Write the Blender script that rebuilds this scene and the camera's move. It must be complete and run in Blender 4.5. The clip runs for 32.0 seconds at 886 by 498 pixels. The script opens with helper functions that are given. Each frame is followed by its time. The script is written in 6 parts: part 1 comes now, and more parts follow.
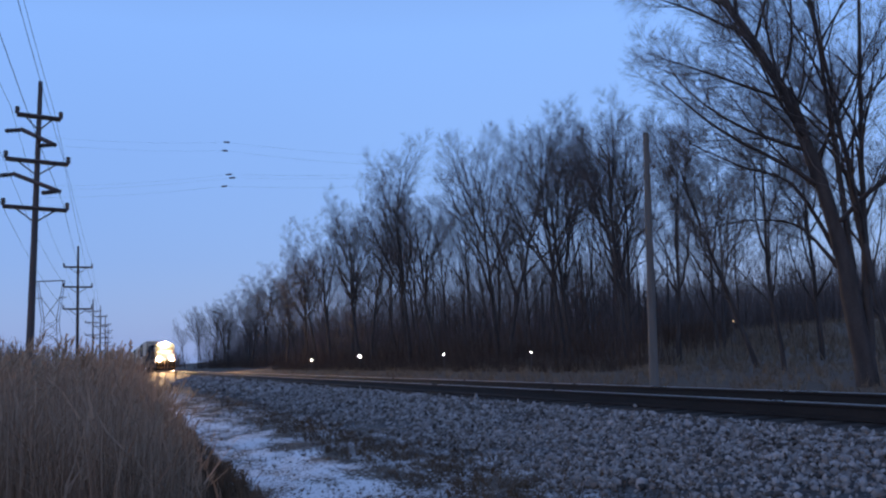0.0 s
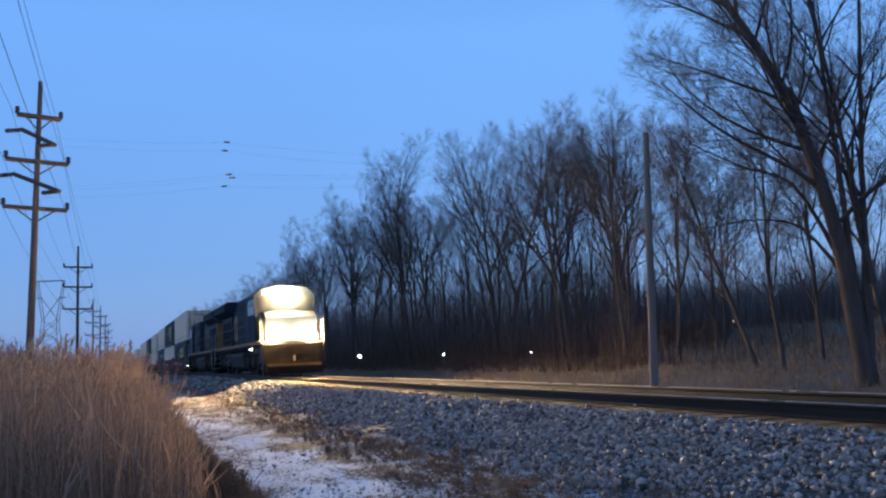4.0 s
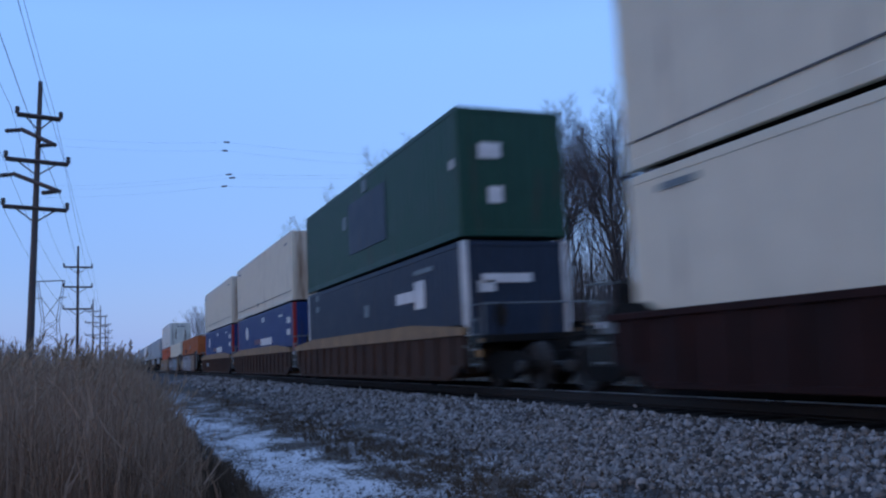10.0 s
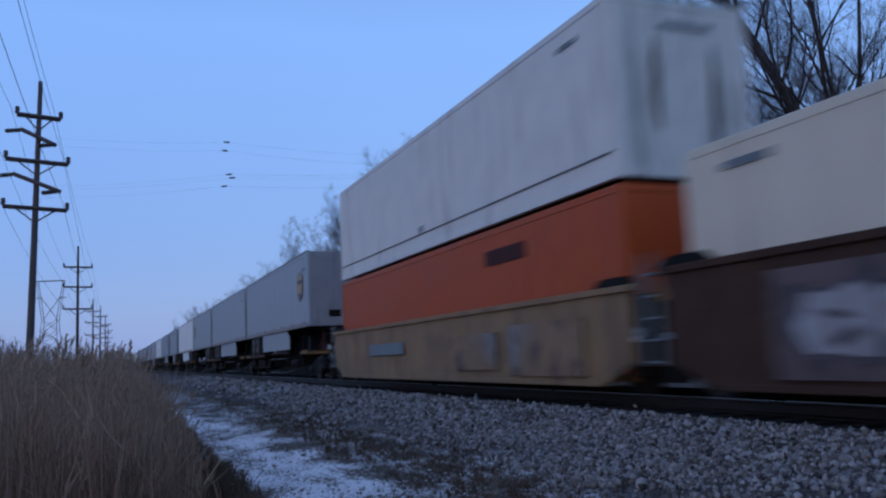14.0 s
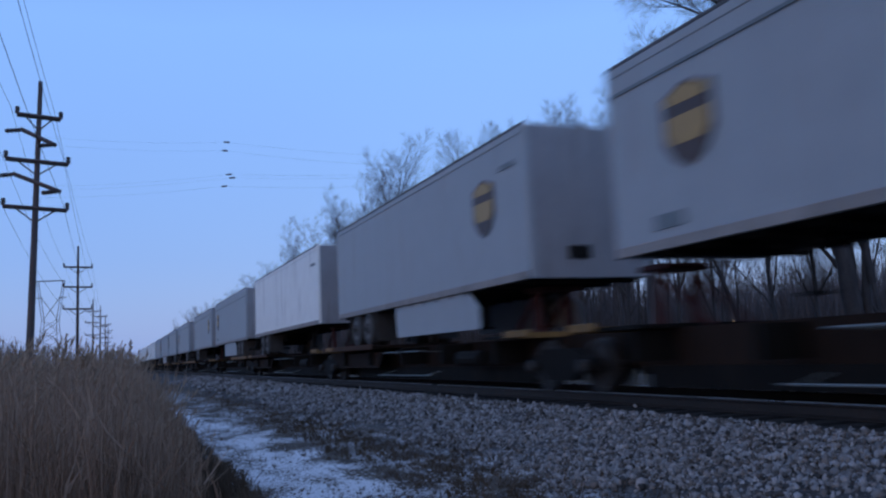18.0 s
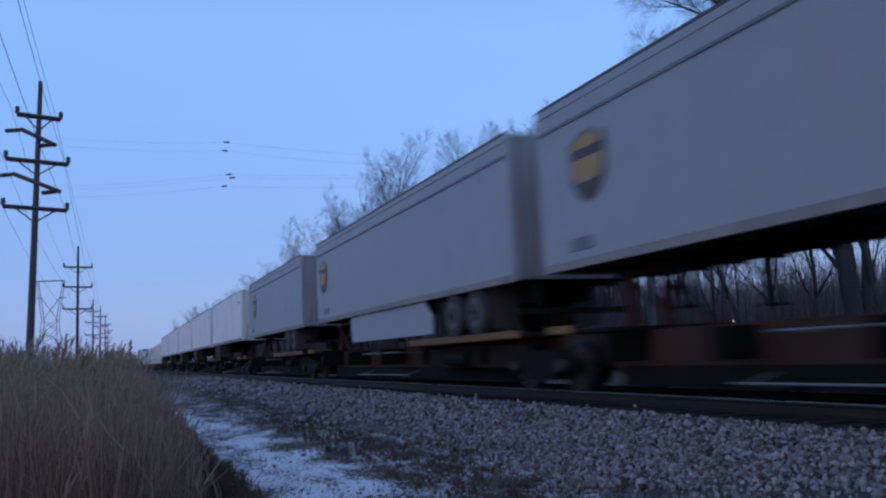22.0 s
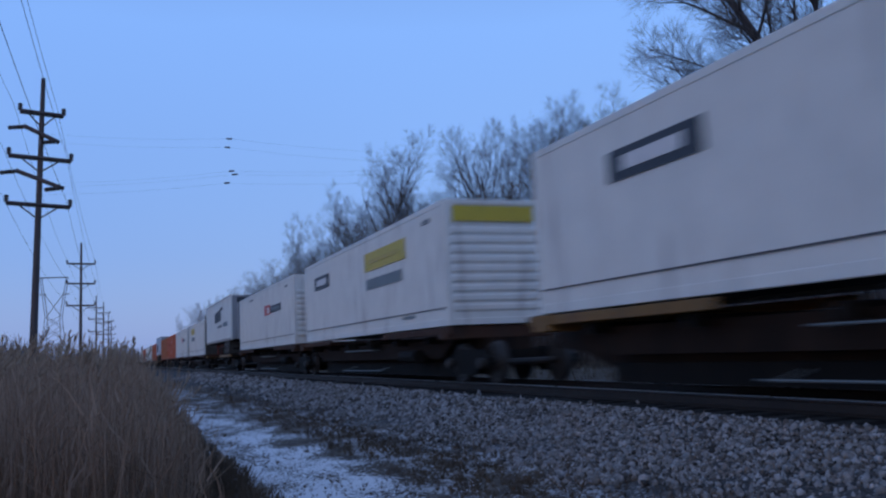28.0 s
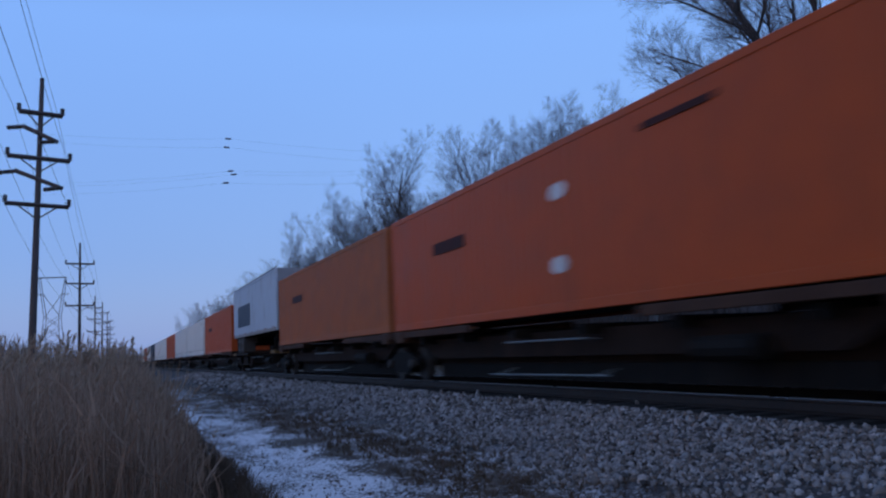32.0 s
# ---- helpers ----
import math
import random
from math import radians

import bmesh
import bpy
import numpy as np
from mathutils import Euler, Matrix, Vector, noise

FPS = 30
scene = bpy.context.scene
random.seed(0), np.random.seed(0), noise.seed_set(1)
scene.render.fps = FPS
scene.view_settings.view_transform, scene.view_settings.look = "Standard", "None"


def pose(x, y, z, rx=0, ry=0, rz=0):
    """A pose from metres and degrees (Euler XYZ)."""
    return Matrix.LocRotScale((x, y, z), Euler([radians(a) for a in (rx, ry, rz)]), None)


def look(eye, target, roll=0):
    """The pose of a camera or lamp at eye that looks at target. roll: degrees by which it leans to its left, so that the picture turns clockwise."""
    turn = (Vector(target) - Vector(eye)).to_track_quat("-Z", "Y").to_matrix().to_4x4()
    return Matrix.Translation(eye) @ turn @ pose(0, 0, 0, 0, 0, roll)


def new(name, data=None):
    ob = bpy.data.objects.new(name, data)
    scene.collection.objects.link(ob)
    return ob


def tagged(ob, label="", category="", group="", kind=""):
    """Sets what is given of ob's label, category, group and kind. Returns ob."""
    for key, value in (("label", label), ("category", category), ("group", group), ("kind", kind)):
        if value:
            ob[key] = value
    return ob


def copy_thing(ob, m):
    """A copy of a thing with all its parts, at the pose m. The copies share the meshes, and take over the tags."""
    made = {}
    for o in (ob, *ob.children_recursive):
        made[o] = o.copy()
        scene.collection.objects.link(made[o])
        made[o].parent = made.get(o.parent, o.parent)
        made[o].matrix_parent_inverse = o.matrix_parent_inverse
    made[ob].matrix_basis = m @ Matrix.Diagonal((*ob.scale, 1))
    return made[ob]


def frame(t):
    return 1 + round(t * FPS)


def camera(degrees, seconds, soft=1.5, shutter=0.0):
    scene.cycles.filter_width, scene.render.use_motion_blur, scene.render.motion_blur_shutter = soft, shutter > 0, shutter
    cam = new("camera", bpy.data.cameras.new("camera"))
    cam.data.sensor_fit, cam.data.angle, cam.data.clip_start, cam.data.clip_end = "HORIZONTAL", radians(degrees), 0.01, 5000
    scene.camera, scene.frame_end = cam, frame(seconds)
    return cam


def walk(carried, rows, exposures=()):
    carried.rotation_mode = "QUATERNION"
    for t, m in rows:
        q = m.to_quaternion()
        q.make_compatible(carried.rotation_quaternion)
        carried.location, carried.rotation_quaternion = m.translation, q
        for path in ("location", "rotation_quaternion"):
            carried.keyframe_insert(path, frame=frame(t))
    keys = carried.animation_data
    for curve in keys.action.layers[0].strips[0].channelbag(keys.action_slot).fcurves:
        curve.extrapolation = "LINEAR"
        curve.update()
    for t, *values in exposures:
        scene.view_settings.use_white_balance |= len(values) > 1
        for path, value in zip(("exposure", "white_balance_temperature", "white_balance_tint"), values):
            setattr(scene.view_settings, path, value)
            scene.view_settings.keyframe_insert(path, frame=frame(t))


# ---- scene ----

D = 8.315            # track centre line, metres beside the camera
EYE = (0.0, 0.0, 0.743)   # z = 0 is the top of the rails
YAW, PITCH, ROLL = 21.85, 7.13, -2.576
SPEED = 25.3         # the train, metres a second


def aim(dx, dy):
    """The camera's pose, turned by small angles (degrees to the right, up)."""
    a, p = radians(YAW + dx), radians(PITCH + dy)
    way = Vector((math.sin(a) * math.cos(p), math.cos(a) * math.cos(p), math.sin(p)))
    return look(EYE, Vector(EYE) + way * 10, ROLL)


cam = camera(55.76, 32.0, soft=2.2, shutter=0.5)
walk(cam, [(0, aim(0, 0)), (12, aim(0, 0)), (24.0, aim(0, 0)), (24.4, aim(-0.116, -0.09)), (25.5, aim(-0.116, -0.09)),
           (27.4, aim(-0.19, -0.31)), (28.0, aim(-0.19, -0.23)), (29.0, aim(-0.12, -0.23)), (32.0, aim(-0.12, -0.23))],
     exposures=[(0, -0.06, 6400, 10), (1.0, -0.14, 6350, 10), (2.0, -0.19, 6250, 9), (3.0, -0.26, 5900, 6), (3.5, -0.26, 5750, 3), (5.5, 0.04, 5150, -5), (6.5, 0.08, 5150, -5), (7.5, 0.1, 5450, -4), (9.0, 0.1, 5980, 5), (13.2, 0.05, 6350, 10), (14.0, -0.1, 6280, 10),
                (16.5, -0.02, 6300, 10), (20, 0.0, 6300, 10), (28, -0.13, 6220, 10), (31, -0.17, 6200, 10), (32, -0.15, 6200, 10)])

# ---- world and light: an overcast blue dusk ----
world = bpy.data.worlds.new("dusk_sky")
scene.world = world
world.use_nodes = True
wn, wl = world.node_tree.nodes, world.node_tree.links
wn.clear()
w_out = wn.new("ShaderNodeOutputWorld")
w_bg = wn.new("ShaderNodeBackground")
w_sky = wn.new("ShaderNodeTexSky")
w_sky.sky_type = "NISHITA"
w_sky.sun_disc = False
w_sky.sun_elevation, w_sky.sun_rotation = radians(4), radians(235)
w_geo = wn.new("ShaderNodeTexCoord")
w_sep = wn.new("ShaderNodeSeparateXYZ")
w_ramp = wn.new("ShaderNodeValToRGB")
w_noise = wn.new("ShaderNodeTexNoise")
w_noise.inputs["Scale"].default_value = 2.2
w_noise.inputs["Detail"].default_value = 4
w_add = wn.new("ShaderNodeMath")
w_add.operation = "MULTIPLY_ADD"
w_add.inputs[1].default_value = 0.10
wl.new(w_geo.outputs["Generated"], w_sep.inputs[0])
wl.new(w_geo.outputs["Generated"], w_noise.inputs["Vector"])
wl.new(w_noise.outputs["Fac"], w_add.inputs[0])
wl.new(w_sep.outputs["Z"], w_add.inputs[2])
wl.new(w_add.outputs[0], w_ramp.inputs["Fac"])
el = w_ramp.color_ramp.elements
el[0].position, el[0].color = 0.03, (0.222, 0.355, 0.72, 1)
el[1].position, el[1].color = 1.0, (0.11, 0.19, 0.43, 1)
for pos, c in ((0.16, (0.197, 0.363, 0.815, 1)), (0.42, (0.235, 0.455, 1.0, 1)), (0.62, (0.17, 0.31, 0.68, 1))):
    e = el.new(pos)
    e.color = c
w_mix = wn.new("ShaderNodeMixRGB")
w_mix.inputs["Fac"].default_value = 0.05
wl.new(w_ramp.outputs["Color"], w_mix.inputs["Color1"])
wl.new(w_sky.outputs["Color"], w_mix.inputs["Color2"])
wl.new(w_mix.outputs["Color"], w_bg.inputs["Color"])
w_bg.inputs["Strength"].default_value = 1.0
wl.new(w_bg.outputs[0], w_out.inputs["Surface"])

sun_data = bpy.data.lights.new("sun", "SUN")
sun_data.energy, sun_data.angle, sun_data.color = 0.2, radians(60), (1.0, 0.93, 0.86)
sun = new("sun", sun_data)
sun.matrix_world = look((-60, -40, 60), (0, 20, 0))


# ---- materials ----
def ramp_node(n, stops):
    r = n.new("ShaderNodeValToRGB")
    e = r.color_ramp.elements
    e[0].position, e[0].color = stops[0][0], (*stops[0][1], 1)
    e[1].position, e[1].color = stops[-1][0], (*stops[-1][1], 1)
    for p, c in stops[1:-1]:
        q = e.new(p)
        q.color = (*c, 1)
    return r


def surface(name, colour, rough=0.6, metal=0.0, vary=0.25, scale=1.5, bump=0.2, dirt=0.0, dirt_colour=(0.06, 0.045, 0.035), stretch=(1, 1, 1), fine=None, island=0.0, space="Object"):
    """A painted, stained or natural surface: two scales of variation, dirt of its own shape and a fine relief."""
    m = bpy.data.materials.new(name)
    m.use_nodes = True
    n, l = m.node_tree.nodes, m.node_tree.links
    b = n["Principled BSDF"]
    co = n.new("ShaderNodeTexCoord")
    mp = n.new("ShaderNodeMapping")
    mp.inputs["Scale"].default_value = stretch
    l.new(co.outputs[space], mp.inputs["Vector"])
    big = n.new("ShaderNodeTexNoise")
    big.inputs["Scale"].default_value, big.inputs["Detail"].default_value = scale, 5
    small = n.new("ShaderNodeTexNoise")
    small.inputs["Scale"].default_value, small.inputs["Detail"].default_value = fine or scale * 14, 4
    l.new(mp.outputs[0], big.inputs["Vector"])
    l.new(mp.outputs[0], small.inputs["Vector"])
    lo = tuple(c * (1 - vary) for c in colour)
    hi = tuple(min(1, c * (1 + vary)) for c in colour)
    r1 = ramp_node(n, [(0.3, lo), (0.7, hi)])
    l.new(big.outputs["Fac"], r1.inputs["Fac"])
    mx = n.new("ShaderNodeMixRGB")
    mx.blend_type = "OVERLAY"
    mx.inputs["Fac"].default_value = min(1, vary * 1.2)
    l.new(r1.outputs["Color"], mx.inputs["Color1"])
    l.new(small.outputs["Fac"], mx.inputs["Color2"])
    last = mx.outputs["Color"]
    if island:
        g = n.new("ShaderNodeNewGeometry")
        ri = ramp_node(n, [(0.0, (1 - island,) * 3), (0.3, tuple((1 - 0.4 * island) * c for c in (1.1, 0.98, 0.88))), (0.7, (1 + 0.4 * island,) * 3), (1.0, (1 + island,) * 3)])
        l.new(g.outputs["Random Per Island"], ri.inputs["Fac"])
        m2 = n.new("ShaderNodeMixRGB")
        m2.blend_type = "MULTIPLY"
        m2.inputs["Fac"].default_value = 1
        l.new(last, m2.inputs["Color1"])
        l.new(ri.outputs["Color"], m2.inputs["Color2"])
        last = m2.outputs["Color"]
    if dirt:
        mp2 = n.new("ShaderNodeMapping")
        mp2.inputs["Scale"].default_value = (2.2, 2.2, 0.35)
        l.new(co.outputs[space], mp2.inputs["Vector"])
        dn = n.new("ShaderNodeTexNoise")
        dn.inputs["Scale"].default_value, dn.inputs["Detail"].default_value = 1.3, 6
        l.new(mp2.outputs[0], dn.inputs["Vector"])
        dr = ramp_node(n, [(0.62 - 0.22 * dirt, (0, 0, 0)), (0.85 - 0.1 * dirt, (1, 1, 1))])
        l.new(dn.outputs["Fac"], dr.inputs["Fac"])
        m3 = n.new("ShaderNodeMixRGB")
        l.new(dr.outputs["Color"], m3.inputs["Fac"])
        l.new(last, m3.inputs["Color1"])
        m3.inputs["Color2"].default_value = (*dirt_colour, 1)
        last = m3.outputs["Color"]
    l.new(last, b.inputs["Base Color"])
    rr = n.new("ShaderNodeMapRange")
    rr.inputs["To Min"].default_value, rr.inputs["To Max"].default_value = max(0.05, rough - 0.12), min(1, rough + 0.12)
    l.new(big.outputs["Fac"], rr.inputs["Value"])
    l.new(rr.outputs[0], b.inputs["Roughness"])
    b.inputs["Metallic"].default_value = metal
    if bump:
        bp = n.new("ShaderNodeBump")
        bp.inputs["Strength"].default_value, bp.inputs["Distance"].default_value = bump, 0.02
        l.new(small.outputs["Fac"], bp.inputs["Height"])
        l.new(bp.outputs[0], b.inputs["Normal"])
    return m


def glow(name, colour, strength):
    m = bpy.data.materials.new(name)
    m.use_nodes = True
    b = m.node_tree.nodes["Principled BSDF"]
    b.inputs["Base Color"].default_value = (*colour, 1)
    b.inputs["Emission Color"].default_value = (*colour, 1)
    b.inputs["Emission Strength"].default_value = strength
    return m


def glass(name):
    m = bpy.data.materials.new(name)
    m.use_nodes = True
    b = m.node_tree.nodes["Principled BSDF"]
    b.inputs["Base Color"].default_value = (0.02, 0.025, 0.03, 1)
    b.inputs["Roughness"].default_value = 0.08
    return m


M = {}
M["cream"] = surface("cream_paint", (0.63, 0.59, 0.48), 0.5, vary=0.05, bump=0.05, dirt=0.12, dirt_colour=(0.3, 0.25, 0.2))
M["cream_end"] = surface("cream_paint_sooty", (0.56, 0.51, 0.42), 0.6, vary=0.08, bump=0.05, dirt=0.85, dirt_colour=(0.15, 0.085, 0.045))
M["white"] = surface("white_paint", (0.64, 0.65, 0.62), 0.45, vary=0.06, bump=0.04, dirt=0.34, dirt_colour=(0.36, 0.34, 0.33))
M["white_end"] = surface("white_paint_sooty", (0.55, 0.59, 0.56), 0.55, vary=0.08, bump=0.05, dirt=0.55, dirt_colour=(0.13, 0.12, 0.11))
M["trailer"] = surface("grey_white_trailer_paint", (0.31, 0.35, 0.38), 0.45, vary=0.05, bump=0.04, dirt=0.15, dirt_colour=(0.27, 0.26, 0.26))
M["trailer_end"] = surface("grey_trailer_end", (0.25, 0.262, 0.285), 0.55, vary=0.1, bump=0.05, dirt=0.4, dirt_colour=(0.13, 0.12, 0.11))
M["trailer_white"] = surface("bright_white_trailer_paint", (0.78, 0.8, 0.78), 0.4, vary=0.05, bump=0.03, dirt=0.32, dirt_colour=(0.4, 0.39, 0.38))
M["roof_dark"] = surface("dark_grey_rail", (0.07, 0.07, 0.075), 0.6, vary=0.15)
M["alloy"] = surface("dull_aluminium", (0.42, 0.42, 0.43), 0.42, metal=0.7, vary=0.12, dirt=0.3)
M["navy"] = surface("dark_navy_container_paint", (0.012, 0.024, 0.045), 0.5, vary=0.12, bump=0.06, dirt=0.15, dirt_colour=(0.07, 0.065, 0.06))
M["slate"] = surface("slate_blue_container_paint", (0.02, 0.03, 0.052), 0.5, vary=0.12, bump=0.06, dirt=0.2)
M["green"] = surface("dark_green_container_paint", (0.018, 0.06, 0.04), 0.5, vary=0.12, bump=0.06, dirt=0.15)
M["blue"] = surface("royal_blue_container_paint", (0.017, 0.042, 0.155), 0.45, vary=0.1, bump=0.06, dirt=0.12)
M["red"] = surface("red_container_paint", (0.30, 0.03, 0.025), 0.5, vary=0.12)
M["orange"] = surface("orange_container_paint", (0.40, 0.073, 0.014), 0.5, vary=0.08, bump=0.06, dirt=0.15, dirt_colour=(0.2, 0.06, 0.025))
M["orange_worn"] = surface("faded_orange_container_paint", (0.33, 0.1, 0.032), 0.6, vary=0.15, bump=0.06, dirt=0.3, dirt_colour=(0.2, 0.09, 0.05))
M["greyblue"] = surface("pale_grey_blue_trailer_paint", (0.40, 0.47, 0.55), 0.5, vary=0.07, dirt=0.2)
M["oxide"] = surface("oxide_red_car_paint", (0.058, 0.022, 0.021), 0.7, vary=0.2, bump=0.15, dirt=0.4, dirt_colour=(0.026, 0.02, 0.02))
M["oxide_dark"] = surface("sooty_oxide_car_paint", (0.026, 0.011, 0.010), 0.75, vary=0.25, bump=0.15, dirt=0.4, dirt_colour=(0.014, 0.012, 0.012))
M["rust"] = surface("weathered_brown_car_paint", (0.06, 0.033, 0.023), 0.75, vary=0.25, bump=0.2, dirt=0.45, dirt_colour=(0.045, 0.035, 0.03))
M["tan"] = surface("rusty_tan_chord", (0.235, 0.15, 0.075), 0.75, vary=0.25, bump=0.2, dirt=0.35, dirt_colour=(0.09, 0.05, 0.03))
M["ochre"] = surface("ochre_yellow_car_paint", (0.16, 0.085, 0.022), 0.7, vary=0.2, bump=0.15, dirt=0.45, dirt_colour=(0.10, 0.05, 0.03))
M["underframe"] = surface("grimy_black_steel", (0.009, 0.0085, 0.008), 0.75, vary=0.3, bump=0.2, dirt=0.35, dirt_colour=(0.028, 0.022, 0.018))
M["wheel"] = surface("worn_wheel_steel", (0.032, 0.028, 0.026), 0.55, metal=0.3, vary=0.25)
M["tyre"] = surface("dusty_black_rubber", (0.036, 0.035, 0.035), 0.85, vary=0.2)
M["rim"] = surface("pale_steel_rim", (0.10, 0.098, 0.096), 0.7, vary=0.25, dirt=0.4)
M["loco_blue"] = surface("dark_blue_locomotive_paint", (0.012, 0.019, 0.034), 0.6, vary=0.15, bump=0.05, dirt=0.3, dirt_colour=(0.012, 0.011, 0.011))
M["loco_grey"] = surface("blue_grey_locomotive_paint", (0.03, 0.041, 0.058), 0.55, vary=0.12, bump=0.05, dirt=0.3, dirt_colour=(0.016, 0.015, 0.015))
M["yellow"] = surface("safety_yellow_paint", (0.19, 0.098, 0.02), 0.55, vary=0.15, dirt=0.5, dirt_colour=(0.07, 0.05, 0.03))
M["yellow_bright"] = surface("bright_yellow_panel", (0.47, 0.37, 0.03), 0.5, vary=0.06, dirt=0.1)
M["yellow_text"] = surface("darker_yellow_lettering", (0.42, 0.31, 0.03), 0.5, vary=0.1)
M["soot"] = surface("soot_streak", (0.15, 0.135, 0.12), 0.8, vary=0.35, scale=3, dirt=0.3, dirt_colour=(0.07, 0.06, 0.05))
M["gold"] = surface("gold_emblem", (0.36, 0.235, 0.08), 0.5, vary=0.08)
M["brown"] = surface("dark_brown_emblem", (0.06, 0.035, 0.025), 0.5, vary=0.08)
M["mark"] = surface("white_marking", (0.62, 0.62, 0.62), 0.55, vary=0.15, dirt=0.2)
M["mark_dark"] = surface("dark_marking", (0.03, 0.035, 0.045), 0.55, vary=0.15)
M["mark_red"] = surface("red_marking", (0.42, 0.035, 0.03), 0.55, vary=0.12)
M["mark_maroon"] = surface("faded_maroon_marking", (0.13, 0.035, 0.055), 0.55, vary=0.2)
M["mark_grey"] = surface("grey_marking", (0.14, 0.17, 0.185), 0.55, vary=0.15)
M["glass"] = glass("dark_window_glass")
M["headlight"] = glow("lit_headlight", (1.0, 0.58, 0.24), 6000)
M["bulb"] = glow("lit_headlight_bulb", (1.0, 0.62, 0.3), 1200000)
M["yardlight"] = glow("lit_lamp", (1.0, 0.97, 0.86), 40)
M["yardlight_warm"] = glow("lit_warm_lamp", (1.0, 0.6, 0.25), 1.6)
M["rail"] = surface("rail_steel", (0.03, 0.022, 0.018), 0.6, metal=0.5, vary=0.25)
M["rail_top"] = surface("polished_rail_head", (0.42, 0.43, 0.45), 0.3, metal=1.0, vary=0.1)
M["tie"] = surface("creosoted_timber", (0.012, 0.01, 0.009), 0.85, vary=0.3, stretch=(4, 0.6, 4), scale=3)
M["stone"] = surface("frosted_ballast_stone", (0.175, 0.172, 0.175), 0.85, vary=0.3, scale=9, island=0.85, bump=0.3)
M["loose_stone"] = surface("pale_ballast_stone", (0.2, 0.197, 0.2), 0.85, vary=0.35, scale=0.8, fine=5, bump=0.3)
M["bark"] = surface("grey_brown_bark", (0.06, 0.054, 0.054), 0.9, vary=0.3, scale=4, stretch=(1, 1, 0.25), bump=0.4)
M["twig"] = surface("dark_twigs", (0.105, 0.094, 0.097), 0.9, vary=0.2, scale=2)
M["brush"] = surface("dead_brush", (0.07, 0.053, 0.045), 0.9, vary=0.3, scale=0.6, island=0.4)
M["reed"] = surface("dry_tan_reed", (0.36, 0.25, 0.178), 0.85, vary=0.25, scale=0.7, island=0.35)
M["plume"] = surface("tan_reed_plume", (0.36, 0.265, 0.19), 0.95, vary=0.2, scale=2, island=0.3)
M["straw"] = surface("pale_dead_field_grass", (0.17, 0.14, 0.108), 0.95, vary=0.3, scale=0.3, island=0.4)
M["turf"] = surface("dead_grass_blades", (0.11, 0.08, 0.055), 0.9, vary=0.3, scale=1.2, island=0.4)
M["pole_wood"] = surface("weathered_pole_timber", (0.085, 0.068, 0.066), 0.85, vary=0.25, stretch=(3, 3, 0.3))
M["pole_grey"] = surface("silvered_pole_timber", (0.12, 0.115, 0.112), 0.8, vary=0.2, stretch=(3, 3, 0.3))
M["ceramic"] = surface("brown_ceramic", (0.05, 0.035, 0.03), 0.3, vary=0.1)
M["wire"] = surface("oxidised_wire", (0.02, 0.02, 0.022), 0.6, vary=0.1)
M["lattice"] = surface("galvanised_steel", (0.17, 0.18, 0.20), 0.6, metal=0.3, vary=0.1)


def spray(name, pale, dark, third, scale):
    """Sprayed lettering worn past reading: bent strokes over a pale ground, with blots of a third colour."""
    m = bpy.data.materials.new(name)
    m.use_nodes = True
    n, l = m.node_tree.nodes, m.node_tree.links
    b = n["Principled BSDF"]
    co = n.new("ShaderNodeTexCoord")
    mp = n.new("ShaderNodeMapping")
    mp.inputs["Scale"].default_value = (1, 1.0, 0.75)
    l.new(co.outputs["Object"], mp.inputs["Vector"])
    w = n.new("ShaderNodeTexNoise")
    for key, val in (("Scale", scale), ("Detail", 2.0), ("Roughness", 0.55), ("Distortion", 1.2)):
        w.inputs[key].default_value = val
    l.new(mp.outputs[0], w.inputs["Vector"])
    blot = n.new("ShaderNodeTexNoise")
    blot.inputs["Scale"].default_value, blot.inputs["Detail"].default_value = 0.55, 5
    l.new(mp.outputs[0], blot.inputs["Vector"])
    ground_c = ramp_node(n, [(0.40, pale), (0.56, tuple(0.75 * c for c in pale)), (0.66, third)])
    l.new(blot.outputs["Fac"], ground_c.inputs["Fac"])
    edge = ramp_node(n, [(0.52, (0, 0, 0)), (0.585, (1, 1, 1)), (0.66, (1, 1, 1)), (0.72, (0.25, 0.25, 0.25))])
    l.new(w.outputs["Fac"], edge.inputs["Fac"])
    mx = n.new("ShaderNodeMixRGB")
    l.new(edge.outputs["Color"], mx.inputs["Fac"])
    l.new(ground_c.outputs["Color"], mx.inputs["Color1"])
    mx.inputs["Color2"].default_value = (*dark, 1)
    l.new(mx.outputs["Color"], b.inputs["Base Color"])
    b.inputs["Roughness"].default_value = 0.6
    return m


M["graffiti_a"] = spray("grey_white_spray_paint", (0.32, 0.31, 0.335), (0.035, 0.03, 0.036), (0.2, 0.11, 0.09), 1.5)
M["graffiti_b"] = spray("pale_blue_spray_paint", (0.22, 0.29, 0.34), (0.05, 0.045, 0.055), (0.17, 0.11, 0.085), 1.4)
M["graffiti_c"] = spray("rusty_ochre_spray_paint", (0.27, 0.17, 0.085), (0.09, 0.05, 0.04), (0.2, 0.19, 0.19), 1.6)
M["graffiti_d"] = spray("dull_red_spray_paint", (0.13, 0.085, 0.082), (0.045, 0.035, 0.035), (0.22, 0.2, 0.2), 1.5)
M["spray_white"] = surface("worn_pale_spray_paint", (0.33, 0.33, 0.35), 0.6, vary=0.25, dirt=0.5, dirt_colour=(0.13, 0.1, 0.09))
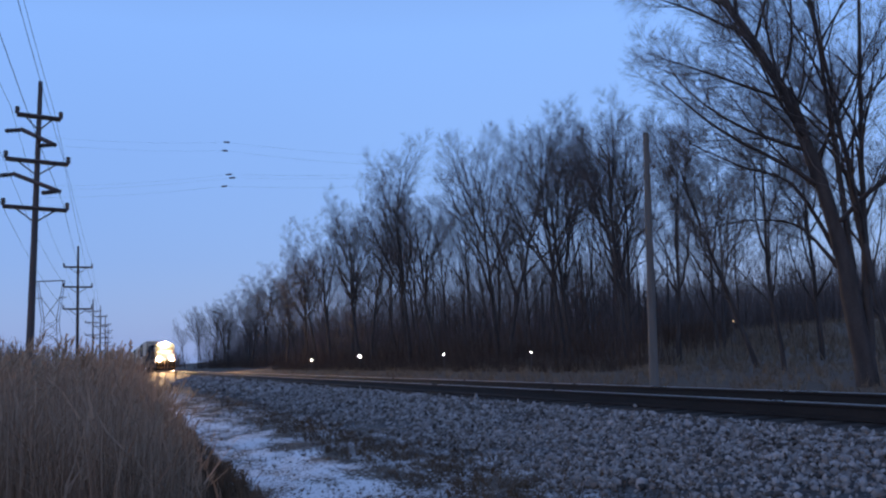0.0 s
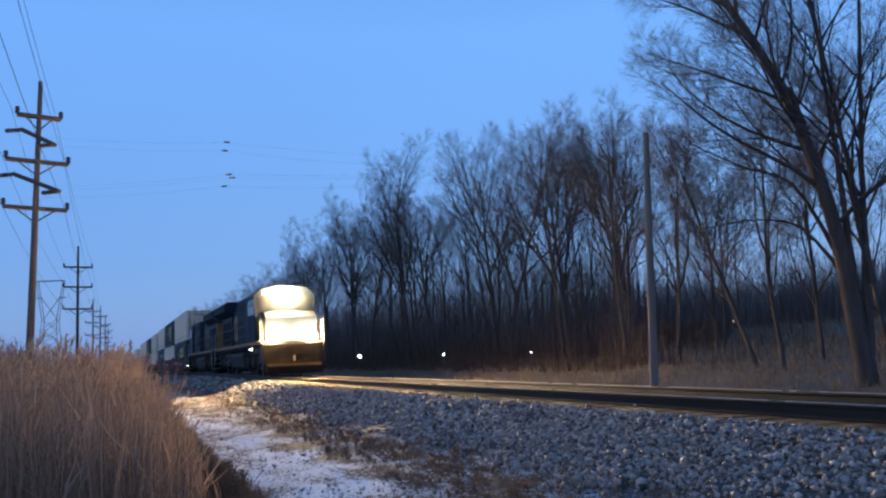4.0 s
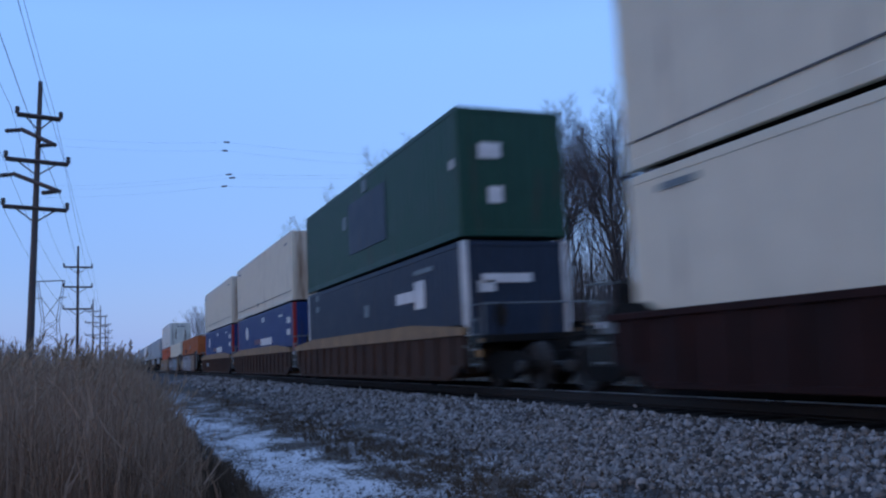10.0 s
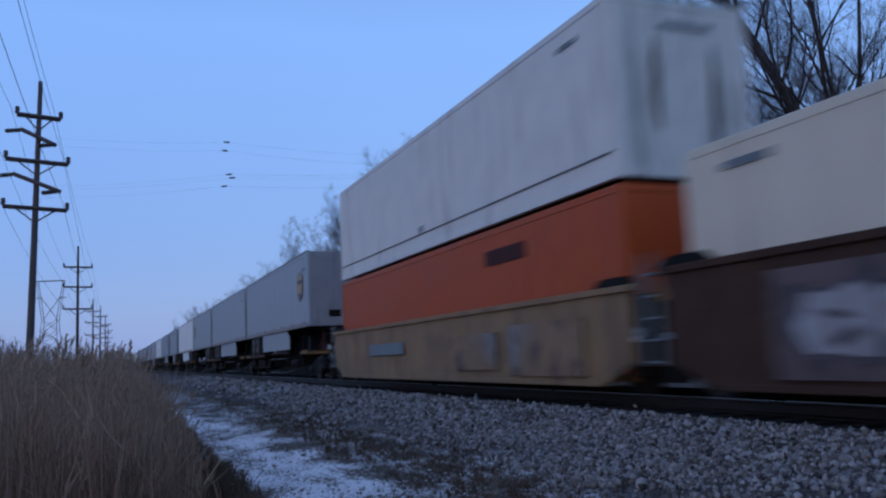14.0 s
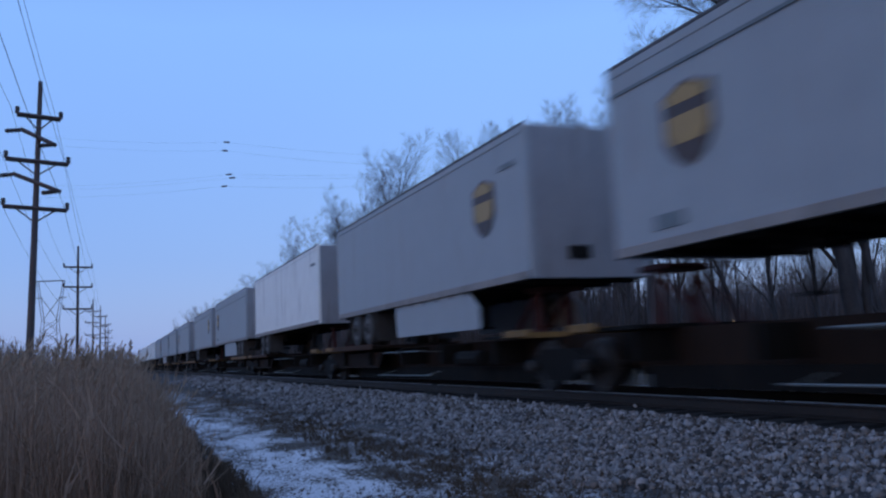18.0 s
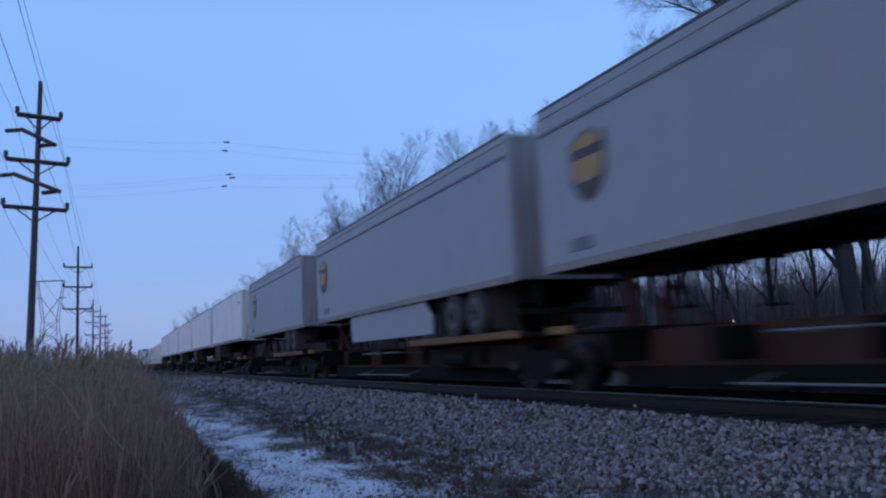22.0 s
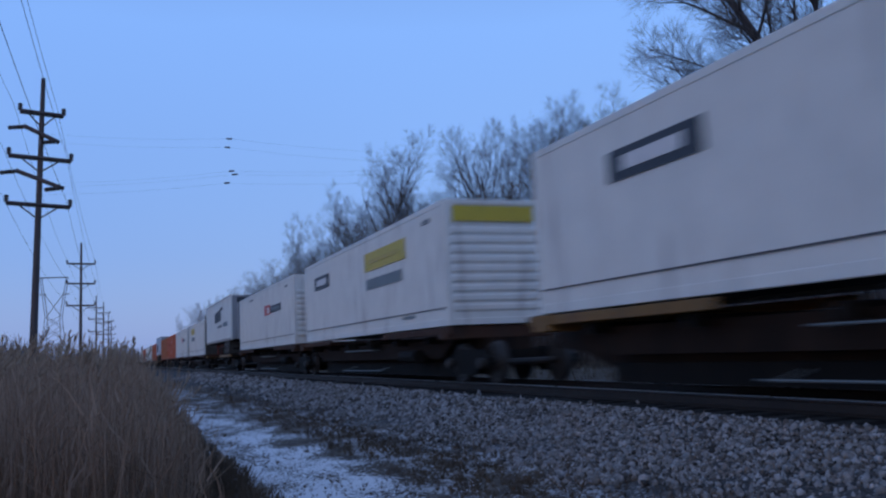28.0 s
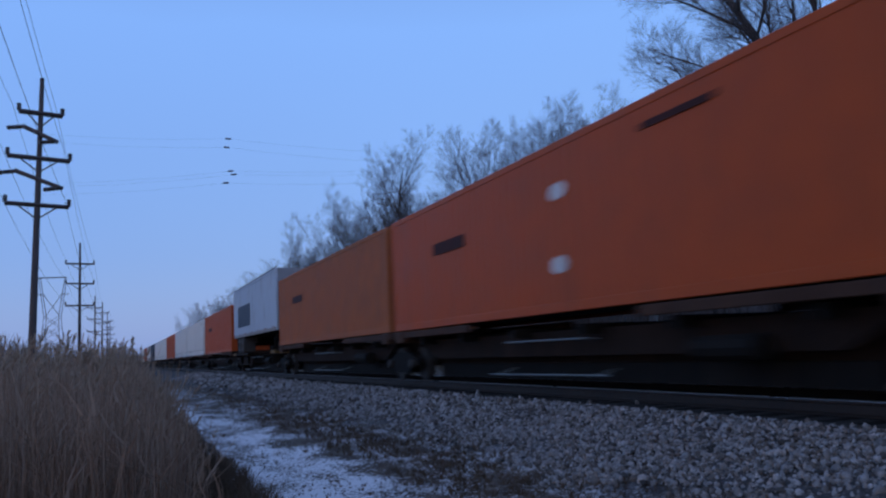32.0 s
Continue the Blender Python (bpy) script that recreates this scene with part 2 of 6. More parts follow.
M["spray_blue"] = surface("worn_pale_blue_spray_paint", (0.24, 0.31, 0.36), 0.6, vary=0.25, dirt=0.45, dirt_colour=(0.14, 0.1, 0.08))
M["spray_ochre"] = surface("worn_ochre_spray_paint", (0.34, 0.24, 0.1), 0.6, vary=0.25, dirt=0.45, dirt_colour=(0.14, 0.09, 0.05))
M["spray_dark"] = surface("dark_spray_outline", (0.06, 0.052, 0.06), 0.6, vary=0.3, dirt=0.3, dirt_colour=(0.1, 0.06, 0.045))
M["chassis_red"] = surface("red_oxide_chassis_paint", (0.16, 0.03, 0.02), 0.6, vary=0.2, dirt=0.3)
M["sooty"] = surface("soot_black_end", (0.045, 0.045, 0.042), 0.7, vary=0.35, dirt=0.4, dirt_colour=(0.015, 0.015, 0.014))
M["step_light"] = glow("lit_step_lamp", (1.0, 0.96, 0.8), 14)
M["rail_grime"] = surface("grimy_trailer_rail", (0.25, 0.235, 0.225), 0.65, vary=0.2, bump=0.1, dirt=0.5, dirt_colour=(0.11, 0.09, 0.075))
M["stake"] = surface("worn_yellow_block", (0.2, 0.11, 0.025), 0.7, vary=0.25, dirt=0.35, dirt_colour=(0.08, 0.05, 0.03))
M["reflector"] = surface("dull_red_reflector", (0.2, 0.03, 0.03), 0.5, vary=0.15)
M["spine"] = surface("grimy_dark_brown_steel", (0.020, 0.013, 0.010), 0.8, vary=0.3, bump=0.2, dirt=0.4, dirt_colour=(0.04, 0.025, 0.018))
M["tank"] = surface("dusty_grey_tank_paint", (0.042, 0.045, 0.05), 0.7, vary=0.3, bump=0.1, dirt=0.35, dirt_colour=(0.02, 0.018, 0.017))
M["vent"] = surface("black_vent_screen", (0.004, 0.004, 0.005), 0.8, vary=0.2)
M["emblem_faint"] = surface("grimy_worn_emblem", (0.085, 0.068, 0.038), 0.65, vary=0.25, dirt=0.45, dirt_colour=(0.035, 0.035, 0.036))
M["emblem_ochre"] = surface("faded_yellow_emblem", (0.2, 0.125, 0.03), 0.6, vary=0.15, dirt=0.35, dirt_colour=(0.06, 0.05, 0.04))
M["rail_grip"] = surface("dull_handrail_paint", (0.016, 0.018, 0.022), 0.5, vary=0.15)


def ground_material():
    """Dead turf with old snow on the verge and crushed stone on the bed, by position across the track."""
    m = bpy.data.materials.new("dead_turf_snow_and_stone")
    m.use_nodes = True
    n, l = m.node_tree.nodes, m.node_tree.links
    b = n["Principled BSDF"]
    co = n.new("ShaderNodeTexCoord")
    sep = n.new("ShaderNodeSeparateXYZ")
    l.new(co.outputs["Object"], sep.inputs[0])

    def noise_at(scale, detail=6, stretch=(1, 1, 1)):
        mp = n.new("ShaderNodeMapping")
        mp.inputs["Scale"].default_value = stretch
        l.new(co.outputs["Object"], mp.inputs["Vector"])
        t = n.new("ShaderNodeTexNoise")
        t.inputs["Scale"].default_value, t.inputs["Detail"].default_value = scale, detail
        l.new(mp.outputs[0], t.inputs["Vector"])
        return t.outputs["Fac"]

    def maths(op, a, c):
        k = n.new("ShaderNodeMath")
        k.operation = op
        for i, v in enumerate((a, c)):
            if isinstance(v, (int, float)):
                k.inputs[i].default_value = v
            else:
                l.new(v, k.inputs[i])
        return k.outputs[0]

    def band(lo, hi, soft, wobble):
        """1 between x = lo and hi, with a ragged edge."""
        x = maths("ADD", sep.outputs["X"], maths("MULTIPLY", maths("SUBTRACT", wobble, 0.5), 2.2))
        a = n.new("ShaderNodeMapRange")
        a.interpolation_type = "SMOOTHSTEP"
        a.inputs["From Min"].default_value, a.inputs["From Max"].default_value = lo - soft, lo + soft
        l.new(x, a.inputs["Value"])
        c = n.new("ShaderNodeMapRange")
        c.interpolation_type = "SMOOTHSTEP"
        c.inputs["From Min"].default_value, c.inputs["From Max"].default_value = hi - soft, hi + soft
        l.new(x, c.inputs["Value"])
        return maths("SUBTRACT", a.outputs[0], c.outputs[0])

    turf = ramp_node(n, [(0.25, (0.035, 0.027, 0.022)), (0.5, (0.085, 0.064, 0.047)), (0.75, (0.14, 0.11, 0.08))])
    l.new(noise_at(5, 8), turf.inputs["Fac"])
    # bed colour is kept dark so gaps between the loose stones look shaded
    stone = ramp_node(n, [(0.3, (0.018, 0.017, 0.017)), (0.7, (0.07, 0.068, 0.07))])
    l.new(noise_at(16, 4), stone.inputs["Fac"])
    wob = noise_at(0.7, 5)
    bed = band(4.35, 12.6, 0.25, noise_at(1.1, 4))
    mix1 = n.new("ShaderNodeMixRGB")
    l.new(bed, mix1.inputs["Fac"])
    l.new(turf.outputs["Color"], mix1.inputs["Color1"])
    l.new(stone.outputs["Color"], mix1.inputs["Color2"])
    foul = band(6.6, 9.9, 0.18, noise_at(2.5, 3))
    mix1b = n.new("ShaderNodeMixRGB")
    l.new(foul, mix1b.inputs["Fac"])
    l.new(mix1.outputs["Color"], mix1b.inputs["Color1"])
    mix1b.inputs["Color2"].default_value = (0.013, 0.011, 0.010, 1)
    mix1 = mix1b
    out = maths("MAXIMUM", maths("SUBTRACT", sep.outputs["Y"], 14.0), 0.0)

    def step(x, at, soft):
        k = n.new("ShaderNodeMapRange")
        k.interpolation_type = "SMOOTHSTEP"
        k.inputs["From Min"].default_value, k.inputs["From Max"].default_value = at - soft, at + soft
        l.new(x, k.inputs["Value"])
        return k.outputs[0]

    shift = maths("MULTIPLY", maths("SUBTRACT", wob, 0.5), 1.3)
    x_in = maths("ADD", maths("SUBTRACT", sep.outputs["X"], maths("MULTIPLY", out, 0.025)), maths("MULTIPLY", shift, 0.6))
    x_out = maths("ADD", maths("ADD", sep.outputs["X"], maths("MULTIPLY", out, 0.035)), shift)
    inner = step(x_in, 1.52, 0.10)
    solid = maths("MULTIPLY", inner, maths("SUBTRACT", 1.0, step(x_out, 2.75, 0.45)))
    wide = maths("MULTIPLY", inner, maths("SUBTRACT", 1.0, maths("ADD", maths("MULTIPLY", step(x_out, 3.2, 0.35), 0.5), maths("MULTIPLY", step(x_out, 4.7, 0.3), 0.5))))
    strip = maths("MAXIMUM", wide, solid)
    speck = n.new("ShaderNodeMapRange")
    speck.inputs["From Min"].default_value, speck.inputs["From Max"].default_value = 0.49, 0.54
    patch = maths("ADD", maths("MULTIPLY", noise_at(1.7, 9, (1, 0.45, 1)), 0.5), maths("MULTIPLY", noise_at(21, 5), 0.5))
    l.new(maths("ADD", patch, maths("MULTIPLY", solid, 0.045)), speck.inputs["Value"])
    snow_fac = maths("MULTIPLY", strip, speck.outputs[0])
    mix2 = n.new("ShaderNodeMixRGB")
    l.new(snow_fac, mix2.inputs["Fac"])
    l.new(mix1.outputs["Color"], mix2.inputs["Color1"])
    mix2.inputs["Color2"].default_value = (0.78, 0.79, 0.82, 1)
    l.new(mix2.outputs["Color"], b.inputs["Base Color"])
    b.inputs["Roughness"].default_value = 0.9
    bp = n.new("ShaderNodeBump")
    bp.inputs["Strength"].default_value, bp.inputs["Distance"].default_value = 0.7, 0.05
    l.new(noise_at(11, 8), bp.inputs["Height"])
    l.new(bp.outputs[0], b.inputs["Normal"])
    return m


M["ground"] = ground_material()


def let_light_through(m, share):
    """Thin dry stems: part of the light passes through them."""
    n, l = m.node_tree.nodes, m.node_tree.links
    b = n["Principled BSDF"]
    t = n.new("ShaderNodeBsdfTranslucent")
    l.new(b.inputs["Base Color"].links[0].from_socket, t.inputs["Color"])
    x = n.new("ShaderNodeMixShader")
    x.inputs["Fac"].default_value = share
    l.new(b.outputs[0], x.inputs[1])
    l.new(t.outputs[0], x.inputs[2])
    l.new(x.outputs[0], n["Material Output"].inputs["Surface"])


for thin in ("reed", "plume", "turf", "straw"):
    let_light_through(M[thin], 0.65 if thin in ("reed", "plume") else 0.4)
for paint in ("orange", "orange_worn", "blue", "navy", "slate", "green", "red", "trailer", "cream"):
    M[paint].node_tree.nodes["Principled BSDF"].inputs["Specular IOR Level"].default_value = 0.22
for dull in ("oxide", "oxide_dark", "rust", "tank", "wire", "twig", "bark", "brush", "loco_blue", "loco_grey", "underframe", "spine", "tie"):
    M[dull].node_tree.nodes["Principled BSDF"].inputs["Specular IOR Level"].default_value = 0.0 if dull == "wire" else 0.12


# ---- building helpers ----
def part(name, bm, material, parent=None, label=""):
    me = bpy.data.meshes.new(name)
    bm.to_mesh(me)
    bm.free()
    me.materials.append(M[material])
    ob = new(name, me)
    if parent is not None:
        ob.parent = parent
    if label:
        ob["label"] = label
    return ob


def raw(name, verts, faces, material, parent=None, smooth=False):
    """A mesh from numpy arrays: verts (n, 3), faces (m, k)."""
    me = bpy.data.meshes.new(name)
    k = faces.shape[1]
    me.vertices.add(len(verts))
    me.vertices.foreach_set("co", np.ascontiguousarray(verts, dtype=np.float32).ravel())
    me.loops.add(faces.size)
    me.loops.foreach_set("vertex_index", faces.astype(np.int32).ravel())
    me.polygons.add(len(faces))
    me.polygons.foreach_set("loop_start", np.arange(0, faces.size, k, dtype=np.int32))
    if smooth:
        me.polygons.foreach_set("use_smooth", np.ones(len(faces), dtype=bool))
    me.update(calc_edges=True)
    me.materials.append(M[material])
    ob = new(name, me)
    if parent is not None:
        ob.parent = parent
    return ob


def thing(name, label, category, group="", at=(0, 0, 0)):
    ob = new(name)
    ob.location = at
    ob.empty_display_size = 0.3
    return tagged(ob, label, category, group)


def box(bm, x0, x1, y0, y1, z0, z1, bevel=0.0):
    v = [bm.verts.new((x, y, z)) for z in (z0, z1) for y in (y0, y1) for x in (x0, x1)]
    fs = [bm.faces.new([v[i] for i in q]) for q in ((0, 2, 3, 1), (4, 5, 7, 6), (0, 1, 5, 4), (2, 6, 7, 3), (0, 4, 6, 2), (1, 3, 7, 5))]
    if bevel:
        bmesh.ops.bevel(bm, geom=list({e for f in fs for e in f.edges}), offset=bevel, segments=1, affect="EDGES")
    return bm


def prism(bm, profile, axis, a, c):
    """A profile of (u, v) points pushed along an axis from a to c. axis x: (y, z); y: (x, z); z: (x, y)."""
    def at(u, v, w):
        return {"x": (w, u, v), "y": (u, w, v), "z": (u, v, w)}[axis]
    lo = [bm.verts.new(at(u, v, a)) for u, v in profile]
    hi = [bm.verts.new(at(u, v, c)) for u, v in profile]
    k = len(profile)
    f = [bm.faces.new(lo), bm.faces.new(hi[::-1])]
    f += [bm.faces.new((lo[i], hi[i], hi[(i + 1) % k], lo[(i + 1) % k])) for i in range(k)]
    bmesh.ops.recalc_face_normals(bm, faces=f)
    return bm


def tube(bm, p, q, r0, r1=None, n=8):
    """A round bar from p to q."""
    p, q = Vector(p), Vector(q)
    r1 = r0 if r1 is None else r1
    turn = (q - p).to_track_quat("Z", "Y").to_matrix()
    rings = [[bm.verts.new(c + turn @ Vector((r * math.cos(i * math.tau / n), r * math.sin(i * math.tau / n), 0))) for i in range(n)] for c, r in ((p, r0), (q, r1))]
    for i in range(n):
        j = (i + 1) % n
        bm.faces.new((rings[0][i], rings[0][j], rings[1][j], rings[1][i]))
    bm.faces.new(rings[0][::-1])
    bm.faces.new(rings[1])
    return bm


def disc_profile(bm, profile, x0, y0, z0, n=20, sign=1):
    """A body turned round an x axis through (y0, z0): profile of (x, radius)."""
    rings = [[bm.verts.new((x0 + sign * x, y0 + r * math.cos(i * math.tau / n), z0 + r * math.sin(i * math.tau / n))) for i in range(n)] for x, r in profile]
    fs = []
    for a, c in zip(rings, rings[1:]):
        fs += [bm.faces.new((a[i], a[(i + 1) % n], c[(i + 1) % n], c[i])) for i in range(n)]
    fs += [bm.faces.new(rings[0][::-1]), bm.faces.new(rings[-1])]
    bmesh.ops.recalc_face_normals(bm, faces=fs)
    return bm


def B():
    return bmesh.new()

# ---- the ground, one sheet to the horizon ----
def ground_height(x, y):
    """The cross-section of the land: reeds, verge, stone bed, ditch, wood."""
    pts = ((-4000, -2.0), (-300, -1.2), (-40, -0.9), (-6, -0.82), (1.6, -0.78), (3.2, -0.74), (4.3, -0.68), (6.35, -0.24), (6.75, -0.19), (9.9, -0.19), (10.3, -0.24), (12.6, -0.75),
           (15.0, -0.85), (20, -0.5), (30, -0.3), (60, 0.9), (100, 3.0), (160, 4.6), (300, 6.0), (4000, 12.0))
    xs, zs = [p[0] for p in pts], [p[1] for p in pts]
    return np.interp(x, xs, zs)


def build_ground():
    xs = np.unique(np.concatenate([np.linspace(-4000, -60, 12), np.linspace(-60, -6, 12), np.linspace(-6, 1.4, 10), np.linspace(1.4, 4.4, 31), np.linspace(4.4, 7, 14), np.linspace(7, 13, 20),
                                   np.linspace(13, 60, 20), np.linspace(60, 300, 12), np.linspace(300, 4000, 8)]))
    ys = np.unique(np.concatenate([np.linspace(-600, -20, 10), np.linspace(-20, 2, 8), np.linspace(2, 22, 150), np.linspace(22, 60, 80), np.linspace(60, 200, 40), np.linspace(200, 4500, 20)]))
    X, Y = np.meshgrid(xs, ys)
    Z = ground_height(X, Y)
    lump = np.zeros_like(Z)
    for i in range(X.shape[0]):
        for j in range(X.shape[1]):
            x, y = X[i, j], Y[i, j]
            if -8 < x < 6.3 and y < 70:
                lump[i, j] = 0.05 * noise.noise((x * 0.9, y * 0.5, 0)) + 0.025 * noise.noise((x * 4, y * 3, 5))
    Z = Z + lump
    ny, nx = X.shape
    v = np.stack([X.ravel(), Y.ravel(), Z.ravel()], 1)
    i = np.arange(ny * nx).reshape(ny, nx)
    f = np.stack([i[:-1, :-1].ravel(), i[:-1, 1:].ravel(), i[1:, 1:].ravel(), i[1:, :-1].ravel()], 1)
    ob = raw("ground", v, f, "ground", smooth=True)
    return tagged(ob, "dead winter turf with old snow and a crushed stone railway bed", "ground", kind="structure")


ground = build_ground()


# ---- the track ----
def build_track():
    far, near = 1500.0, -120.0
    track = tagged(new("railway_track"), "single railway track with steel rails on dark timber ties", "railway track", kind="structure")
    for side in (-0.7525, 0.7525):
        bm = B()
        x = D + side
        prism(bm, [(x - 0.07, -0.18), (x + 0.07, -0.18), (x + 0.07, -0.168), (x + 0.012, -0.145), (x + 0.01, -0.045), (x + 0.036, -0.035), (x + 0.036, -0.012), (x - 0.036, -0.012), (x - 0.036, -0.035), (x - 0.01, -0.045), (x - 0.012, -0.145), (x - 0.07, -0.168)], "y", near, far)
        rail = part("rail", bm, "rail", track)
        bm = B()
        box(bm, x - 0.03, x + 0.03, near, far, -0.0118, 0.0)
        part("rail_head", bm, "rail_top", rail, "bright polished running surface")
    return track


track = build_track()


def icosphere():
    bm = B()
    bmesh.ops.create_icosphere(bm, subdivisions=1, radius=1)
    v = np.array([p.co[:] for p in bm.verts])
    f = np.array([[p.index for p in q.verts] for q in bm.faces])
    bm.free()
    return v, f


def stones(name, centres, sizes, material, parent=None, tall=1.0):
    """Broken stones, each its own lump, joined into one mesh."""
    v0, f0 = icosphere()
    n = len(centres)
    rng = np.random.default_rng(7)
    shape = 1 + rng.uniform(-0.45, 0.38, (n, len(v0), 1))
    squash = rng.uniform(0.6, 1.25, (n, 1, 3))
    squash[:, :, 2] *= tall
    a = rng.uniform(0, math.tau, n)
    v = v0[None] * shape * squash * sizes[:, None, None]
    c, s = np.cos(a)[:, None], np.sin(a)[:, None]
    x, y = v[..., 0] * c - v[..., 1] * s, v[..., 0] * s + v[..., 1] * c
    v = np.stack([x, y, v[..., 2]], -1) + centres[:, None, :]
    f = f0[None] + (np.arange(n) * len(v0))[:, None, None]
    return raw(name, v.reshape(-1, 3), f.reshape(-1, 3), material, parent)


def build_ballast():
    rng = np.random.default_rng(3)
    groups = []
    for y0, y1, count, size in ((4.0, 13, 23000, 0.0265), (13, 30, 11500, 0.04), (30, 75, 3600, 0.078)):
        x = 4.1 + 2.65 * rng.beta(1.25, 1.12, count)
        y = rng.uniform(y0, y1, count)
        edge = 4.45 + 0.012 * y + 0.2 * np.sin(y * 1.3) + 0.15 * np.sin(y * 3.7 + 1)
        keep = (x > edge) | (rng.random(count) < 0.12)
        x, y = x[keep], y[keep]
        s = size * rng.lognormal(-0.08, 0.34, len(x)).clip(0.4, 2.0)
        z = ground_height(x, y) + rng.uniform(-0.02, 0.03, len(x))
        groups.append((np.stack([x, y, z], 1), s))
    c = np.concatenate([g[0] for g in groups])
    s = np.concatenate([g[1] for g in groups])
    ob = stones("ballast", c, s, "stone")
    tagged(ob, "pale grey frosted crushed stone ballast beside the track", "ballast", kind="stuff")


build_ballast()


def build_ties():
    """Timber ties half sunk in the stone; those past the near stretch are joined."""
    bm = B()
    box(bm, -1.3, 1.3, -0.115, 0.115, -0.35, -0.184, 0.012)
    first = part("tie", bm, "tie", track)
    first.location = (D, -4.0, 0)
    rng = random.Random(5)
    for k in range(1, 150):
        o = first.copy()
        scene.collection.objects.link(o)
        o.location = (D + rng.uniform(-0.03, 0.03), -4.0 + 0.5 * k, rng.uniform(-0.006, 0.006))
    bm = B()
    for k in range(150, 700):
        y = -4.0 + 0.5 * k
        box(bm, D - 1.3, D + 1.3, y - 0.115, y + 0.115, -0.35, -0.186)
    tagged(part("tie_run", bm, "tie", track), kind="stuff")


# ---- bare winter trees ----
def bough(rng, p, way, length, r, level):
    """The joints (place, radius) of one limb: it wanders, and lifts towards the light."""
    steps = (7, 6, 5, 3, 2, 2)[level]
    wander = (0.05, 0.10, 0.12, 0.11, 0.09, 0.07)[level]
    rise = (0.0, 0.075, 0.075, 0.07, 0.06, 0.04)[level]
    q = p.copy()
    joints = [(q.copy(), r)]
    for k in range(steps):
        bend = Vector((rng.gauss(0, 1), rng.gauss(0, 1), rng.gauss(0, 0.6))) * wander
        way = (way + bend + Vector((0, 0, rise))).normalized()
        q = q + way * (length / steps)
        joints.append((q.copy(), r * (1 - 0.78 * (k + 1) / steps)))
    return joints


def sprout(rng, joints, level, main, segs, habit):
    """Adds a limb's segments (start, end, r0, r1, level, main limb) and all that grows from it."""
    fine = habit["fine"]
    for a, b in zip(joints, joints[1:]):
        segs.append((a[0], b[0], max(a[1], fine), max(b[1], fine * 0.8), level, main))
    if level >= habit["levels"]:
        return
    total = sum((b[0] - a[0]).length for a, b in zip(joints, joints[1:]))
    steps = len(joints) - 1
    n = habit["kids"][level]
    lo = habit["fork"] if level == 0 else 0.18
    turn = rng.uniform(0, math.tau)
    for k in range(n):
        f = lo + (1 - lo) * (k + rng.random()) / n
        i = min(int(f * steps), steps - 1)
        g = f * steps - i
        start = joints[i][0].lerp(joints[i + 1][0], g)
        rr = joints[i][1] + (joints[i + 1][1] - joints[i][1]) * g
        axis = (joints[i + 1][0] - joints[i][0]).normalized()
        side = axis.orthogonal().normalized()
        side.rotate(Matrix.Rotation(turn + 2.4 * k + rng.uniform(-0.5, 0.5), 3, axis))
        t = habit["spread"][level] * rng.uniform(0.72, 1.22)
        long = max(0.3, habit["ratio"][level] * total * (1.08 - 0.6 * f) * rng.uniform(0.75, 1.2))
        way = (axis * math.cos(t) + side * math.sin(t)).normalized()
        r = min(rr * 0.72, max(fine, long * (0.0125, 0.0115, 0.0105, 0.0075, 0.0055)[level]))
        sprout(rng, bough(rng, start, way, long, r, level + 1), level + 1, k if level == 0 else main, segs, habit)


def limb_mesh(name, segs, material, parent, sides):
    p = np.array([s[0][:] for s in segs])
    q = np.array([s[1][:] for s in segs])
    r0 = np.array([s[2] for s in segs])
    r1 = np.array([s[3] for s in segs])
    w = q - p
    w /= np.linalg.norm(w, axis=1, keepdims=True) + 1e-9
    ref = np.where(np.abs(w[:, 2:3]) > 0.9, np.array([[1.0, 0, 0]]), np.array([[0, 0, 1.0]]))
    u = np.cross(w, ref)
    u /= np.linalg.norm(u, axis=1, keepdims=True)
    v = np.cross(w, u)
    a = np.arange(sides) * math.tau / sides
    ring = u[:, None, :] * np.cos(a)[None, :, None] + v[:, None, :] * np.sin(a)[None, :, None]
    lo = p[:, None, :] + ring * r0[:, None, None]
    hi = (q + w * 0.01)[:, None, :] + ring * r1[:, None, None]
    verts = np.concatenate([lo, hi], 1).reshape(-1, 3)
    i = np.arange(sides)
    j = (i + 1) % sides
    f0 = np.stack([i, j, j + sides, i + sides], 1)
    faces = (f0[None] + (np.arange(len(segs)) * 2 * sides)[:, None, None]).reshape(-1, 4)
    return raw(name, verts, faces, material, parent, smooth=True)


